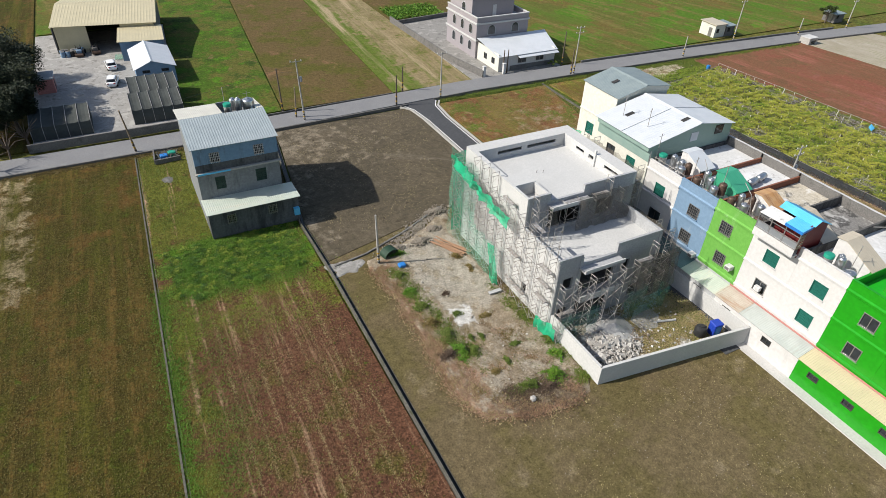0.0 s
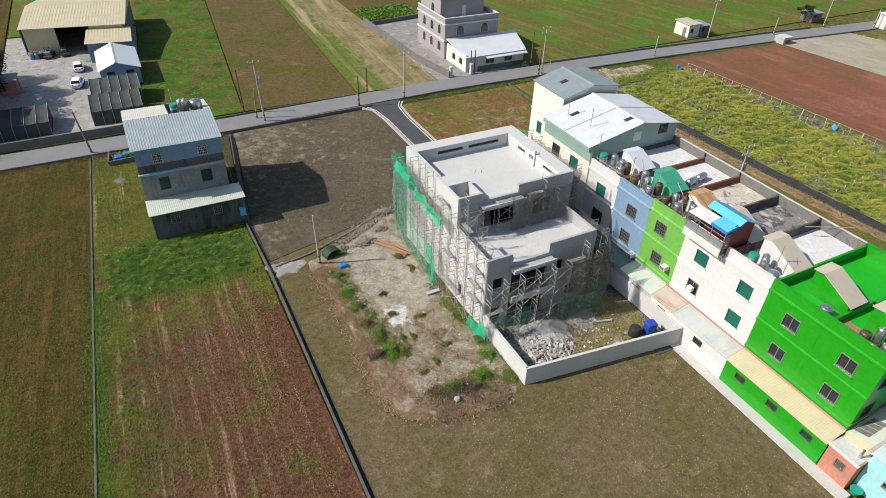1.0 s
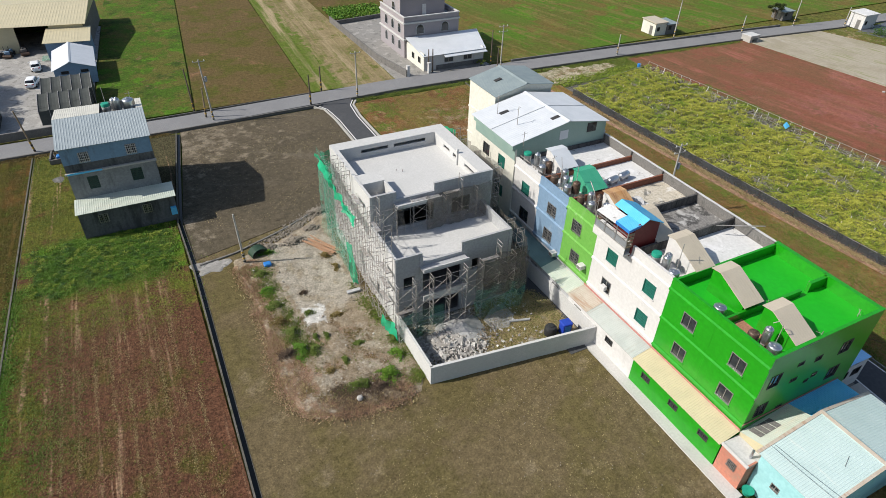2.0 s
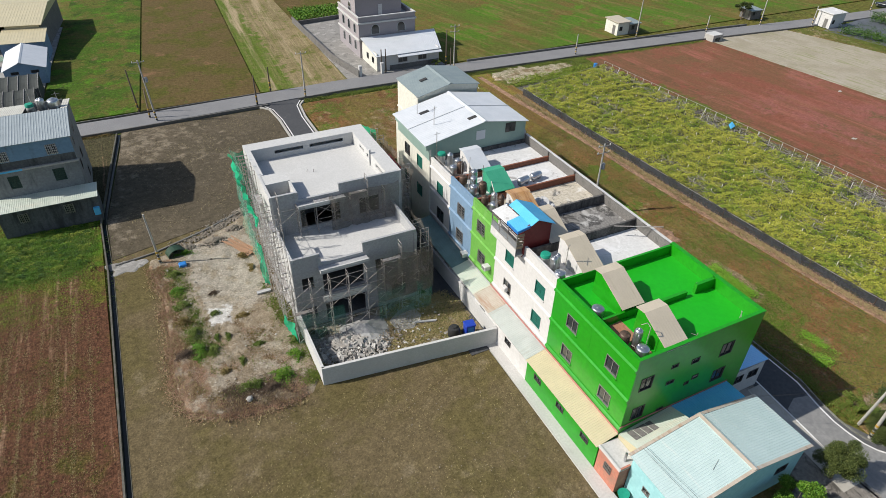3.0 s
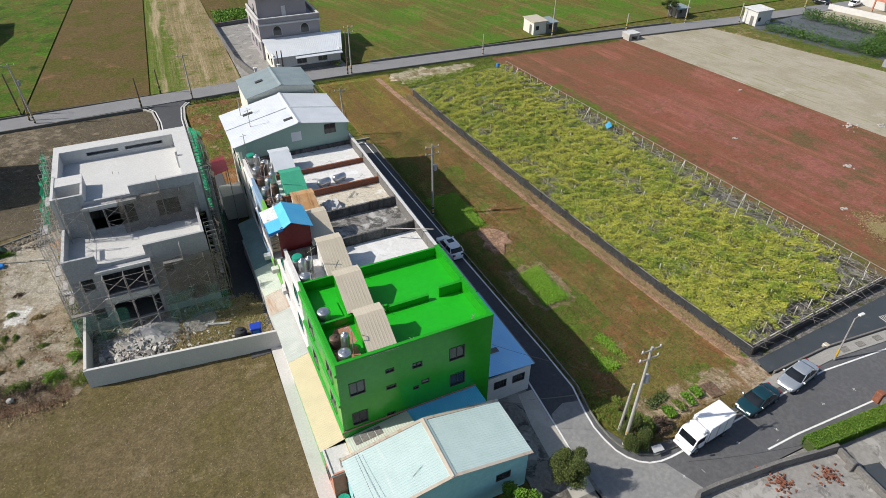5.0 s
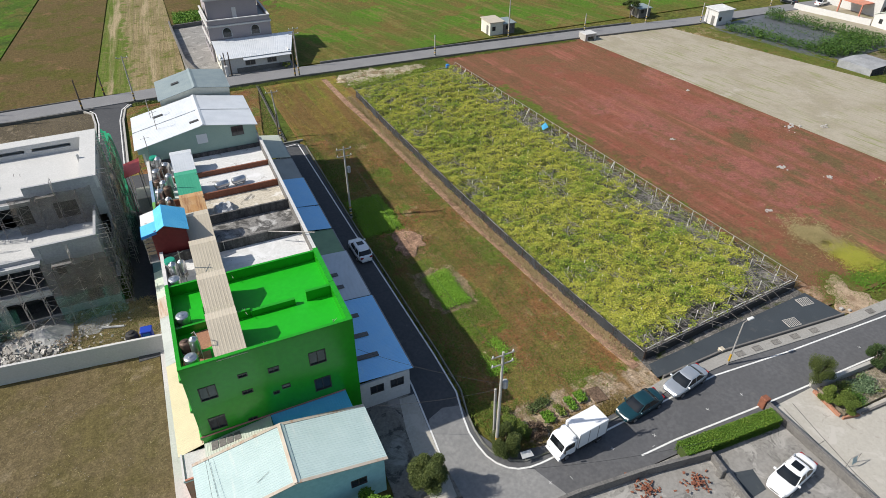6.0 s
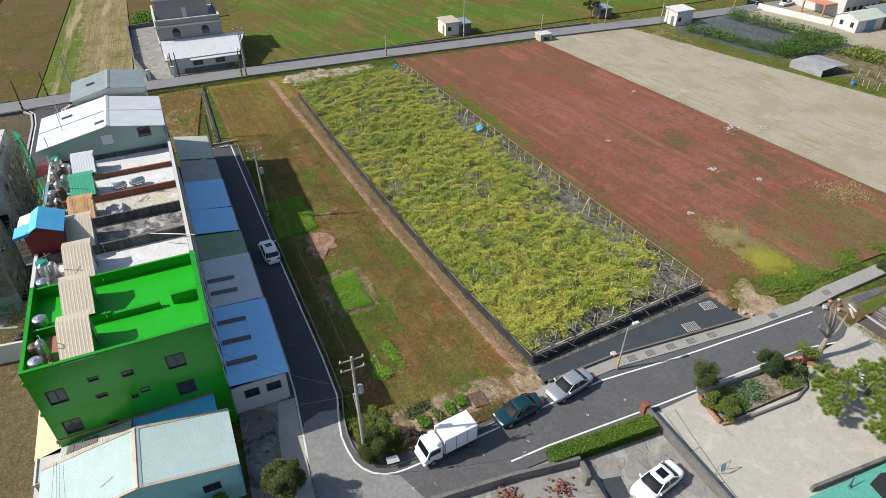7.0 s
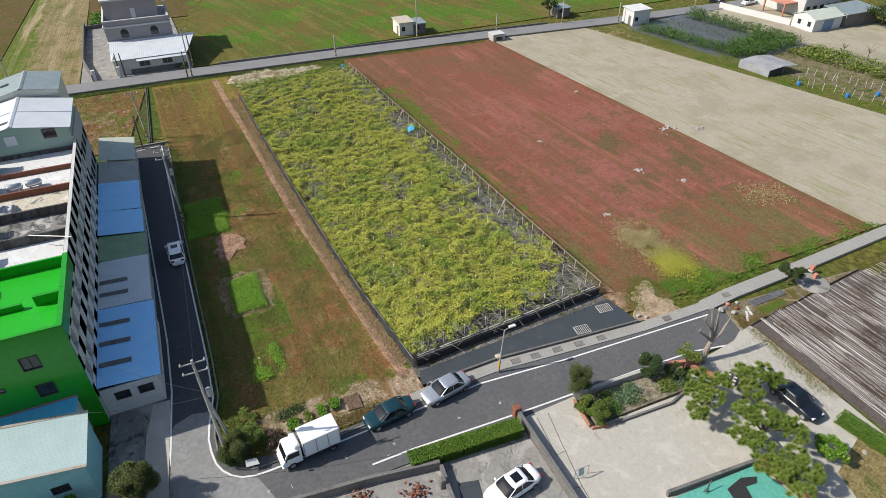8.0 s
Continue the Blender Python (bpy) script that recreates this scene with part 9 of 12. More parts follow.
# ---- vehicles ----
def wheel_set(t, xs, half, r, w=0.22):
    for x in xs:
        for s in (-1, 1):
            tyre = Shape()
            n = 18
            rings = []
            for q, rr in ((-0.5, 0.86), (-0.4, 1.0), (0.4, 1.0), (0.5, 0.86)):
                rings.append([(x + r * rr * math.cos(6.2832 * i / n), s * half + q * w, r + r * rr * math.sin(6.2832 * i / n)) for i in range(n)])
            verts = [p for ring in rings for p in ring]
            faces = [(a * n + i, a * n + (i + 1) % n, (a + 1) * n + (i + 1) % n, (a + 1) * n + i) for a in range(3) for i in range(n)] + [tuple(range(n)), tuple(range(3 * n, 4 * n))]
            wh = part("wheel", tyre.add(verts, faces), M["rubber"], t, local=True)
            rim = Shape()
            y = s * (half + 0.5 * w + 0.004)
            rim.add([(x + 0.6 * r * math.cos(6.2832 * i / n), y + d, r + 0.6 * r * math.sin(6.2832 * i / n)) for d in (0, s * 0.02) for i in range(n)],
                    [tuple(range(n)), tuple(range(n, 2 * n))] + [(i, (i + 1) % n, n + (i + 1) % n, n + i) for i in range(n)])
            part("rim", rim, M["steel"], wh, local=True)


def car(x, y, z, turn, key, label, length=4.5, width=1.75, height=1.45, hatch=False, sunroof=False):
    """A saloon or hatchback: rounded body, glasshouse, domed roof, wheels, lamps, bumpers, mirrors. It points along its own +x."""
    t = thing("car", x, y, z, label, "car", "parked cars", turn)
    L, W2_, H = length / 2, width / 2, height

    def power(c, e):
        return math.copysign(abs(c) ** e, c)

    # lower body: rounded sections along the length
    tail = 0.67 if hatch else 0.645
    heights = [(-1.0, 0.50), (-0.965, 0.585), (-0.88, tail), (-0.6, tail + 0.015), (-0.2, 0.655), (0.3, 0.645), (0.45, 0.635), (0.7, 0.585), (0.88, 0.525), (0.965, 0.45), (1.0, 0.38)]
    us = (-1.0, -0.985, -0.95, -0.88, -0.75, -0.5, -0.2, 0.1, 0.35, 0.5, 0.65, 0.78, 0.88, 0.94, 0.98, 1.0)
    n, v = 18, []
    for u in us:
        top = float(np.interp(u, [q[0] for q in heights], [q[1] for q in heights])) * H
        low = 0.2 + 0.12 * max(0.0, abs(u) - 0.8) / 0.2
        half = W2_ * (1.0 - 0.30 * max(0.0, (abs(u) - 0.55) / 0.45) ** 2.6)
        for i in range(n):
            a = 2 * math.pi * (i + 0.5) / n
            v.append((u * L, half * power(math.cos(a), 0.42), (top + low) / 2 + (top - low) / 2 * power(math.sin(a), 0.5)))
    m = len(us)
    f = [(a * n + i, a * n + (i + 1) % n, (a + 1) * n + (i + 1) % n, (a + 1) * n + i) for a in range(m - 1) for i in range(n)] + [tuple(range(n)), tuple(range(n * (m - 1), n * m))]
    body = part("body", Shape().add(v, f), M[key], t, local=True, smooth=True)
    # glasshouse and roof: rounded outlines that draw in towards the top
    base = 0.60 * H
    xr0, xr1, xf0, xf1 = (-L + 0.16, -L + 0.62, 0.42, 1.22) if hatch else (-L + 0.62, -L + 1.42, 0.33, 1.2)

    def ring(f_, shrink=0.0):
        a, b = xr0 + (xr1 - xr0) * f_ + shrink, xf1 + (xf0 - xf1) * f_ - shrink
        w = W2_ * (0.93 - 0.19 * f_) - 0.6 * shrink
        return [((a + b) / 2 + (b - a) / 2 * power(math.cos(q), 0.36), w * power(math.sin(q), 0.36)) for q in (2 * math.pi * (i + 0.5) / 24 for i in range(24))]

    part("glasshouse", Shape().loft([ring(0.0), ring(0.5), ring(0.93)], [base, base + 0.53 * (H - 0.06 - base), H - 0.075]), M["carglass"], t, local=True, smooth=True)
    roof = part("roof", Shape().loft([ring(0.88, -0.02), ring(0.95, -0.015), ring(1.0, 0.06), ring(1.0, 0.24), ring(1.0, 0.5)], [H - 0.1, H - 0.06, H - 0.02, H + 0.005, H + 0.012]), M[key], t, local=True, smooth=True)
    if sunroof:
        part("sunroof", Shape().box(xf0 - 0.95, xf0 - 0.25, -W2_ * 0.42, W2_ * 0.42, H - 0.02, H + 0.02), M["carglass"], roof, local=True)
    for sgn in (-1, 1):
        for x0, x1, w in ((xr0 + 0.12, xr1 + 0.1, 0.05), (xf1 - 0.14, xf0 - 0.06, 0.04), ((xr1 + xf0) / 2, (xr1 + xf0) / 2, 0.035)):
            part("pillar", Shape().beam((x0, sgn * W2_ * 0.915, base + 0.05), (x1, sgn * W2_ * 0.755, H - 0.07), w), M[key], t, local=True)
        part("headlight", Shape().block(L - 0.34, L - 0.1, sgn * W2_ * 0.6 - 0.17, sgn * W2_ * 0.6 + 0.17, 0.36 * H, 0.485 * H, 0.03), M["lamp_glass"], t, local=True)
        part("tail_light", Shape().block(-L - 0.005, -L + 0.2, sgn * W2_ * 0.58 - 0.16, sgn * W2_ * 0.58 + 0.16, 0.47 * H, 0.575 * H, 0.02), M["lamp_red"], t, local=True)
        part("mirror", Shape().block(xf0 + 0.5, xf0 + 0.64, sgn * (W2_ + 0.07) - 0.1, sgn * (W2_ + 0.07) + 0.1, base + 0.06, base + 0.2, 0.03), M[key], t, local=True)
        part("door_handle", Shape().box(-0.25, -0.05, sgn * (W2_ + 0.008) - 0.01, sgn * (W2_ + 0.008) + 0.01, 0.52 * H, 0.545 * H), M["steel"], t, local=True)
        part("sill", Shape().box(-L + 1.25, L - 1.25, sgn * (W2_ - 0.03) - 0.03, sgn * (W2_ - 0.03) + 0.03, 0.2, 0.29), M["black"], t, local=True)
    part("grille", Shape().box(L - 0.06, L + 0.008, -0.36, 0.36, 0.28 * H, 0.34 * H), M["black"], body, local=True)
    part("bumper", Shape().block(-L - 0.03, -L + 0.22, -W2_ * 0.66, W2_ * 0.66, 0.27, 0.46, 0.05), M[key], t, local=True)
    part("number_plate", Shape().box(-L - 0.045, -L - 0.031, -0.2, 0.2, 0.34, 0.44), M["white_wall"], t, local=True)
    wheel_set(t, (-L + 0.85, L - 0.85), W2_ - 0.1, 0.31)
    return t


car(39.2, -8.65, 0.13, 190, "car_silver", "silver saloon car parked at the roadside", 4.6, 1.76, 1.45)
car(33.8, -9.1, 0.09, 187, "car_green", "dark green saloon car parked at the roadside", 4.5, 1.74, 1.42)
car(19.35, 22.0, 0.09, 92, "car_white", "white hatchback parked in the lane", 4.3, 1.75, 1.5, hatch=True, sunroof=True)
car(39.9, -19.3, 0.12, 190, "car_white", "white saloon car with sunroof parked in the concrete lot", 4.6, 1.8, 1.45, sunroof=True)
car(66.0, -21.9, 0.12, 272, "car_black", "black saloon car parked beside the pine", 4.7, 1.8, 1.42)
car(-50.1, 113.9, 0.06, 95, "car_white", "small white car in the work yard", 4.0, 1.7, 1.45, hatch=True)
car(-50.4, 105.8, 0.06, 80, "car_white", "small pale car in the work yard", 4.0, 1.7, 1.45, hatch=True)
car(152.0, 78.0, 0.2, 100, "car_black", "dark car at the far houses", 4.5, 1.75, 1.45)
car(158.5, 73.5, 0.1, 10, "car_white", "white car at the far houses", 4.5, 1.75, 1.45)

tk = thing("box_truck", 26.9, -9.75, 0.085, "white box truck parked at the roadside", "truck", turn=186)
tk.scale = (0.91, 0.91, 0.91)
part("cargo_box", Shape().block(-2.55, 0.75, -0.95, 0.95, 0.85, 2.7, 0.04), M["car_white"], tk, local=True)
for y in (-0.955, 0.955):
    for x in (-2.5, -1.45, -0.4, 0.7):
        part("box_rib", Shape().box(x - 0.03, x + 0.03, y - 0.012, y + 0.012, 0.9, 2.65), M["alu"], tk, local=True)
cab = Shape()
cv_ = [(0.95, 0.55), (2.6, 0.55), (2.68, 1.05), (2.45, 1.35), (2.2, 2.05), (2.0, 2.15), (0.95, 2.15)]
cab.add([(x, y, z) for y in (-0.9, 0.9) for x, z in cv_], [tuple(range(7))[::-1], tuple(range(7, 14))] + [(i, (i + 1) % 7, 7 + (i + 1) % 7, 7 + i) for i in range(7)])
cabp = part("cab", cab, M["car_white"], tk, local=True)
part("windscreen", Shape().slab([(2.46, -0.8, 1.37), (2.46, 0.8, 1.37), (2.23, 0.8, 2.0), (2.23, -0.8, 2.0)], 0.02), M["carglass"], cabp, local=True)
for y in (-0.905, 0.905):
    part("side_window", Shape().add([(1.15, y - 0.006, 1.4), (2.3, y - 0.006, 1.4), (2.1, y - 0.006, 2.0), (1.15, y - 0.006, 2.0), (1.15, y + 0.006, 1.4), (2.3, y + 0.006, 1.4), (2.1, y + 0.006, 2.0), (1.15, y + 0.006, 2.0)], [(0, 1, 2, 3), (7, 6, 5, 4), (0, 4, 5, 1), (1, 5, 6, 2), (2, 6, 7, 3), (3, 7, 4, 0)]), M["carglass"], cabp, local=True)
    part("wing_mirror", Shape().block(2.3, 2.42, y * 1.18 - 0.08, y * 1.18 + 0.08, 1.45, 1.8, 0.02), M["black"], cabp, local=True)
    part("headlight", Shape().box(2.62, 2.7, y * 0.72 - 0.17, y * 0.72 + 0.17, 0.75, 0.95), M["lamp_glass"], cabp, local=True)
part("front_bumper", Shape().block(2.5, 2.76, -0.9, 0.9, 0.4, 0.62, 0.03), M["car_white"], cabp, local=True)
part("chassis", Shape().box(-2.7, 2.0, -0.4, 0.4, 0.5, 0.82).box(-2.0, 0.4, -0.95, -0.9, 0.45, 0.7).box(-2.0, 0.4, 0.9, 0.95, 0.45, 0.7), M["black"], tk, local=True)
part("wind_deflector", Shape().block(0.95, 1.5, -0.8, 0.8, 2.15, 2.6, 0.1), M["car_white"], tk, local=True)
wheel_set(tk, (-1.75, 1.85), 0.8, 0.38, 0.25)

# ---- concrete lots in the foreground ----
s = Shape().prism([(24.0, -13.9), (43.5, -14.2), (43.4, -40.0), (22.0, -40.0), (22.0, -16.0)], -0.2, 0.12)
structure("lot_west", s, M["yard_dark"], "stained dark grey concrete parking lot", "pavement")
s = Shape().prism([(43.8, -13.8), (49.2, -13.6), (49.0, -17.0), (58.8, -17.2), (61.2, -14.9), (67.0, -14.1), (69.8, -12.7), (70.2, -13.8), (70.2, -30.0), (62.0, -40.0), (43.7, -40.0)], -0.2, 0.115)
structure("lot_east", s, M["yard"], "pale stained concrete forecourt", "pavement")
s = Shape()
strip(s, [(43.65, -13.6), (43.6, -40.0)], 0.28, 0, 0.95)
structure("lot_wall", s, M["concrete_dark"], "weathered grey wall between two lots", "wall")
s = Shape()
strip(s, [(19.5, -16.0), (22.6, -13.75), (24.2, -13.8), (30.2, -14.4), (35.7, -15.3)], 0.28, 0, 1.0)
strip(s, [(35.75, -15.46), (35.5, -17.5), (35.1, -23.0)], 0.28, 0, 0.75)
s.block(35.0, 35.5, -17.1, -16.6, 0.1, 1.1, 0.05)
structure("lot_front_wall", s, M["concrete_dark"], "low dark concrete wall along the road", "wall")
s = Shape().prism([(36.4, -17.1), (38.0, -17.5), (37.6, -19.2), (35.9, -19.3)], 0.1, 0.128)
structure("lot_patch", s, M["asphalt_new"], "dark wet looking patch on the lot", "pavement")
s = Shape()
strip(s, [(50.2, -24.4), (58.3, -25.0)], 0.25, 0, 0.7)
structure("court_wall", s, M["concrete_dark"], "low dark wall above the teal roof", "wall")
s = Shape().prism([(48.0, -24.7), (58.2, -25.2), (60.0, -36.0), (48.0, -36.0)], -0.1, 0.3)
structure("court", s, M["court"], "teal coated flat slab with stains", "court")
s = Shape().prism([(58.3, -25.0), (59.0, -25.0), (60.3, -29.0), (59.5, -29.0)], 0, 0.55)
structure("brick_edge", s, M["salmon"], "orange brick edge beside the teal slab", "wall")
s = Shape().prism([(54.6, -25.9), (56.2, -25.6), (57.4, -26.0), (57.0, -26.4), (56.0, -26.3), (55.4, -28.2), (54.2, -28.4)], 0.3, 0.36)
solo("black_sheet", s, M["black"], "crumpled black plastic sheet on the teal slab", "sheet")
s = Shape()
for a in range(9):
    s.beam((53.0 + 0.05 * a, -25.5, 0.3), (53.4 - 0.12 * a, -25.2 - 0.03 * a, 1.3 - 0.08 * a), 0.025)
solo("stick_bundle", s, M["twig"], "grey bundle of sticks leaning on the low wall", "sticks")
s = Shape().box(58.4, 60.4, -31.4, -29.8, 0.115, 0.7)
solo("dark_cover", s, M["black"], "black covered box beside the garden", "box")
# lawn and mulch field at the right
ground_patch("lawn_east", [(60.0, -40), (74, -40), (68.2, -26.5), (63.6, -28.2)], M["drygrass"], 0.14, "dry lawn beside the drive", "lawn", seed=61)
ground_patch("mulch_field", [(71.4, -40), (96, -40), (88.0, -11.5), (70.2, -13.3)], M["mulch"], 0.12, "black mulch film field with hose rows", "field", seed=62)
ground_patch("field_far_right", [(88.2, -11.2), (140, -9.5), (150, -40), (96.2, -40)], M["field_tan"], 0.08, "brown plot beyond the mulch field", "field", seed=63)
ground_patch("bed_east", [(68.6, -13.4), (72.0, -12.9), (88.0, -11.3), (69.4, -9.9)], M["corner_earth"], 0.16, "trodden weedy earth corner at the road end", "yard", seed=64)
rng = random.Random(9)
hz_ = thing("hose_row", 72, -20, 0.2, "pale irrigation hoses laid in rows on the mulch film", "hose", kind="stuff")
s = Shape()
x = 70.9
while x < 96:
    x += rng.choice((0.12, 0.15, 0.18, 0.22, 0.3))
    q0, q1 = rng.choice((0, 0, 0, 1, 3)), rng.choice((26, 26, 22, 18))
    pts = [(x + 0.0175 * (13.2 + q) + rng.uniform(-0.04, 0.04) + (x - 70) * 0.004 * q, -13.0 - q + 0.07 * (x - 70), 0.2) for q in range(q0, q1 + 1, 2)]
    for a, b in zip(pts, pts[1:]):
        if rng.random() < 0.97 - 0.02 * (x - 70):
            s.beam(a, b, rng.choice((0.012, 0.016, 0.024)))
part("hose", s, M["hose"], hz_)

ground_blob("field_margin", [(60.7, -7.9), (63.2, -9.0), (65.3, -8.5), (65.0, -6.2), (65.2, -4.4), (64.0, -3.2), (62.5, -4.4), (61.4, -6.0)], M["tan_soil"], 0.085, "trodden tan earth between field and road", "ground", bumps=0.0, seed=65, ragged=1.8)
# planter garden on the road side
s = Shape()
strip(s, [(49.2, -13.4), (50.2, -13.9), (58.6, -14.2)], 0.3, 0, 0.9)
structure("planter_wall", s, M["concrete"], "low weathered concrete garden wall along the road", "wall")
s = Shape()
strip(s, [(58.65, -14.2), (61.8, -15.1)], 0.3, 0, 0.8)
structure("garden_wall_south", s, M["salmon"], "faded orange garden wall beside the road", "wall")
s = Shape()
strip(s, [(50.6, -17.45), (56.4, -17.7), (58.4, -17.1)], 0.18, 0, 0.34)
structure("planter_border", s, M["concrete_dark"], "low dark concrete border of the garden bed", "kerb")
for pts in ([(46.2, -14.2), (45.6, -17.2), (44.9, -21.2), (44.5, -26.0)], [(45.1, -14.2), (44.6, -18.0)], [(44.6, -18.05), (45.4, -18.0)], [(44.0, -21.0), (44.9, -21.2)]):
    structure("floor_joint", strip(Shape(), pts, 0.07, 0.1, 0.119), M["concrete_dark"], "dark open joint in the forecourt concrete", "joint")
ground_patch("planter_bed", [(49.2, -16.9), (58.6, -17.0), (60.3, -14.5), (49.6, -13.9)], M["garden_soil"], 0.24, "grey earth garden bed", "garden", bumps=0.06, step=0.5, seed=70)


def brick_run(parent_name, a, b, courses, label):
    """A low run of single bricks."""
    a, b = Vector((*a, 0)), Vector((*b, 0))
    d = (b - a).normalized()
    w = thing(parent_name, a.x, a.y, 0.1, label, "wall", turn=math.degrees(math.atan2(d.y, d.x)))
    me = mesh_of("brick", Shape().block(0, 0.29, -0.09, 0.09, 0, 0.09, 0.012), M["terracotta"])
    n = int((b - a).length / 0.31)
    for j in range(courses):
        for i in range(n):
            o = new("brick", me)
            o.parent = w
            o.matrix_basis = pose(i * 0.31 + 0.15 * (j % 2), 0, 0.1 * j, 0, 0, 0)


brick_run("brick_edging", (48.9, -14.0), (48.5, -17.0), 4, "low orange brick edging of the garden bed")
brick_run("brick_edging", (48.6, -17.1), (50.4, -17.5), 3, "low orange brick edging of the garden bed")
brick_run("brick_edging", (60.6, -14.6), (62.2, -17.4), 5, "sloping orange brick edging at the bare tree")
s = Shape().block(43.3, 43.95, -13.6, -13.0, 0, 1.2, 0.05)
solo("brick_pier", s, M["brick"], "weathered brick pier at the lot entrance", "pier")
for x, y, dx in ((29.3, -15.5, 0.5), (33.2, -16.6, 0.4)):
    pile = thing("brick_pile", x, y, 0.12, "small pile of orange bricks in the yard", "bricks", "brick piles")
    me = mesh_of("brick", Shape().block(0, 0.23, -0.055, 0.055, 0, 0.07, 0.01), M["brick"])
    for i in range(54):
        o = new("brick", me)
        o.parent = pile
        o.matrix_basis = pose(rng.gauss(0, 0.9 - dx), rng.gauss(0, dx), 0.07 * (i // 9) * rng.uniform(0.3, 1), rng.uniform(-12, 12), rng.uniform(-12, 12), rng.uniform(0, 180))
for x, y, key, label, w in ((45.3, -6.9, "metal_beige", "beige stone block at the lamp", 0.5), (60.8, -7.6, "stone", "pale stone at the apron corner", 0.35), (61.4, -8.1, "stone", "pale stone at the apron corner", 0.28)):
    solo("block", Shape().block(x - w / 2, x + w / 2, y - w / 2, y + w / 2, 0.1, 0.1 + w * 0.7, 0.04), M[key], label, "block")
cp = thing("paved_slab", 74.5, -10.9, 0.2, "row of dark paving slabs on the earth corner", "paving")
for i in range(6):
    part("slab", Shape().block(72.4 + 0.78 * i, 73.08 + 0.78 * i, -11.3 + 0.02 * i, -10.5 + 0.02 * i, 0.17, 0.25, 0.02), M["nursery_film"], cp)
rng = random.Random(71)
for x, y, turn, length, key, label in ((70.7, -12.1, 50, 1.6, "white_wall", "white painted board lying on the earth corner"), (71.5, -11.6, 70, 1.2, "white_wall", "white painted board lying on the earth corner"), (69.6, -10.3, 20, 0.9, "alu", "bent piece of pale sheet metal beside the path"), (76.6, -12.1, -28, 1.4, "straw_leaf", "yellowish board at the film edge")):
    b = thing("board", x, y, 0.17, label, "board", "boards", turn)
    part("board", Shape().block(-length / 2, length / 2, -0.11, 0.11, 0, 0.05, 0.01), M[key], b, local=True)
for x, y, key, label in ((70.2, -10.0, "salmon", "broken orange brick lump beside the path"), (70.6, -10.8, "brick", "broken red brick lump on the earth corner"), (69.8, -11.2, "stone", "pale stone on the earth corner"), (71.2, -10.2, "stone", "pale stone on the earth corner"), (68.9, -10.4, "stone", "pale stone on the earth corner")):
    s = Shape()
    rock(s, x, y, 0.22, rng.uniform(0.22, 0.38), rng)
    solo("brick_lump" if key in ("salmon", "brick") else "stone", s, M[key], label, "rubble", "corner rubble")
well = thing("well_cover", 81.0, -11.1, 0.15, "round pale concrete well cover in the earth corner", "well")
part("well_rim", Shape().lathe(0, 0, [(1.7, 0), (1.7, 0.12), (1.6, 0.16), (0.5, 0.17)], 28), M["yard_dark"], well, local=True)
part("well_lid", Shape().lathe(0, 0, [(0.5, 0.17), (0.5, 0.26), (0.1, 0.27)], 20), M["concrete_dark"], well, local=True)
for x, y in ((82.7, -9.5), (81.8, -10.6)):
    b = thing("marker_post", x, y, 0.15, "short faded red marker post beside the farm path", "post", "marker posts")
    part("post", Shape().block(-0.2, 0.2, -0.2, 0.2, 0, 0.75, 0.04), M["salmon"], b, local=True)
    part("post_foot", Shape().block(-0.28, 0.28, -0.28, 0.28, 0, 0.16, 0.03), M["concrete"], b, local=True)
for x, y in ((62.8, -17.6), (63.4, -17.9), (64.0, -18.3)):
    b = thing("striped_barrier", x, y, 0.115, "black and white striped kerb barrier", "barrier", "barriers", 30)
    part("barrier_body", Shape().block(-0.9, 0.9, -0.12, 0.12, 0, 0.3, 0.04), M["white_wall"], b, local=True)
    for i in range(4):
        part("stripe", Shape().box(-0.8 + 0.45 * i, -0.6 + 0.45 * i, -0.125, 0.125, 0.02, 0.305), M["black"], b, local=True)
clothes = thing("clothes_rack", 45.3, -20.4, 0.115, "thin metal drying rack with a pale cloth", "rack")
part("rack_frame", Shape().beam((-0.6, 0, 0), (-0.6, 0, 1.1), 0.03).beam((0.6, 0, 0), (0.6, 0, 1.1), 0.03).beam((-0.6, 0, 1.1), (0.6, 0, 1.1), 0.03), M["tube"], clothes, local=True)
part("cloth", Shape().slab([(-0.4, -0.05, 1.14), (0.1, -0.05, 1.14), (0.12, -0.2, 0.5), (-0.42, -0.22, 0.5)], 0.02), M["metal_pale"], clothes, local=True)

# ---- vine plot: fence, posts, wires ----
VC = [(38.1, -4.6), (59.2, -3.0), (54.4, 70.0), (34.3, 66.0)]
FL = [(37.7, -4.8), (36.3, 6.8), (35.5, 17.0), (34.6, 32.0), (33.8, 49.0), (33.3, 65.6)]
vf = thing("vine_fence", 38, 0, 0, "black net fence on posts round the vine plot", "fence")
ROADSIDE = thing("panel_sign", 22.3, -8.3, 0.05, "small pale tilted panel on a thin post at the verge", "panel")
part("post", Shape().beam((0, 0, 0), (-0.1, 0.1, 1.5), 0.03, n=6), M["tube"], ROADSIDE, local=True)
part("panel", Shape().slab([(-0.35, -1.3, 0.7), (0.65, -1.4, 0.7), (0.55, -0.95, 0.95), (-0.3, -0.85, 0.95)], 0.03), M["concrete_pale"], ROADSIDE, local=True)
part("panel_leg", Shape().beam((0.1, -1.1, 0), (0.1, -1.1, 0.82), 0.03, n=6), M["tube"], ROADSIDE, local=True)
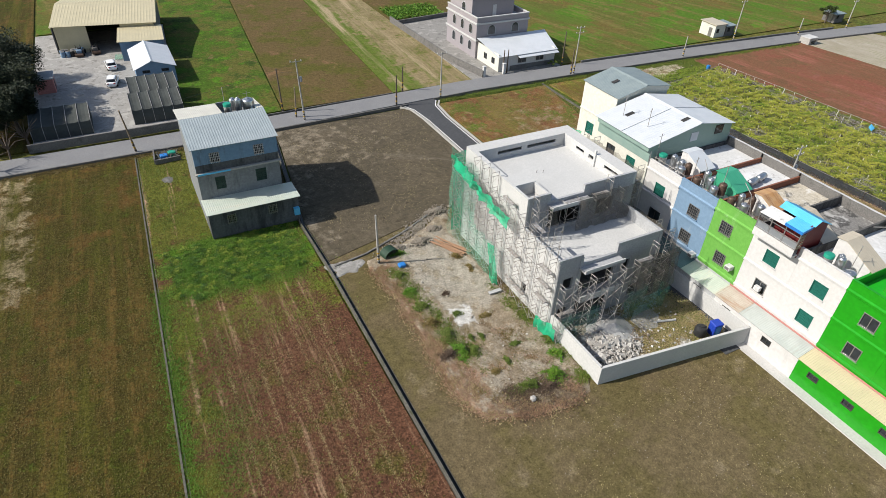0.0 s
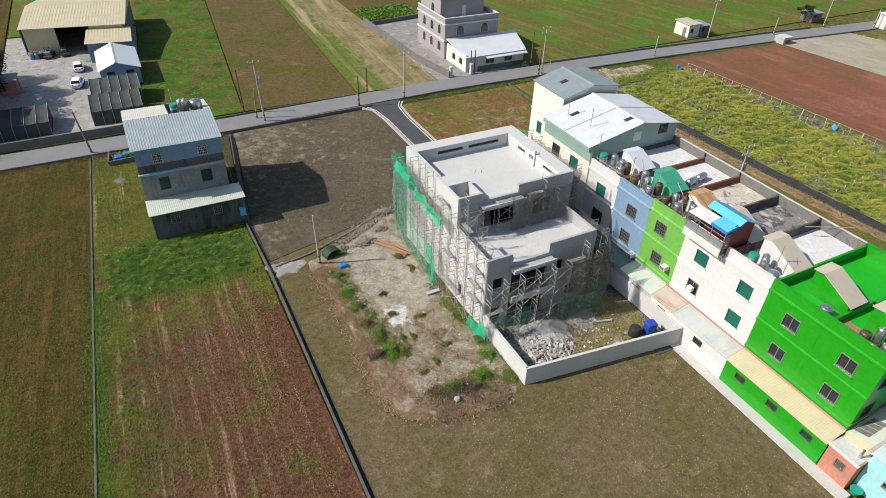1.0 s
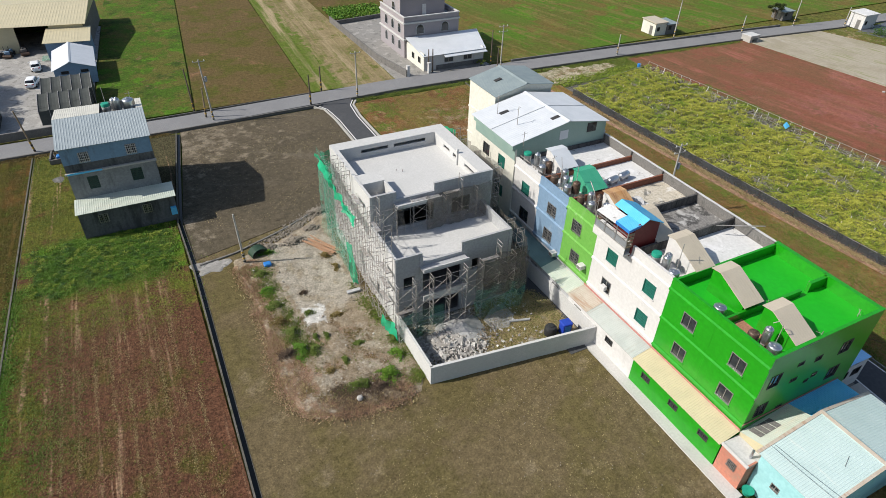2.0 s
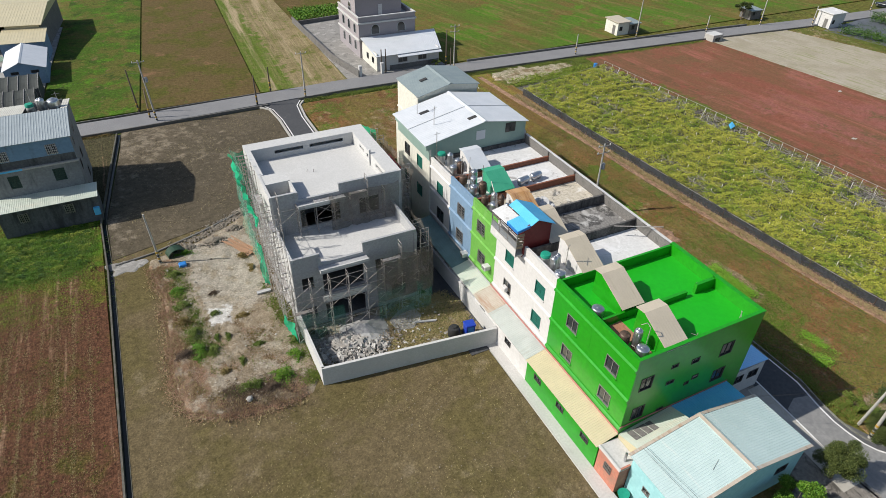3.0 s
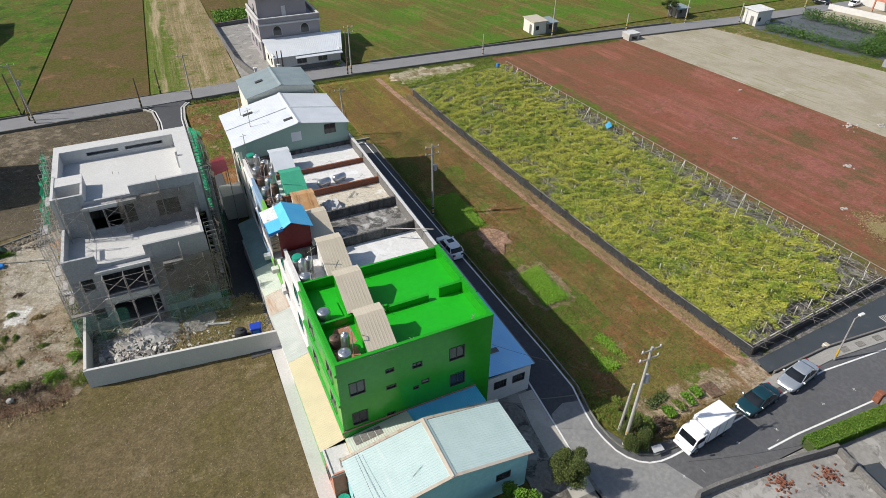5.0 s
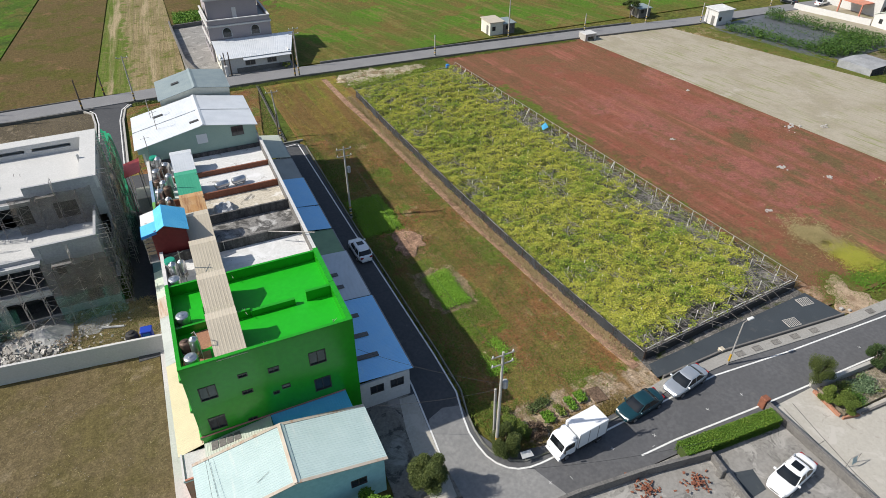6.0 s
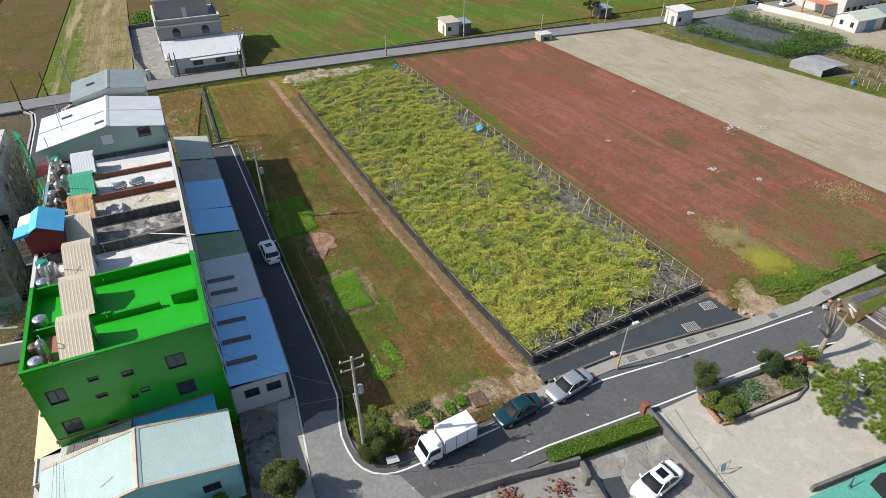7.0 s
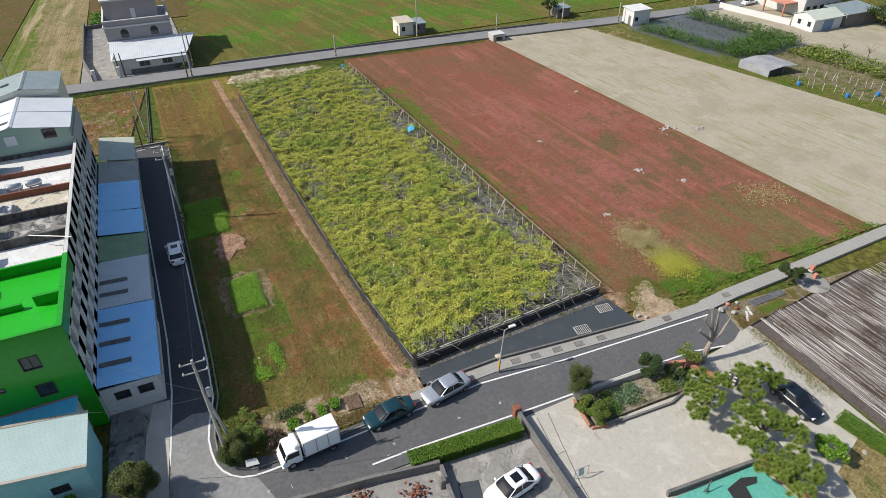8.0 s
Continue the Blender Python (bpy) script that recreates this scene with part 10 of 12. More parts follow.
edges = [(a, b, 3, 1.0) for a, b in zip(FL, FL[1:])] + [(VC[0], VC[1], 11, 0.75), (VC[1], VC[2], 36, 1.5), (FL[-1], VC[2], 12, 1.0)]
fpost = mesh_of("fence_post", Shape().beam((0, 0, 0), (0, 0, 1.75), 0.036, n=6), M["hose"])
lpost = mesh_of("fence_post", Shape().beam((0, 0, 0), (0, 0, 1.35), 0.03, n=6), M["rust"])
for (ax, ay), (bx, by), n, hh in edges:
    for i in range(n + 1):
        o = new("fence_post", fpost if n == 36 else lpost)
        o.parent = vf
        o.matrix_basis = pose(ax + (bx - ax) * i / n - 38, ay + (by - ay) * i / n, 0, 2 * math.sin(i * 3.1), 2 * math.cos(i * 2.3), 0)
for (ax, ay), (bx, by), hh, key in [(a, b, 1.3, "black_net") for a, b in zip(FL, FL[1:])] + [(VC[1], VC[2], 1.2, "grey_net"), (FL[-1], VC[2], 1.0, "grey_net")]:
    s = Shape()
    n = 14 if key == "black_net" else 60
    for i in range(n + 1):
        x, y = ax + (bx - ax) * i / n, ay + (by - ay) * i / n
        s.v += [(x + 0.08 * math.sin(i * 1.7), y, 0.0), (x + 0.05 * math.sin(i * 0.9), y, hh + 0.08 * math.sin(i * 2.1))]
    s.f = [(2 * i, 2 * i + 2, 2 * i + 3, 2 * i + 1) for i in range(n)]
    part("fence_net", s, M[key], vf)
s = Shape()
strip(s, [VC[0], VC[1]], 0.3, 0, 0.85)
part("base_wall", s, M["black"], vf, "black netted base wall")
s = Shape()
for (ax, ay), (bx, by), n, hh in edges:
    s.beam((ax, ay, hh + 0.25), (bx, by, hh + 0.25), 0.03)
part("top_rail", s, M["tube"], vf)
for i in range(7):
    q = (4 + 5 * i) / 36
    x, y = VC[1][0] + (VC[2][0] - VC[1][0]) * q, VC[1][1] + (VC[2][1] - VC[1][1]) * q
    part("brace", Shape().beam((x - 0.05, y, 1.7), (x - 1.3, y - 0.5, 0.05), 0.045, n=6), M["hose"], vf)
for i in range(9):
    q = i / 9
    x, y = VC[0][0] + (VC[1][0] - VC[0][0]) * q, VC[0][1] + (VC[1][1] - VC[0][1]) * q
    part("white_tube", Shape().beam((x + 0.2, y + 0.25, 1.0), (x + 2.0, y + 0.4, 1.05), 0.045, n=6), M["hose"], vf)
trel = thing("vine_trellis", 46, 30, 0, "trellis of thin posts and wires carrying the vines", "trellis")
tpost = mesh_of("trellis_post", Shape().beam((0, 0, 0), (0, 0, 1.3), 0.05, n=5), M["hose"])
for j in range(24):
    for i in range(9):
        u, v = (i + 0.5) / 9, (j + 0.5) / 24
        p = [(VC[0][k] * (1 - u) + VC[1][k] * u) * (1 - v) + (VC[3][k] * (1 - u) + VC[2][k] * u) * v for k in (0, 1)]
        o = new("trellis_post", tpost)
        o.parent = trel
        o.matrix_basis = pose(p[0] - 46, p[1] - 30, 0)
s = Shape()
for i in range(10):
    u = (i + 0.5) / 10
    a = [VC[0][k] * (1 - u) + VC[1][k] * u for k in (0, 1)]
    b = [VC[3][k] * (1 - u) + VC[2][k] * u for k in (0, 1)]
    s.beam((*a, 0.95), (*b, 0.95), 0.02)
part("trellis_wire", s, M["tube"], trel)
s = Shape().slab([(54.2, 38.7, 1.3), (55.3, 38.9, 1.5), (55.2, 39.6, 2.0), (54.3, 39.4, 1.7)], 0.03)
solo("blue_cloth", s, M["metal_sky"], "sky blue cloth hung on the vine fence", "cloth")
s = Shape().lathe(53.6, 71.6, [(0.35, 0.0), (0.4, 0.4), (0.35, 0.9), (0.2, 0.95)], 12)
solo("blue_barrel", s, M["tyre_blue"], "blue plastic barrel behind the vine plot", "barrel", "barrels", smooth=True)
# waste plot clutter
cover = thing("metal_cover", -27.3, 42.0, 0.12, "curved dark green metal cover lying open beside the pole", "cover", turn=14)
arc = [(1.15 - 0.35 * (i / 10) ** 3, math.pi * i / 10) for i in range(11)]
s = Shape()
s.add([(k * r * math.cos(a), y, k * 0.85 * r * math.sin(a)) for y in (-0.55, 0.55) for k in (1.0, 0.93) for r, a in arc], [])
s.f += [(i, i + 1, 23 + i, 22 + i) for i in range(10)] + [(11 + i, 33 + i, 34 + i, 12 + i) for i in range(10)] + [(i, 11 + i, 12 + i, i + 1) for i in range(10)] + [(22 + i, 23 + i, 34 + i, 33 + i) for i in range(10)]
part("curved_sheet", s, M["cover_green"], cover, local=True)
part("end_panel", Shape().add([(0.94 * r * math.cos(a), y, 0.8 * r * math.sin(a)) for y in (0.44, 0.48) for r, a in arc], [tuple(range(11)), tuple(range(11, 22))[::-1]] + [(i, 11 + i, 11 + (i + 1) % 11, (i + 1) % 11) for i in range(11)]), M["cover_green"], cover, local=True)
ms = thing("boulder", -24.3, 17.9, 0.12, "round pale boulder at the plot edge", "boulder")
s = Shape()
rock(s, 0, 0, 0.1, 0.35, random.Random(2))
part("boulder", s, M["stone"], ms, local=True)
s = Shape().block(-27.2, -26.4, 39.2, 39.9, 0.1, 0.5, 0.08)
solo("blue_bundle", s, M["tyre_blue"], "small blue tarpaulin bundle on the ground", "tarpaulin")
pl = thing("plank_stack", -20.4, 40.4, 0.26, "loose stack of orange brown planks beside the scaffold", "planks", turn=-62)
plank = mesh_of("plank", Shape().box(-2.0, 2.0, -0.07, 0.07, 0, 0.05), M["orange_wood"])
rng = random.Random(21)
for i in range(16):
    o = new("plank", plank)
    o.parent = pl
    o.matrix_basis = pose(rng.uniform(-0.5, 0.5), rng.uniform(-0.6, 0.6), 0.05 * (i // 4), 0, 0, rng.uniform(-9, 9))
s = Shape().box(-20.6, -19.2, 31.2, 31.6, 0.25, 0.42)
solo("board_sheet", s, M["concrete_grey"], "grey board lying on the waste plot", "board")

# ---- plants ----
RNG = np.random.default_rng(4)


def tree(x, y, h, crown, key, label, n=1500, leaf_size=0.22, trunk=0.16, shape=(1, 1, 0.8), bare=0.0, name="tree", clumps=14, low=0.45, seed=0, lean=(0, 0)):
    """A tapered trunk with limbs, and a crown of leaf clumps round the limb ends."""
    rng = np.random.default_rng(int(abs(x * 31 + y * 17)) + seed)
    t = thing(name, x, y, 0, label, "tree", "trees" if name == "tree" else "bushes")
    s = Shape()
    knee = Vector((lean[0] * 0.5 + rng.uniform(-0.15, 0.15) * h * 0.2, lean[1] * 0.5, h * low))
    s.beam((0, 0, 0), knee, trunk, trunk * 0.7, n=8)
    ends = []
    for i in range(clumps):
        a = 6.283 * i / clumps + rng.uniform(-0.4, 0.4)
        q, e = rng.uniform(0.35, 0.95), rng.uniform(-0.1, 1.0)
        end = Vector((lean[0] + crown * shape[0] * q * math.cos(a), lean[1] + crown * shape[1] * q * math.sin(a), h * low + (h - h * low) * (0.25 + 0.7 * e * (1.15 - 0.5 * q))))
        mid = knee.lerp(end, 0.5) + Vector((0, 0, 0.08 * h))
        s.beam(knee, mid, trunk * 0.42, trunk * 0.26, n=5)
        s.beam(mid, end, trunk * 0.26, trunk * 0.1, n=5)
        ends.append(end)
    part("trunk", s, M["bark"], t, local=True)
    if n:
        pts = []
        for end in ends:
            m = max(6, int(2.8 * n / clumps * rng.uniform(0.6, 1.4)))
            d = rng.normal(size=(m, 3))
            d /= np.linalg.norm(d, axis=1)[:, None]
            r = crown * rng.uniform(0.3, 0.5) * rng.random((m, 1)) ** 0.4
            pts.append(np.array(end) + d * r * np.array([1, 1, 0.7 * shape[2]]))
        p = np.concatenate(pts)
        p[:, 2] = np.maximum(p[:, 2], 0.15)
        leaves("crown", p, leaf_size * 0.55, M[key], "", "", parent=t, lift=1.2, seed=seed + 3)
    return t


# big pine and garden trees in the foreground
def pine(x, y, pads, label):
    """A garden pine: bent trunk, limbs out to loose pads, each of many small tufts whose needles spread out from one point."""
    t = thing("pine_tree", x, y, 0.1, label, "tree", "garden pines")
    s = Shape()
    top = Vector((0.2, 0.1, 2.0))
    s.beam((0, 0, 0), (0.25, 0.0, 1.1), 0.2, 0.15, n=8).beam((0.25, 0.0, 1.1), top, 0.15, 0.1, n=8)
    for px, py, pz, r in pads:
        e = Vector((px - x, py - y, pz - 0.3))
        mid = top.lerp(e, 0.5) + Vector((0, 0, -0.15))
        s.beam((0.22, 0.0, 1.3), mid, 0.09, 0.06, n=5).beam(mid, e, 0.06, 0.03, n=5)
    part("trunk", s, M["bark"], t, local=True)
    for k, (px, py, pz, r) in enumerate(pads):
        rr = np.random.default_rng(int(px * 10 + py * 7) % 1000 + k)
        n_t = int(34 * r * r + 8)
        a, q = rr.uniform(0, 6.283, n_t), 1.15 * r * np.sqrt(rr.random(n_t))
        foot = np.stack([px - x + q * np.cos(a), py - y + q * np.sin(a), pz - 0.1 - 0.25 * (q / r) ** 2 + 0.35 * rr.normal(0, 0.6, n_t)], 1)
        m = 170
        c = np.repeat(foot, m, 0)
        d = rr.normal(size=(len(c), 3))
        d[:, 2] = np.abs(d[:, 2]) * 0.8 - 0.15
        d /= np.linalg.norm(d, axis=1)[:, None]
        size = 0.30 * rr.uniform(0.6, 1.2, len(c))[:, None]
        w = np.cross(d, rr.normal(size=(len(c), 3)))
        w /= np.linalg.norm(w, axis=1)[:, None]
        verts = np.stack([c - 0.011 * w, c + 0.011 * w, c + d * size + 0.008 * w, c + d * size - 0.008 * w], 1).reshape(-1, 3)
        me = bpy.data.meshes.new("needle_pad")
        me.vertices.add(len(verts))
        me.vertices.foreach_set("co", verts.ravel())
        me.loops.add(len(verts))
        me.loops.foreach_set("vertex_index", np.arange(len(verts), dtype=np.int32))
        me.polygons.add(len(c))
        me.polygons.foreach_set("loop_start", (4 * np.arange(len(c))).astype(np.int32))
        me.update(calc_edges=True)
        me.materials.append(M["needle"])
        new("needle_pad", me).parent = t


pine(58.7, -19.2, [(58.6, -18.0, 2.7, 0.9), (58.1, -19.6, 2.8, 0.95), (56.4, -20.2, 2.3, 0.8), (59.8, -19.0, 2.9, 0.8), (57.5, -18.6, 2.4, 0.7)], "garden pine with loose needle pads beside the forecourt")
pine(62.5, -19.8, [(62.4, -19.0, 2.8, 0.85), (63.9, -19.5, 2.7, 0.9), (61.7, -20.6, 2.7, 0.85), (64.7, -20.4, 2.2, 0.6)], "garden pine with loose needle pads beside the drive")
pine(59.9, -23.6, [(59.1, -22.3, 2.9, 0.95), (60.1, -23.0, 3.0, 0.9), (61.3, -23.9, 2.8, 0.9), (61.7, -25.2, 2.5, 0.8), (57.5, -23.7, 2.6, 0.85), (58.2, -24.7, 2.8, 0.9)], "spreading garden pine with layered needle pads")
pine(59.1, -27.2, [(57.3, -26.0, 2.4, 0.8), (57.9, -27.0, 2.7, 0.9), (59.5, -26.7, 2.8, 0.95), (59.6, -28.0, 2.6, 0.9), (58.2, -28.8, 2.2, 0.8)], "low garden pine beside the teal slab")
tree(64.0, -26.9, 1.9, 1.1, "lushgrass", "bright green fan leaved shrub beside the lawn", 1200, 0.26, 0.08, clumps=9, name="bush", low=0.25)
tree(49.7, -13.5, 3.4, 1.0, "olive_tree", "clipped golden green cypress bush on the garden wall", 7000, 0.1, 0.1, (1, 1, 2.0), clumps=20, name="bush", low=0.2)
tree(56.5, -14.2, 2.6, 1.1, "conifer", "round dark green bush on the garden wall", 6000, 0.11, 0.1, (1, 1, 1.1), clumps=10, name="bush", low=0.25)
tree(60.3, -14.9, 2.6, 1.1, "grass", "loose pale green bush on the garden wall", 700, 0.18, 0.08, clumps=9, name="bush", low=0.3)
tree(58.4, -15.4, 1.8, 0.9, "dark_leaf", "small dark garden shrub", 1400, 0.16, 0.08, clumps=7, name="bush", low=0.2)
tree(49.4, -15.2, 1.4, 0.9, "tree_leaf", "clipped green garden shrub by the brick edging", 4400, 0.11, 0.06, clumps=10, name="bush", low=0.2)
tree(49.9, -16.4, 1.6, 1.1, "tree_leaf", "clipped green garden shrub by the brick edging", 5000, 0.11, 0.06, clumps=10, name="bush", low=0.2)
tree(78.7, -9.9, 2.7, 1.1, "dark_leaf", "round dark green bush beside the farm path", 4500, 0.13, 0.1, (1, 1, 1.0), clumps=10, name="bush", low=0.25)
bt2 = thing("tree", 62.2, -15.0, 0.1, "pale bare tree with thick cut limbs", "tree", "trees")
s = Shape().beam((0, 0, 0), (0.35, 0.2, 1.3), 0.3, 0.24, n=9).beam((0.35, 0.2, 1.3), (0.75, 0.3, 2.3), 0.24, 0.2, n=9)
for mid, end in (((0.5, 0.5, 3.3), (-0.3, 0.9, 4.6)), ((0.7, 0.6, 3.5), (0.6, 1.1, 5.2)), ((1.3, 0.6, 3.2), (1.5, 1.1, 4.7)), ((1.5, 0.2, 2.9), (2.4, 0.5, 3.9)), ((-0.1, 0.4, 3.0), (-0.9, 0.6, 3.7))):
    s.beam((0.7, 0.3, 2.2), mid, 0.17, 0.13, n=7).beam(mid, end, 0.13, 0.07, n=7)
    e = Vector(end)
    for d in ((0.25, 0.1, 0.35), (-0.2, 0.2, 0.3)):
        s.beam(e, e + Vector(d), 0.05, 0.02, n=5)
part("trunk", s, M["pale_bark"], bt2, local=True, smooth=True)
tree(14.4, -8.7, 4.2, 1.4, "olive_tree", "dense dark green bushy tree at the corner yard", 12000, 0.13, 0.14, (1, 1, 1.5), clumps=26, low=0.16)
tree(22.9, -6.9, 1.5, 1.1, "tree_leaf", "loose green shrub on the verge", 1500, 0.16, 0.06, clumps=8, name="bush", low=0.2)
tree(22.6, -4.7, 1.0, 0.9, "grass", "low green shrub on the verge", 900, 0.15, 0.05, clumps=7, name="bush", low=0.2)
tree(24.6, -7.6, 1.0, 0.8, "rust_weed", "withered brown shrub on the verge", 900, 0.14, 0.05, clumps=7, name="bush", low=0.2)
tree(21.4, -8.3, 0.9, 0.8, "dark_leaf", "low dark shrub at the kerb", 900, 0.14, 0.05, clumps=7, name="bush", low=0.2)
tree(21.4, -7.9, 2.4, 1.15, "olive_tree", "dense dark green cypress bush at the pole", 9000, 0.1, 0.12, (1, 1, 1.8), clumps=14, name="bush", low=0.2)
tree(9.4, -9.2, 2.4, 1.6, "lushgrass", "bright green shrub beside the front shed", 3400, 0.2, 0.1, clumps=10, name="bush", low=0.2)
tree(7.2, -9.6, 2.2, 1.4, "lushgrass", "bright green shrub beside the front shed", 3000, 0.2, 0.1, clumps=10, name="bush", low=0.2)
for x, y, h, c in ((-64.0, 91.5, 7.0, 3.4), (-64.2, 98.0, 9.0, 4.2), (-64.6, 105.0, 9.5, 4.4), (-64.6, 112.0, 8.5, 3.6), (-68.0, 95.0, 8.0, 4.0), (-68.5, 108.0, 9.0, 4.2), (-67.0, 88.5, 6.5, 3.4), (-69.0, 101.5, 9.0, 4.2)):
    tree(x, y, h, c, "pine_leaf", "dark dense tree at the yard boundary", 7000, 0.4, 0.3, (1, 1, 1.1), clumps=22, low=0.28)
for x, y, h in ((-62.6, 86.0, 5.0), (-64.8, 83.0, 5.5), (-66.5, 79.6, 5.0)):
    tree(x, y, h, 2.8, "twig", "grey bare tree at the yard corner", 0, 0.2, 0.16, clumps=16, low=0.25)
tree(107.5, 84.6, 4.2, 1.8, "dark_leaf", "dark round tree beside the far shed", 1300, 0.3, 0.16, clumps=10, low=0.35)
tree(172, 48, 5, 4.0, "dark_leaf", "dark tree behind the far houses", 1800, 0.5, 0.25, clumps=12, low=0.3)
tree(177, 42, 5, 4.0, "dark_leaf", "dark tree behind the far houses", 1800, 0.5, 0.25, clumps=12, low=0.3)
for x, y in ((147.0, 38.0), (149.0, 34.0)):
    tree(x, y, 3.8, 1.8, "twig", "small bare tree in the pale plot", 0, 0.2, 0.1, clumps=9, low=0.35)
tree(25.6, 84.9, 1.3, 0.8, "grass", "small green shrub beside the road", 300, 0.2, 0.05, clumps=6, name="bush", low=0.2)


def hedge(a, b, w, h, key, label, n):
    a, b = np.array(a), np.array(b)
    t = thing("hedge", a[0], a[1], 0, label, "hedge", turn=math.degrees(math.atan2(b[1] - a[1], b[0] - a[0])))
    L = float(np.linalg.norm(b - a))
    part("stem", Shape().block(0.1, L - 0.1, -w / 2 + 0.12, w / 2 - 0.12, 0.05, h - 0.12, 0.1), M["dark_leaf"], t, local=True)
    p = np.stack([RNG.uniform(0, L, n), RNG.uniform(-w / 2, w / 2, n), RNG.uniform(0.1, h, n)], 1)
    face = RNG.integers(0, 4, n)
    p[face < 2, 2] = h - 0.08 * RNG.random((face < 2).sum())
    p[face == 2, 1], p[face == 3, 1] = -w / 2, w / 2
    leaves("foliage", p, 0.075, M[key], "", "", parent=t, lift=1.3, seed=5)


hedge((33.6, -14.25), (43.1, -14.9), 1.25, 1.2, "hedge_leaf", "clipped bright green hedge along the lot", 24000)
hedge((68.0, -24.6), (69.8, -34.0), 1.3, 0.9, "hedge_leaf", "bright green hedge beside the mulch field", 14000)


def scatter(name, poly, n, size, key, label, category="grass", z=0.04, scale=0.15, lo=-0.1, hi=1.0, seed=1, tall=0.0, line=None, n_blades=4, leafy=False, wander=0.0):
    """Tufts in drifts, in a four-cornered plot or along a line of points (line: its width)."""
    rng = np.random.default_rng(seed)
    p = along_line(poly, line, n, rng) if line else in_quad(poly, n, rng)
    if wander:
        p = p + wander * np.array([(noise.noise(Vector((x * 0.35, y * 0.35, 1.0))) + rng.normal(0, 0.35), noise.noise(Vector((x * 0.35, y * 0.35, 7.0))) + rng.normal(0, 0.35)) for x, y in p])
    if scale:
        p = clumped(p, scale, lo, hi, rng, seed * 1.7)
    q = np.concatenate([p, np.full((len(p), 1), z) + tall * rng.random((len(p), 1))], 1)
    if leafy:
        leaves(name, q, size, M[key], label, category, lift=1.2, seed=seed)
    else:
        blades(name, q, size, M[key], label, category, seed, n_blades=n_blades)


# vines: a patchy canopy, canes showing through the gaps
n_v = 400000
p = in_quad(VC, n_v, RNG)
left_ = np.interp(p[:, 1], [q[1] for q in FL], [q[0] for q in FL]) + 0.15
ql = 38.1 + (34.3 - 38.1) * (p[:, 1] + 4.6) / 70.6
qr = 59.2 + (54.4 - 59.2) * (p[:, 1] + 3.0) / 73.0
p[:, 0] = left_ + ((p[:, 0] - ql) / (qr - ql)).clip(0, 1) * (qr - left_)
big = np.array([noise.noise(Vector((x * 0.2, y * 0.2, 3.0))) for x, y in p])
small = np.array([noise.noise(Vector((x * 0.8, y * 0.8, 9.0))) for x, y in p])
fine_ = np.array([noise.noise(Vector((x * 2.1, y * 2.1, 5.0))) for x, y in p])
u_ = (p[:, 0] - 37.9 + 0.049 * (p[:, 1] + 4.7)) / 21.5
edge = np.array([noise.noise(Vector((y * 0.1, 0.3, 4.0))) for y in p[:, 1]])
edge2 = np.array([noise.noise(Vector((x * 0.25, 7.3, 4.0))) for x in p[:, 0]])
cover = 1.28 + 1.1 * big + 0.9 * small + 0.5 * fine_ - np.where(u_ > 0.7, 1.6 * (u_ - 0.7) / 0.3 * (0.8 + 1.2 * edge + 0.5 * np.exp(-((p[:, 1] - 12.0) / 9.0) ** 2)), 0.0) - 1.3 * np.clip((-1.9 + 0.05 * (p[:, 0] - 38.0) + 2.5 * edge2 - p[:, 1]) / 1.2, 0.0, 1.0)
keep = RNG.random(n_v) < cover.clip(0.03, 1.0)
p, small, big, fine_ = p[keep], small[keep], big[keep], fine_[keep]
z = 1.0 + 0.25 * big + 0.55 * small + 0.2 * fine_ + 0.22 * RNG.random(len(p))
leaves("vine_crop", np.c_[p, z], 0.13, M["vine"], "dense yellow green vine canopy with thin gaps", "vines", lift=0.65, seed=8)
s = Shape()
q = in_quad(VC, 7000, RNG)
q = q[np.array([noise.noise(Vector((x * 0.2, y * 0.2, 3.0))) + 0.5 * noise.noise(Vector((x * 0.8, y * 0.8, 9.0))) < -0.4 or (x - 38.1 + 0.049 * (y + 4.6)) / 21.3 > 0.8 or y < -2.2 for x, y in q])]
for x, y in q:
    a, L = RNG.uniform(0, 6.28), RNG.uniform(0.5, 1.6)
    s.beam((x, y, 1.0 + 0.2 * RNG.random()), (x + L * math.cos(a), y + L * math.sin(a), 1.05 + 0.3 * RNG.random()), 0.02, n=3)
solo("vine_canes", s, M["twig"], "grey bare vine canes in the gaps", "vines", kind="stuff")

# grass and weeds on the fields
scatter("grass_lush", [(-49.0, 43.6), (-36.0, 44.0), (-36.0, 52.0), (-47.6, 52.2)], 42000, 0.15, "lushgrass", "lush green weeds below the blue house", scale=0.4, lo=0.1, hi=0.95, seed=2, wander=2.0)
scatter("grass_lush", [(-50.2, 42.6), (-35.4, 43.4), (-35.4, 52.6), (-49.4, 52.6)], 70000, 0.075, "lushgrass", "leafy bright green weed clumps below the blue house", scale=0.5, lo=0.3, hi=0.85, seed=86, wander=2.0, leafy=True, tall=0.15)
scatter("grass_lush", [(-48.0, 42.6), (-35.6, 43.4), (-35.6, 52.6), (-47.4, 52.6)], 50000, 0.08, "tree_leaf", "darker leafy weeds among the lush ones", scale=0.35, lo=0.35, hi=0.85, seed=87, wander=2.0, leafy=True, tall=0.12)
rr = np.random.default_rng(95)
clumps_ = []
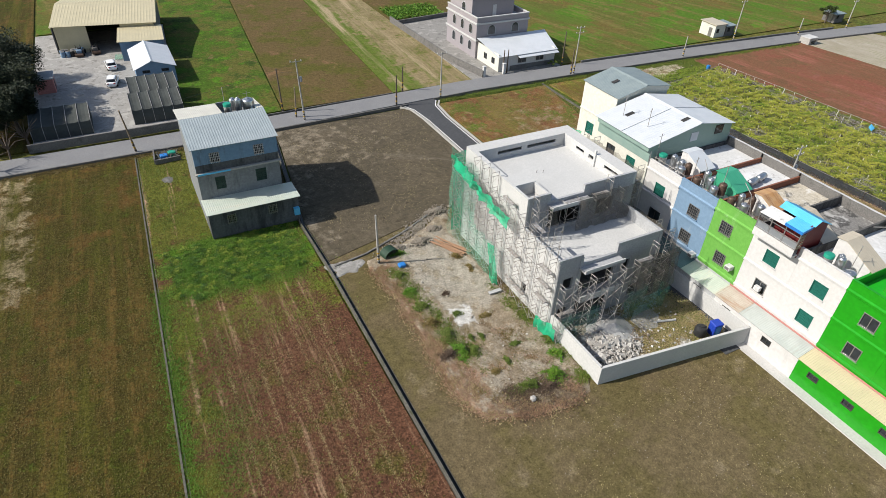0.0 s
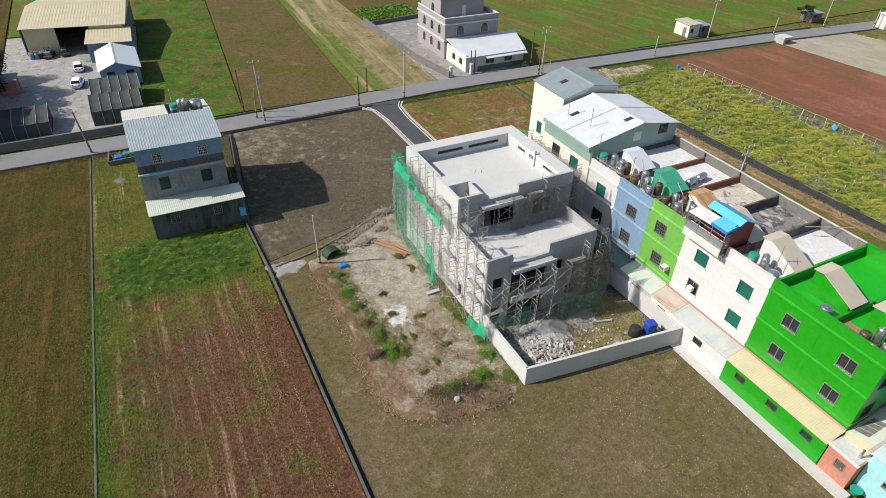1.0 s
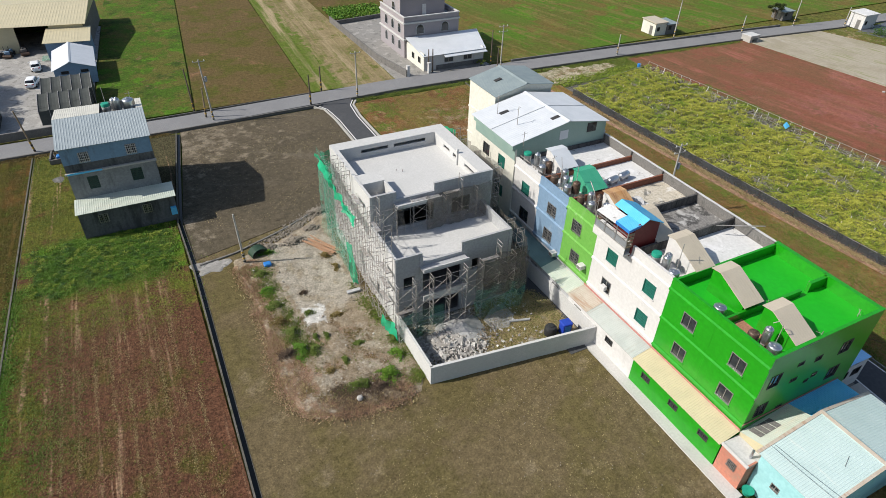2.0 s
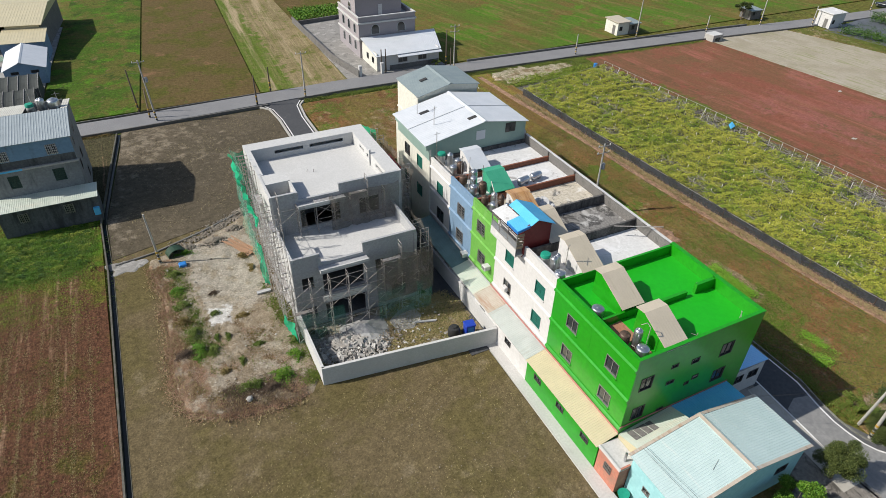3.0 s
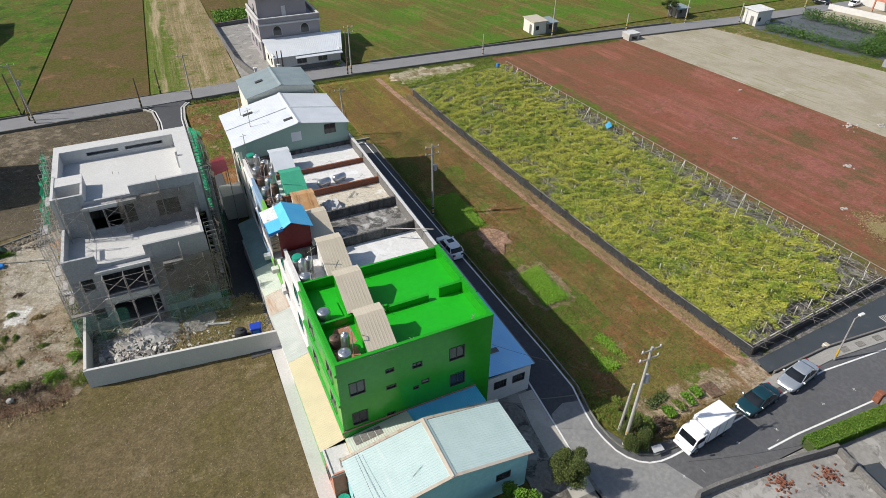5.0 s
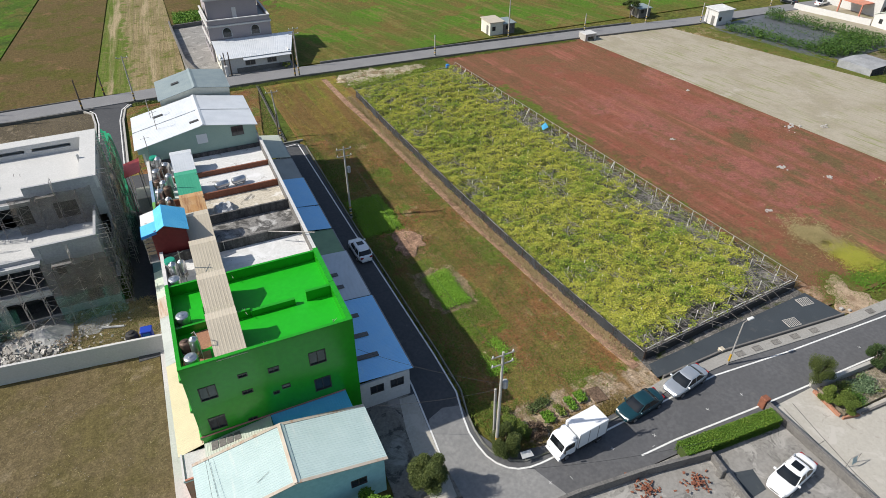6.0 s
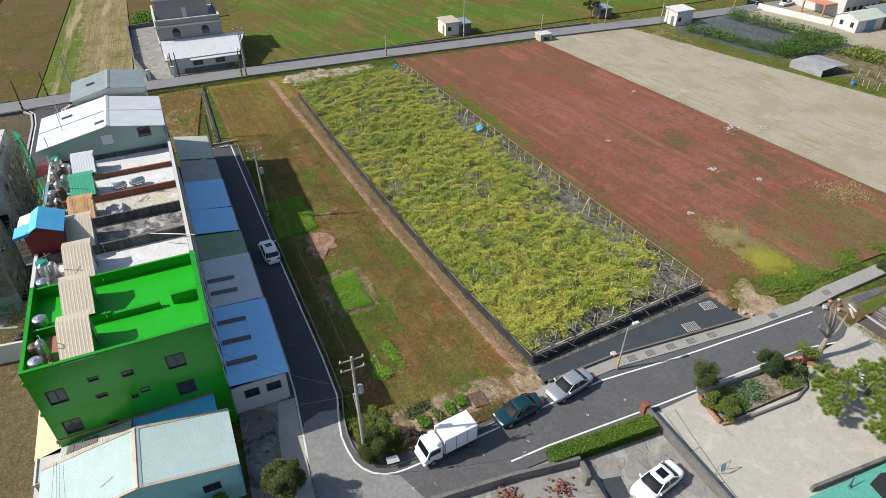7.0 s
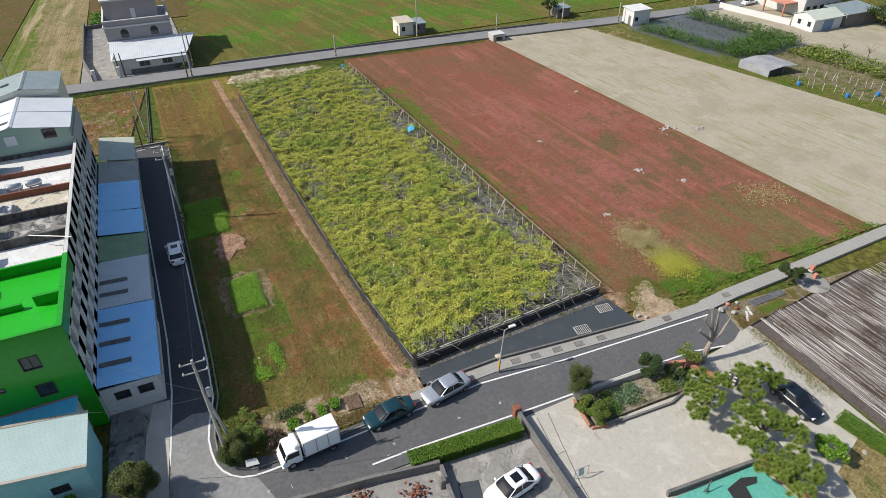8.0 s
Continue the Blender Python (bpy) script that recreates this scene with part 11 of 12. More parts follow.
for k in range(420):
    x, y = rr.uniform(-49.6, -35.4), rr.uniform(42.6, 53.0)
    y0 = 43.6 + 1.6 * noise.noise(Vector((x * 0.35, 3.0, 1.0)))
    if y < y0 or y > 52.6:
        continue
    r = rr.uniform(0.2, 0.6)
    q = rr.normal(0, 0.5 * r, (int(260 * r), 2))
    clumps_.append(np.c_[q + (x, y), 0.1 + 0.55 * r * np.exp(-(q ** 2).sum(1) / (0.6 * r * r)) * rr.uniform(0.5, 1.0, len(q))])
for k, key in enumerate(("lushgrass", "yellow_weed", "dark_weed")):
    leaves("grass_lush", np.concatenate(clumps_[k::3]), 0.085, M[key], "rank weeds standing in clumps below the blue house", "grass", lift=1.2, seed=96 + k)
scatter("grass_lush", [(-49.4, 20.0), (-45.5, 20.0), (-44.0, 44.0), (-49.2, 44.0)], 4500, 0.14, "tree_leaf", "green weeds spreading along the ditch side", scale=0.22, lo=0.2, hi=1.0, seed=85, wander=1.6)
scatter("grass_lush", [(-50.6, 37.0), (-34.6, 37.0), (-34.6, 45.0), (-50.4, 45.0)], 16000, 0.13, "yellow_weed", "thinning green weeds below the lush ones", scale=0.3, lo=0.15, hi=1.1, seed=42, wander=3.0)
scatter("grass_verge", [(-50.9, 46.0), (-51.4, 30.0), (-51.9, 5.0)], 9000, 0.18, "lushgrass", "bright green grass along the narrow ditch", scale=0.25, lo=-0.2, hi=1.0, seed=3, line=0.8)
scatter("grass_verge", [(-49.4, 46.0), (-49.6, 30.0), (-50.2, 5.0)], 16000, 0.15, "grass", "green grass beside the narrow ditch", scale=0.2, lo=0.0, hi=1.0, seed=43, line=3.6)
scatter("grass_red", [(-48.4, 0.0), (-36.4, 0.0), (-36.4, 42.0), (-48.0, 42.0)], 42000, 0.12, "redweed", "dry reddish weeds on the field", scale=0.3, lo=-0.1, hi=1.0, seed=4, n_blades=3, wander=1.5)
scatter("grass_mid", [(-49.6, 0.0), (-36.0, 0.0), (-36.0, 44.0), (-49.4, 44.0)], 17000, 0.12, "grass", "green weeds scattered among the dry ones", scale=0.2, lo=0.15, hi=1.2, seed=14, n_blades=3, wander=1.2)
scatter("grass_stubble", [(-72.0, 5.0), (-52.4, 5.0), (-50.6, 74.0), (-72.0, 74.0)], 36000, 0.10, "drygrass_leaf", "olive stubble tufts in the field", scale=0.25, lo=-0.3, hi=1.0, seed=5, n_blades=3)
scatter("grass_stubble", [(-72.0, 5.0), (-52.4, 5.0), (-50.6, 74.0), (-72.0, 74.0)], 120000, 0.08, "olive_leaf", "bushy olive weeds in the stubble field", scale=0.55, lo=-0.1, hi=0.9, seed=6, leafy=True, tall=0.07)
scatter("grass_lawn", [(-50.2, 53.0), (-44.2, 53.0), (-44.2, 76.0), (-49.8, 76.0)], 12000, 0.13, "grass", "green grass beside the blue house", scale=0.2, lo=-0.3, hi=1.0, seed=7)
scatter("grass_strip", [(21.2, -6.0), (35.0, -5.5), (32.0, 53.0), (20.4, 53.0)], 46000, 0.11, "redweed", "dry reddish grass in the strip", scale=0.12, lo=-0.05, hi=0.5, seed=8, n_blades=3)
scatter("grass_strip", [(21.2, -6.0), (35.0, -5.5), (32.0, 53.0), (20.4, 53.0)], 52000, 0.12, "grass", "green tufts in the dry strip", scale=0.12, lo=0.05, hi=0.5, seed=9, wander=0.8)
scatter("grass_strip", [(20.6, 52.0), (31.6, 52.0), (30.0, 76.0), (19.8, 76.0)], 20000, 0.14, "drygrass_leaf", "yellowed grass at the far end of the strip", scale=0.12, lo=0.0, hi=1.0, seed=84, n_blades=3)
for k, (x0, x1, y0, y1) in enumerate(((21.2, 25.6, 24.8, 33.2), (23.8, 27.2, 9.2, 15.0), (23.9, 27.2, -0.8, 3.2))):
    scatter("vegetable_patch", [(x0, y0), (x1, y0 + 0.3), (x1 - 0.2, y1), (x0 + 0.2, y1 - 0.3)], int((2000 if k < 2 else 1100) * (x1 - x0) * (y1 - y0) / 2), 0.09, "bed_leaf", "bright green vegetable bed in the strip", "vegetables", z=0.12, tall=0.22, scale=0.6, lo=(-0.6, -0.3, 0.3)[k], hi=0.8, seed=30 + k, leafy=True, wander=0.5)
# small vegetable beds at the road end of the strip
for k, (x, y, w, d, n, key) in enumerate(((31.5, -6.3, 1.2, 1.6, 0, ""), (29.9, -6.0, 0.8, 1.1, 900, "lushgrass"), (28.7, -6.3, 0.7, 1.4, 420, "lushgrass"), (27.5, -6.5, 0.6, 1.2, 260, "grass"), (26.2, -6.7, 0.8, 1.1, 900, "lushgrass"))):
    ground_patch("vegetable_bed", [(x - w / 2, y - d / 2), (x + w / 2, y - d / 2 - 0.1), (x + w / 2, y + d / 2 - 0.1), (x - w / 2, y + d / 2)], M["garden_soil" if k else "brown_bed"], 0.17, "small raised earth bed beside the road", "garden bed", bumps=0.03, step=0.2, seed=200 + k)
    if n:
        scatter("bed_plants", [(x - w / 2, y - d / 2), (x + w / 2, y - d / 2), (x + w / 2, y + d / 2), (x - w / 2, y + d / 2)], n, 0.13, key, "green vegetables in a small earth bed", "vegetables", z=0.2, scale=0, seed=210 + k, leafy=True, tall=0.2)
scatter("bed_plants", [(25.2, -5.4), (27.2, -5.0)], 700, 0.12, "dark_leaf", "row of bluish green vegetables", "vegetables", z=0.1, scale=0, seed=220, leafy=True, tall=0.2, line=0.35)
scatter("grass_path", [(32.2, 66.0), (32.8, 50.0), (33.8, 32.0), (34.8, 17.0), (35.8, 6.8), (36.9, -4.0)], 13000, 0.24, "straw_leaf", "tall dry straw along the vine fence", scale=0.35, lo=-0.3, hi=0.9, seed=10, line=0.5)
scatter("grass_path", [(32.5, 66.0), (33.1, 50.0), (34.0, 32.0), (35.0, 17.0), (35.9, 6.8), (37.0, -4.0)], 26000, 0.05, "path_weed", "dry pale pinkish weeds along the vine fence", scale=0.5, lo=-0.1, hi=0.8, seed=44, line=0.55, leafy=True, tall=0.4)
scatter("grass_red_field", [(60.0, -5.0), (96.0, -5.0), (87.0, 74.0), (55.0, 74.0)], 8000, 0.12, "redweed", "low reddish weeds on the field", scale=0.1, lo=0.1, hi=1.0, seed=11, n_blades=3)
scatter("grass_red_field", [(60.0, -5.0), (96.0, -5.0), (87.0, 74.0), (55.0, 74.0)], 5000, 0.12, "grass", "green weeds on the red field", scale=0.1, lo=0.25, hi=1.2, seed=12, n_blades=3)
scatter("grass_field_edge", [(60.2, 0.0), (57.8, 30.0), (55.6, 68.0)], 9000, 0.18, "grass", "green weeds along the vine fence", scale=0.2, lo=-0.1, hi=1.0, seed=13, line=1.6)
rr = np.random.default_rng(15)
for name, cx, cy, sx, sy, n, size, key, label in (("flowers", 69.6, -2.4, 1.1, 1.3, 20000, 0.075, "yellow_leaf", "yellow flowering plants in the red field"), ("straw_plants", 69.2, 2.2, 1.2, 1.9, 22000, 0.09, "straw_leaf", "dry pale plants in the red field")):
    q = np.c_[rr.normal(cx, sx, n), rr.normal(cy, sy, n)]
    q = q[np.array([noise.noise(Vector((x * 0.55, y * 0.55, 2.0 + cy))) + rr.normal(0, 0.25) > -0.1 for x, y in q])]
    leaves(name, np.c_[q, 0.08 + 0.5 * rr.random(len(q))], size, M[key], label, "plants", lift=1.2, seed=15)
scatter("grass_bank", [(68.0, -6.2), (80.0, -5.6), (98.0, -5.2)], 7000, 0.2, "lushgrass", "green weeds along the farm path", scale=0.35, lo=0.35, hi=0.9, seed=17, tall=0.1, line=1.6)
scatter("grass_bank", [(66.0, -5.0), (70.0, -4.5), (72.0, -6.0)], 3600, 0.22, "lushgrass", "bright green weeds at the field corner", scale=0.5, lo=0.2, hi=0.9, seed=45, line=1.8)
scatter("straw_plants", [(88.0, 6.0), (94.0, 4.0)], 900, 0.22, "straw_leaf", "pale dry weeds at the field corner", "weeds", scale=0.4, lo=0.0, hi=0.9, seed=18, line=2.5)
s = Shape()
rng = random.Random(55)
for x, y, w in ((79.7, 16.5, 0.5), (92.0, 25.4, 0.9), (97.2, 23.6, 0.5), (69.2, 9.1, 0.3), (83.7, 11.8, 0.4), (72.0, 30.0, 0.25), (88.0, 44.0, 0.25)):
    for i in range(16):
        rock(s, x + rng.gauss(0, 0.9 * w), y + rng.gauss(0, 0.6 * w), 0.05, rng.uniform(0.08, 0.3) * w ** 0.5, rng)
solo("field_stones", s, M["stone"], "pale stones in small groups on the red field", "stones", kind="stuff")
# straw coloured drill rows in the weedy field
rr = np.random.default_rng(91)
rows_ = []
for k in range(9):
    x0 = -47.2 + 1.32 * k
    y = rr.uniform(0.0, 41.0 - 0.6 * k, 3200)
    rows_.append(np.c_[x0 + 0.012 * y + rr.normal(0, 0.10, 3200), y])
p = clumped(np.concatenate(rows_), 0.35, 0.2, 1.0, rr, 5.0)
blades("drill_rows", np.c_[p, np.full(len(p), 0.05)], 0.085, M["straw_leaf"], "straw coloured dry plants in drill rows", "weeds", 91, n_blades=3)
for k, (x, y, n, key) in enumerate(((53.2, -15.7, 1600, "cabbage_leaf"), (52.4, -15.3, 1100, "cabbage_leaf"), (54.0, -15.2, 900, "cabbage_leaf"), (51.4, -16.2, 900, "dark_weed"), (51.6, -15.0, 700, "tree_leaf"), (57.2, -16.2, 700, "tree_leaf"), (58.3, -16.0, 600, "cabbage_leaf"))):
    q = np.random.default_rng(240 + k).normal(0, 0.36, (n, 2)) + (x, y)
    leaves("bed_plants", np.c_[q, 0.3 + 0.35 * np.random.default_rng(250 + k).random(n)], 0.10, M[key], "bluish green vegetables in the garden bed", "vegetables", lift=1.2, seed=240 + k)
scatter("leaf_litter", [(62.4, -15.8), (69.4, -14.4), (68.6, -24.0), (63.0, -22.0)], 5000, 0.05, "rust_weed", "dry fallen leaves on the drive", "litter", z=0.125, scale=0.5, lo=-0.1, hi=0.8, seed=245, leafy=True)
scatter("margin_weeds", [(61.2, -6.8), (62.4, -4.4), (64.0, -3.0), (65.4, -4.4), (65.4, -8.0)], 6000, 0.11, "grass", "low weeds creeping over the tan earth", "weeds", z=0.07, scale=0.6, lo=0.0, hi=0.9, seed=66, line=0.9, wander=0.8)
scatter("corner_weeds", [(69.0, -13.2), (72.0, -12.8), (87.0, -11.4), (69.6, -10.0)], 5000, 0.14, "drygrass_leaf", "dry weeds on the earth corner", "weeds", z=0.17, scale=0.5, lo=0.1, hi=0.9, seed=67)
scatter("corner_weeds", [(72.5, -12.6), (76.0, -12.3), (76.0, -11.6), (72.5, -11.6)], 2200, 0.12, "lushgrass", "green weeds beside the dark slabs", "weeds", z=0.17, scale=0.6, lo=0.1, hi=0.8, seed=68)
# waste plot weeds
RIM = [(-29.3, 40.6), (-28.9, 35.0), (-28.9, 28.4), (-29.0, 22.2), (-28.5, 19.2), (-26.6, 17.9), (-23.2, 17.0), (-20.0, 17.4)]
scatter("weeds_red", RIM, 60000, 0.10, "pinkweed", "tall dry reddish weeds round the waste plot", "weeds", z=0.12, scale=0.5, lo=-0.35, hi=0.8, seed=19, line=0.7, wander=0.7, n_blades=3)
scatter("weeds_red", RIM, 16000, 0.13, "redweed", "dull reddish weeds round the waste plot", "weeds", z=0.12, scale=0.4, lo=-0.1, hi=0.8, seed=18, line=1.0, wander=0.8, n_blades=3)
scatter("weeds_red", RIM, 5000, 0.2, "straw_leaf", "straw coloured weeds round the waste plot", "weeds", z=0.12, scale=0.4, lo=0.1, hi=1.0, seed=20, line=1.2, wander=0.5)
scatter("weeds_green", [(-27.8, 39.6), (-27.6, 34.0), (-27.2, 28.0), (-26.6, 24.6)], 7000, 0.2, "grass", "green weeds inside the dry rim", "weeds", z=0.14, scale=0.4, lo=0.1, hi=1.0, seed=21, line=0.9)
scatter("weeds_green", [(-18.8, 17.6), (-18.7, 22.0), (-19.0, 28.0), (-19.2, 33.0)], 6000, 0.18, "grass", "green weeds along the yard wall", "weeds", z=0.14, scale=0.5, lo=0.3, hi=1.0, seed=22, line=0.9)
scatter("weeds_green", [(-28.6, 30.0), (-18.6, 30.0), (-18.6, 18.0), (-28.4, 19.0)], 7000, 0.16, "grass", "scattered weeds on the waste plot", "weeds", z=0.14, scale=0.7, lo=0.55, hi=1.0, seed=23)
scatter("weeds_dry", [(-28.8, 30.0), (-18.8, 30.0), (-18.8, 17.4), (-28.4, 18.4)], 12000, 0.14, "drygrass_leaf", "scattered dry weeds on the waste plot", "weeds", z=0.14, scale=0.6, lo=0.4, hi=1.0, seed=46)
scatter("weeds_dry", [(-28.8, 27.0), (-19.4, 27.0), (-18.8, 17.2), (-28.4, 18.2)], 20000, 0.085, "pinkweed", "scattered pinkish dry weeds on the waste plot", "weeds", z=0.14, scale=0.5, lo=0.35, hi=0.95, seed=88)
scatter("weeds_dry", [(-26.4, 19.2), (-22.6, 18.2), (-20.0, 18.4)], 5000, 0.16, "rust_weed", "dark withered weeds at the foot of the plot", "weeds", z=0.14, scale=0.5, lo=0.05, hi=0.9, seed=89, line=2.2, wander=0.8)
scatter("weeds_dry", [(-11.4, 17.2), (-2.4, 16.0), (-2.6, 23.8), (-9.6, 23.6)], 22000, 0.13, "straw_leaf", "dry yellow grass in the yard", "weeds", z=0.1, scale=0.4, lo=-0.15, hi=0.8, seed=24, wander=0.6)
scatter("weeds_dry", [(-11.0, 17.4), (-2.4, 16.2), (-2.6, 23.6), (-9.4, 23.4)], 9000, 0.12, "grass", "low green weeds in the yard", "weeds", z=0.1, scale=0.4, lo=0.2, hi=0.9, seed=17, wander=0.6)
for k, (x, y, r, key) in enumerate(((-21.0, 19.4, 1.2, "lushgrass"), (-22.2, 18.4, 0.8, "rust_weed"), (-23.8, 19.4, 1.0, "grass"), (-28.0, 30.0, 1.0, "drygrass_leaf"), (-27.4, 28.0, 1.1, "grass"), (-27.2, 25.6, 1.1, "lushgrass"), (-26.0, 25.0, 0.9, "grass"), (-28.4, 25.6, 0.9, "rust_weed"), (-22.6, 28.8, 0.6, "drygrass_leaf"), (-25.0, 30.2, 0.5, "grass"), (-19.3, 21.4, 0.9, "lushgrass"), (-19.0, 23.3, 0.8, "grass"), (-23.9, 22.7, 0.5, "grass"), (-25.5, 22.0, 0.5, "drygrass_leaf"), (-22.0, 24.2, 0.5, "grass"), (-27.8, 38.2, 0.8, "grass"), (-27.9, 35.1, 0.9, "lushgrass"), (-25.4, 26.7, 0.5, "grass"), (-24.4, 26.4, 0.5, "grass"), (-27.8, 32.6, 0.9, "grass"), (-26.4, 41.6, 0.9, "lushgrass"), (-24.6, 33.4, 0.45, "rust_weed"), (-20.6, 38.6, 0.7, "drygrass_leaf"), (-20.2, 36.2, 0.6, "drygrass_leaf"))):
    rr = np.random.default_rng(60 + k)
    q = rr.normal(0, 0.4 * r, (int(1500 * r), 2)) * (1.0 + 0.5 * math.sin(k), 1.0 - 0.4 * math.sin(k)) + (x, y)
    q += 0.45 * r * np.array([(noise.noise(Vector((a * 1.3, b * 1.3, k))), noise.noise(Vector((a * 1.3, b * 1.3, k + 9.0)))) for a, b in q])
    z = 0.16 + 0.6 * r * np.exp(-((q - (x, y)) ** 2).sum(1) / (0.5 * r * r)) * rr.random(len(q))
    leaves("weed_bush", np.c_[q, z], 0.085, M["tree_leaf" if key == "grass" else key], "low leafy weed clump on the waste plot", "weeds", lift=1.2, seed=60 + k)
rng = random.Random(33)
s = Shape()
for i in range(2600):
    x, y = rng.uniform(-28.6, -18.6), rng.uniform(17.6, 42.0)
    if noise.noise(Vector((x * 0.3, y * 0.3, 2))) + rng.uniform(-0.4, 0.4) > 0.05:
        rock(s, x, y, 0.2 if y < 30 else 0.24, rng.uniform(0.015, 0.055) * (2.4 if rng.random() < 0.05 else 1.0), rng)
solo("stones", s, M["plot_stone"], "loose stones and broken concrete on the waste plot", "stones", kind="stuff")
s = Shape()
for i in range(1500):
    q = rng.random() ** 0.7
    r = rng.uniform(0.03, 0.12) * (2.2 if rng.random() < 0.05 else 1.0)
    rock(s, -28.0 + 10.4 * q + rng.gauss(0, 0.7), 42.4 + 5.8 * q + rng.gauss(0, 0.55), 0.06, r, rng)
for x, y, w in ((-26.0, 42.6, 0.9), (-23.0, 42.6, 1.2), (-20.5, 44.5, 0.9), (-18.6, 47.6, 1.1)):
    for i in range(260):
        d = abs(rng.gauss(0, 0.45)) * w
        a = rng.uniform(0, 6.28)
        rock(s, x + d * 1.6 * math.cos(a), y + d * math.sin(a), max(0.05, 0.55 * w - 0.55 * d), rng.uniform(0.06, 0.17), rng)
solo("earth_rubble", s, M["earth_stone"], "dark earthy rubble along the plot edge", "rubble", kind="stuff")
s = Shape()
for i in range(500):
    x, y = rng.uniform(-33.0, -3.2), rng.uniform(-16.0, 16.0)
    rock(s, x, y, 0.04, rng.uniform(0.02, 0.06), rng)
solo("clods", s, M["earth_stone"], "small brown clods scattered on the brown field", "clods", kind="stuff")
scatter("straw_litter", [(-33.0, -16.0), (-3.2, -16.0), (-3.2, 15.0), (-33.0, 16.0)], 16000, 0.11, "straw_leaf", "thin straw litter on the brown field", "litter", scale=0.2, lo=0.25, hi=1.1, seed=47, n_blades=2)
scatter("straw_litter", [(-32.0, 46.0), (-9.0, 52.0), (-9.0, 77.0), (-30.0, 77.0)], 14000, 0.12, "straw_leaf", "thin straw litter on the dark plot", "litter", scale=0.16, lo=0.2, hi=1.1, seed=48, n_blades=2)
# roadside and far plants
scatter("grass_corner", [(-2.6, 54.0), (17.6, 54.0), (18.2, 76.8), (-3.0, 76.8)], 10000, 0.16, "redweed", "dry brown weeds on the corner plot", "weeds", scale=0.18, lo=-0.2, hi=1.0, seed=25, n_blades=3)
scatter("grass_corner", [(-2.6, 54.0), (17.6, 54.0), (18.2, 76.8), (-3.0, 76.8)], 14000, 0.16, "drygrass_leaf", "yellowed weeds on the corner plot", "weeds", scale=0.14, lo=0.1, hi=1.2, seed=26, n_blades=3)
scatter("grass_vine_end", [(34.0, 69.0), (55.0, 71.0), (55.0, 77.0), (33.0, 77.0)], 16000, 0.17, "grass", "weeds behind the vine plot", "weeds", scale=0.3, lo=0.0, hi=0.9, seed=27)
scatter("grass_vine_end", [(34.0, 68.6), (54.6, 70.4), (54.6, 73.0), (33.6, 72.4)], 9000, 0.15, "yellow_weed", "leafy weeds running into the vines", "weeds", scale=0.35, lo=0.0, hi=0.8, seed=29, leafy=True, tall=0.5)
scatter("garden_crop", [(8.6, 122.6), (22.0, 123.0), (22.0, 132.0), (9.0, 132.0)], 9000, 0.28, "lushgrass", "green vegetables behind the forecourt wall", "vegetables", scale=0.2, lo=-0.4, hi=0.8, seed=28, tall=0.5, leafy=True)
for k, (a, b, n, w, tall) in enumerate((((121.4, 68.0), (127.6, 45.4), 6000, 1.6, 1.1), ((124.0, 70.6), (129.4, 47.0), 3000, 1.2, 1.0), ((139.4, 73.0), (144.6, 48.0), 7000, 1.6, 1.6), ((136.6, 71.0), (141.6, 48.0), 3600, 1.3, 1.4), ((127.0, 45.6), (144.8, 47.4), 8000, 2.6, 1.9), ((128.6, 50.0), (142.0, 52.0), 6000, 2.6, 1.5), ((129.0, 70.0), (135.0, 54.0), 900, 3.5, 0.9))):
    scatter("shrub_row", [a, b], n, 0.24, "dark_weed", "row of dark green nursery conifers", "shrubs", scale=0.6, lo=0.1, hi=0.8, seed=70 + k, tall=tall, line=w, leafy=True)
scatter("shrub_rows", [(137.5, 43.6), (147.0, 44.0), (151.5, 16.0), (143.0, 19.0)], 18000, 0.28, "grass", "yellow green shrubs and vegetables", "shrubs", scale=0.3, lo=0.1, hi=0.9, seed=31, tall=0.8, leafy=True)
scatter("shrub_rows", [(128.5, 30.0), (138.0, 33.0), (146.0, 12.0), (136.0, 10.0)], 2600, 0.24, "tree_leaf", "sparse vegetables between the stakes", "shrubs", scale=0.4, lo=0.3, hi=0.9, seed=39, tall=0.4, leafy=True)
rng = random.Random(41)
stake = mesh_of("stake", Shape().beam((0, 0, 0), (0.05, 0, 1.5), 0.035, n=5), M["hose"])
sf = thing("stake_fence", 132, 22, 0, "pale thin stakes round the vegetable plot", "fence")
for i in range(34):
    q = i / 33
    x, y = (125.6 + 10.0 * q, 31.0 - 23.0 * q) if i % 2 else (131.0 + 11.0 * q, 33.0 - 20.0 * q)
    o = new("stake", stake)
    o.parent = sf
    o.matrix_basis = pose(x - 132 + rng.uniform(-0.5, 0.5), y - 22 + rng.uniform(-0.5, 0.5), 0, rng.uniform(-8, 8), rng.uniform(-8, 8), 0)
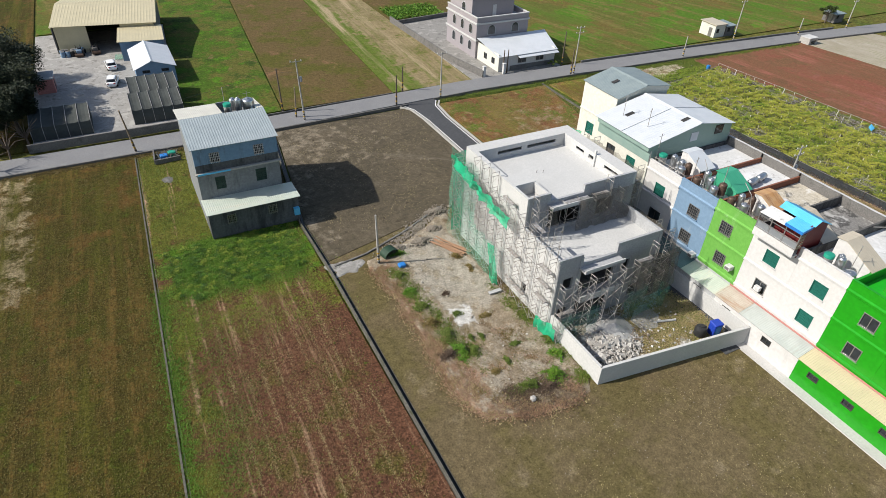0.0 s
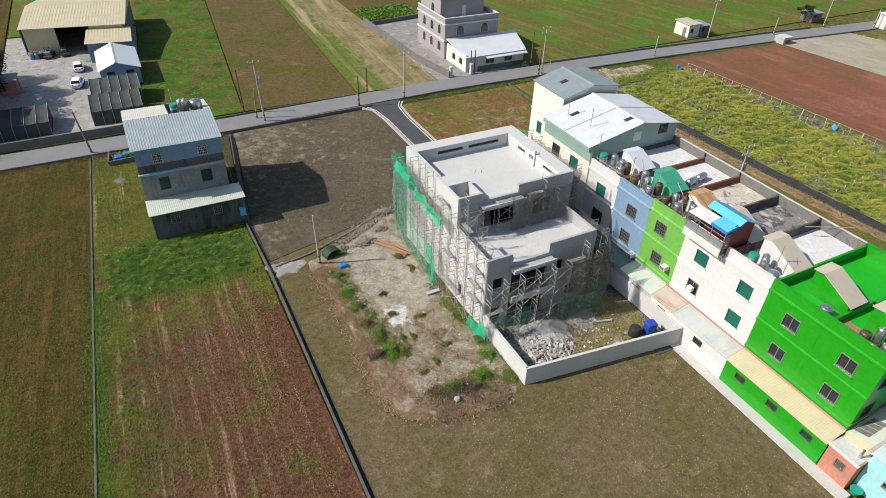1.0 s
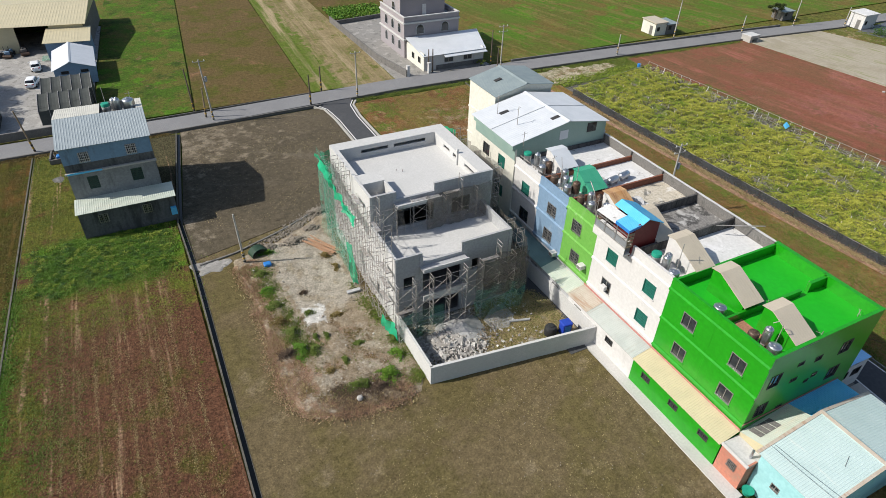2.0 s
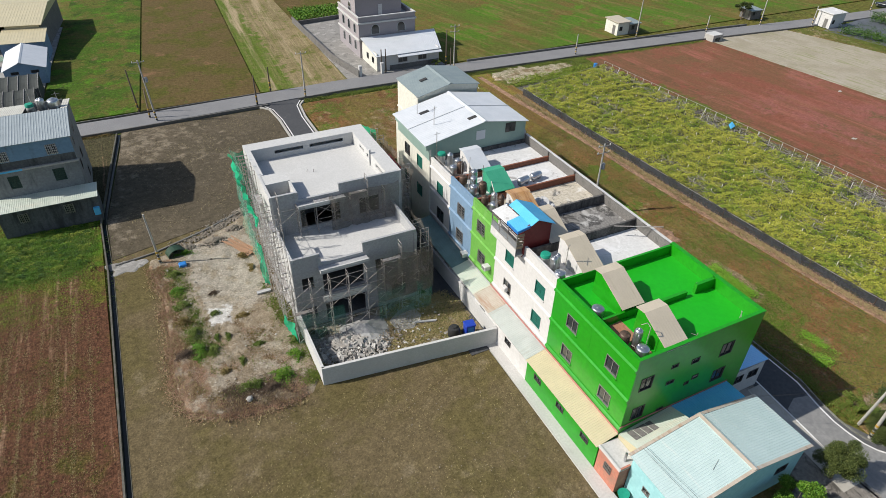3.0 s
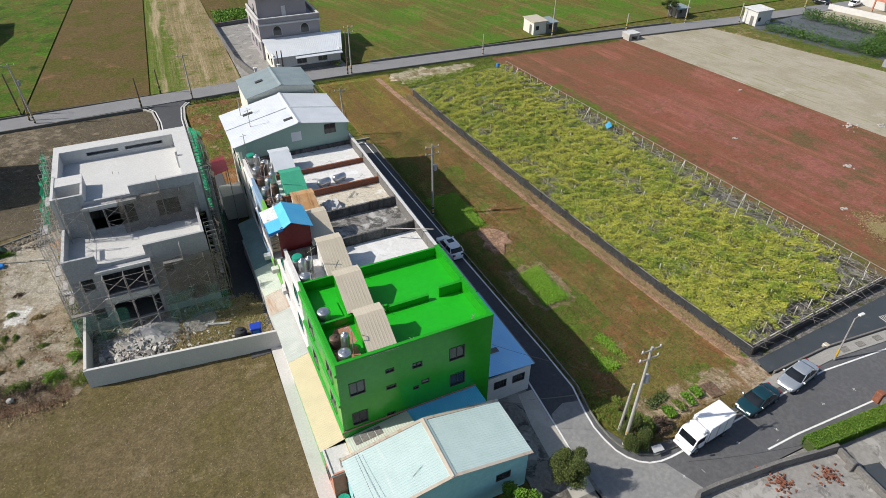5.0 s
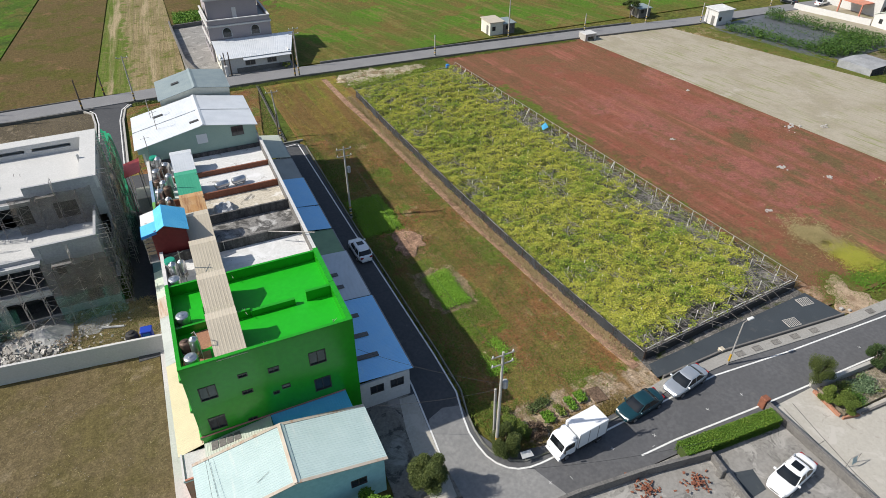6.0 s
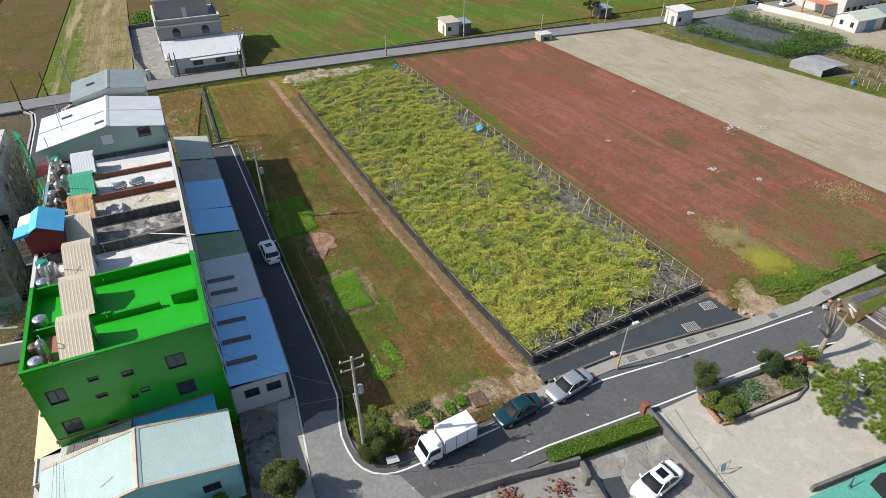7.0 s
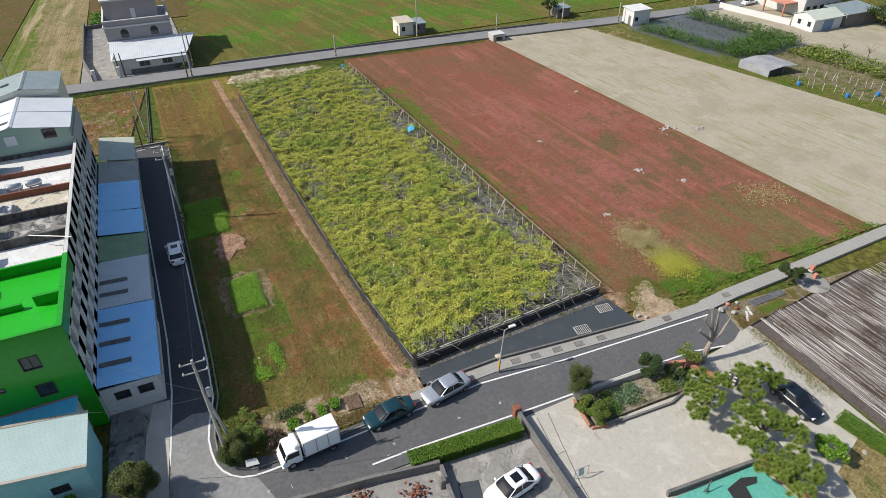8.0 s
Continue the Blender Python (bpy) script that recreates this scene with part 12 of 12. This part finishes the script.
scatter("verge_grass", [(112.0, 74.0), (118.5, 72.0), (136.0, 5.0), (132.0, 5.0)], 16000, 0.2, "grass", "green verge along the fallow field", "grass", scale=0.15, lo=0.1, hi=1.0, seed=32)
scatter("planter_plants", [(49.6, -16.6), (58.4, -16.8), (59.8, -14.8), (50.0, -14.2)], 3000, 0.13, "tree_leaf", "mixed low plants in the garden bed", "plants", scale=0.6, lo=0.45, hi=1.0, seed=34, z=0.26, tall=0.3, leafy=True)
scatter("road_weeds", [(-66.0, 76.9), (-32.0, 77.3)], 6000, 0.2, "drygrass_leaf", "dry weeds along the road edge", "weeds", scale=0.4, lo=-0.1, hi=0.9, seed=35, line=0.5)
scatter("road_weeds", [(-2.0, 78.2), (30.0, 78.2), (86.0, 75.8)], 12000, 0.2, "grass", "green weeds along the road edge", "weeds", scale=0.3, lo=0.0, hi=0.9, seed=36, line=0.7)
scatter("mulch_weeds", [(70.0, -13.6), (69.9, -18.0), (69.8, -23.0)], 2600, 0.2, "drygrass_leaf", "dry weeds along the mulch film", "weeds", scale=0.5, lo=-0.1, hi=0.9, seed=81, line=0.5)
scatter("mulch_weeds", [(69.6, -13.6), (69.4, -18.0), (69.2, -22.4)], 1500, 0.2, "grass", "green weeds along the mulch film", "weeds", scale=0.5, lo=0.1, hi=0.9, seed=82, line=0.5)
scatter("mulch_weeds", [(72.0, -14.0), (92.0, -12.6), (94.0, -30.0), (73.0, -34.0)], 30000, 0.16, "rust_weed", "brown withered plants on the mulch film", "weeds", z=0.14, scale=0.35, lo=0.3, hi=0.8, seed=83, tall=0.15)
scatter("lane_weeds", [(21.2, 50.0), (21.2, 26.0), (21.5, 4.0), (21.3, -5.0), (21.6, -6.0)], 8000, 0.2, "grass", "weeds along the lane kerb", "weeds", scale=0.4, lo=-0.1, hi=0.9, seed=37, line=0.8)
scatter("verge_weeds", [(22.4, -8.6), (26.0, -8.3), (34.0, -7.6)], 4000, 0.18, "drygrass_leaf", "dry scrub along the road verge", "weeds", scale=0.6, lo=0.1, hi=0.9, seed=38, line=0.7)
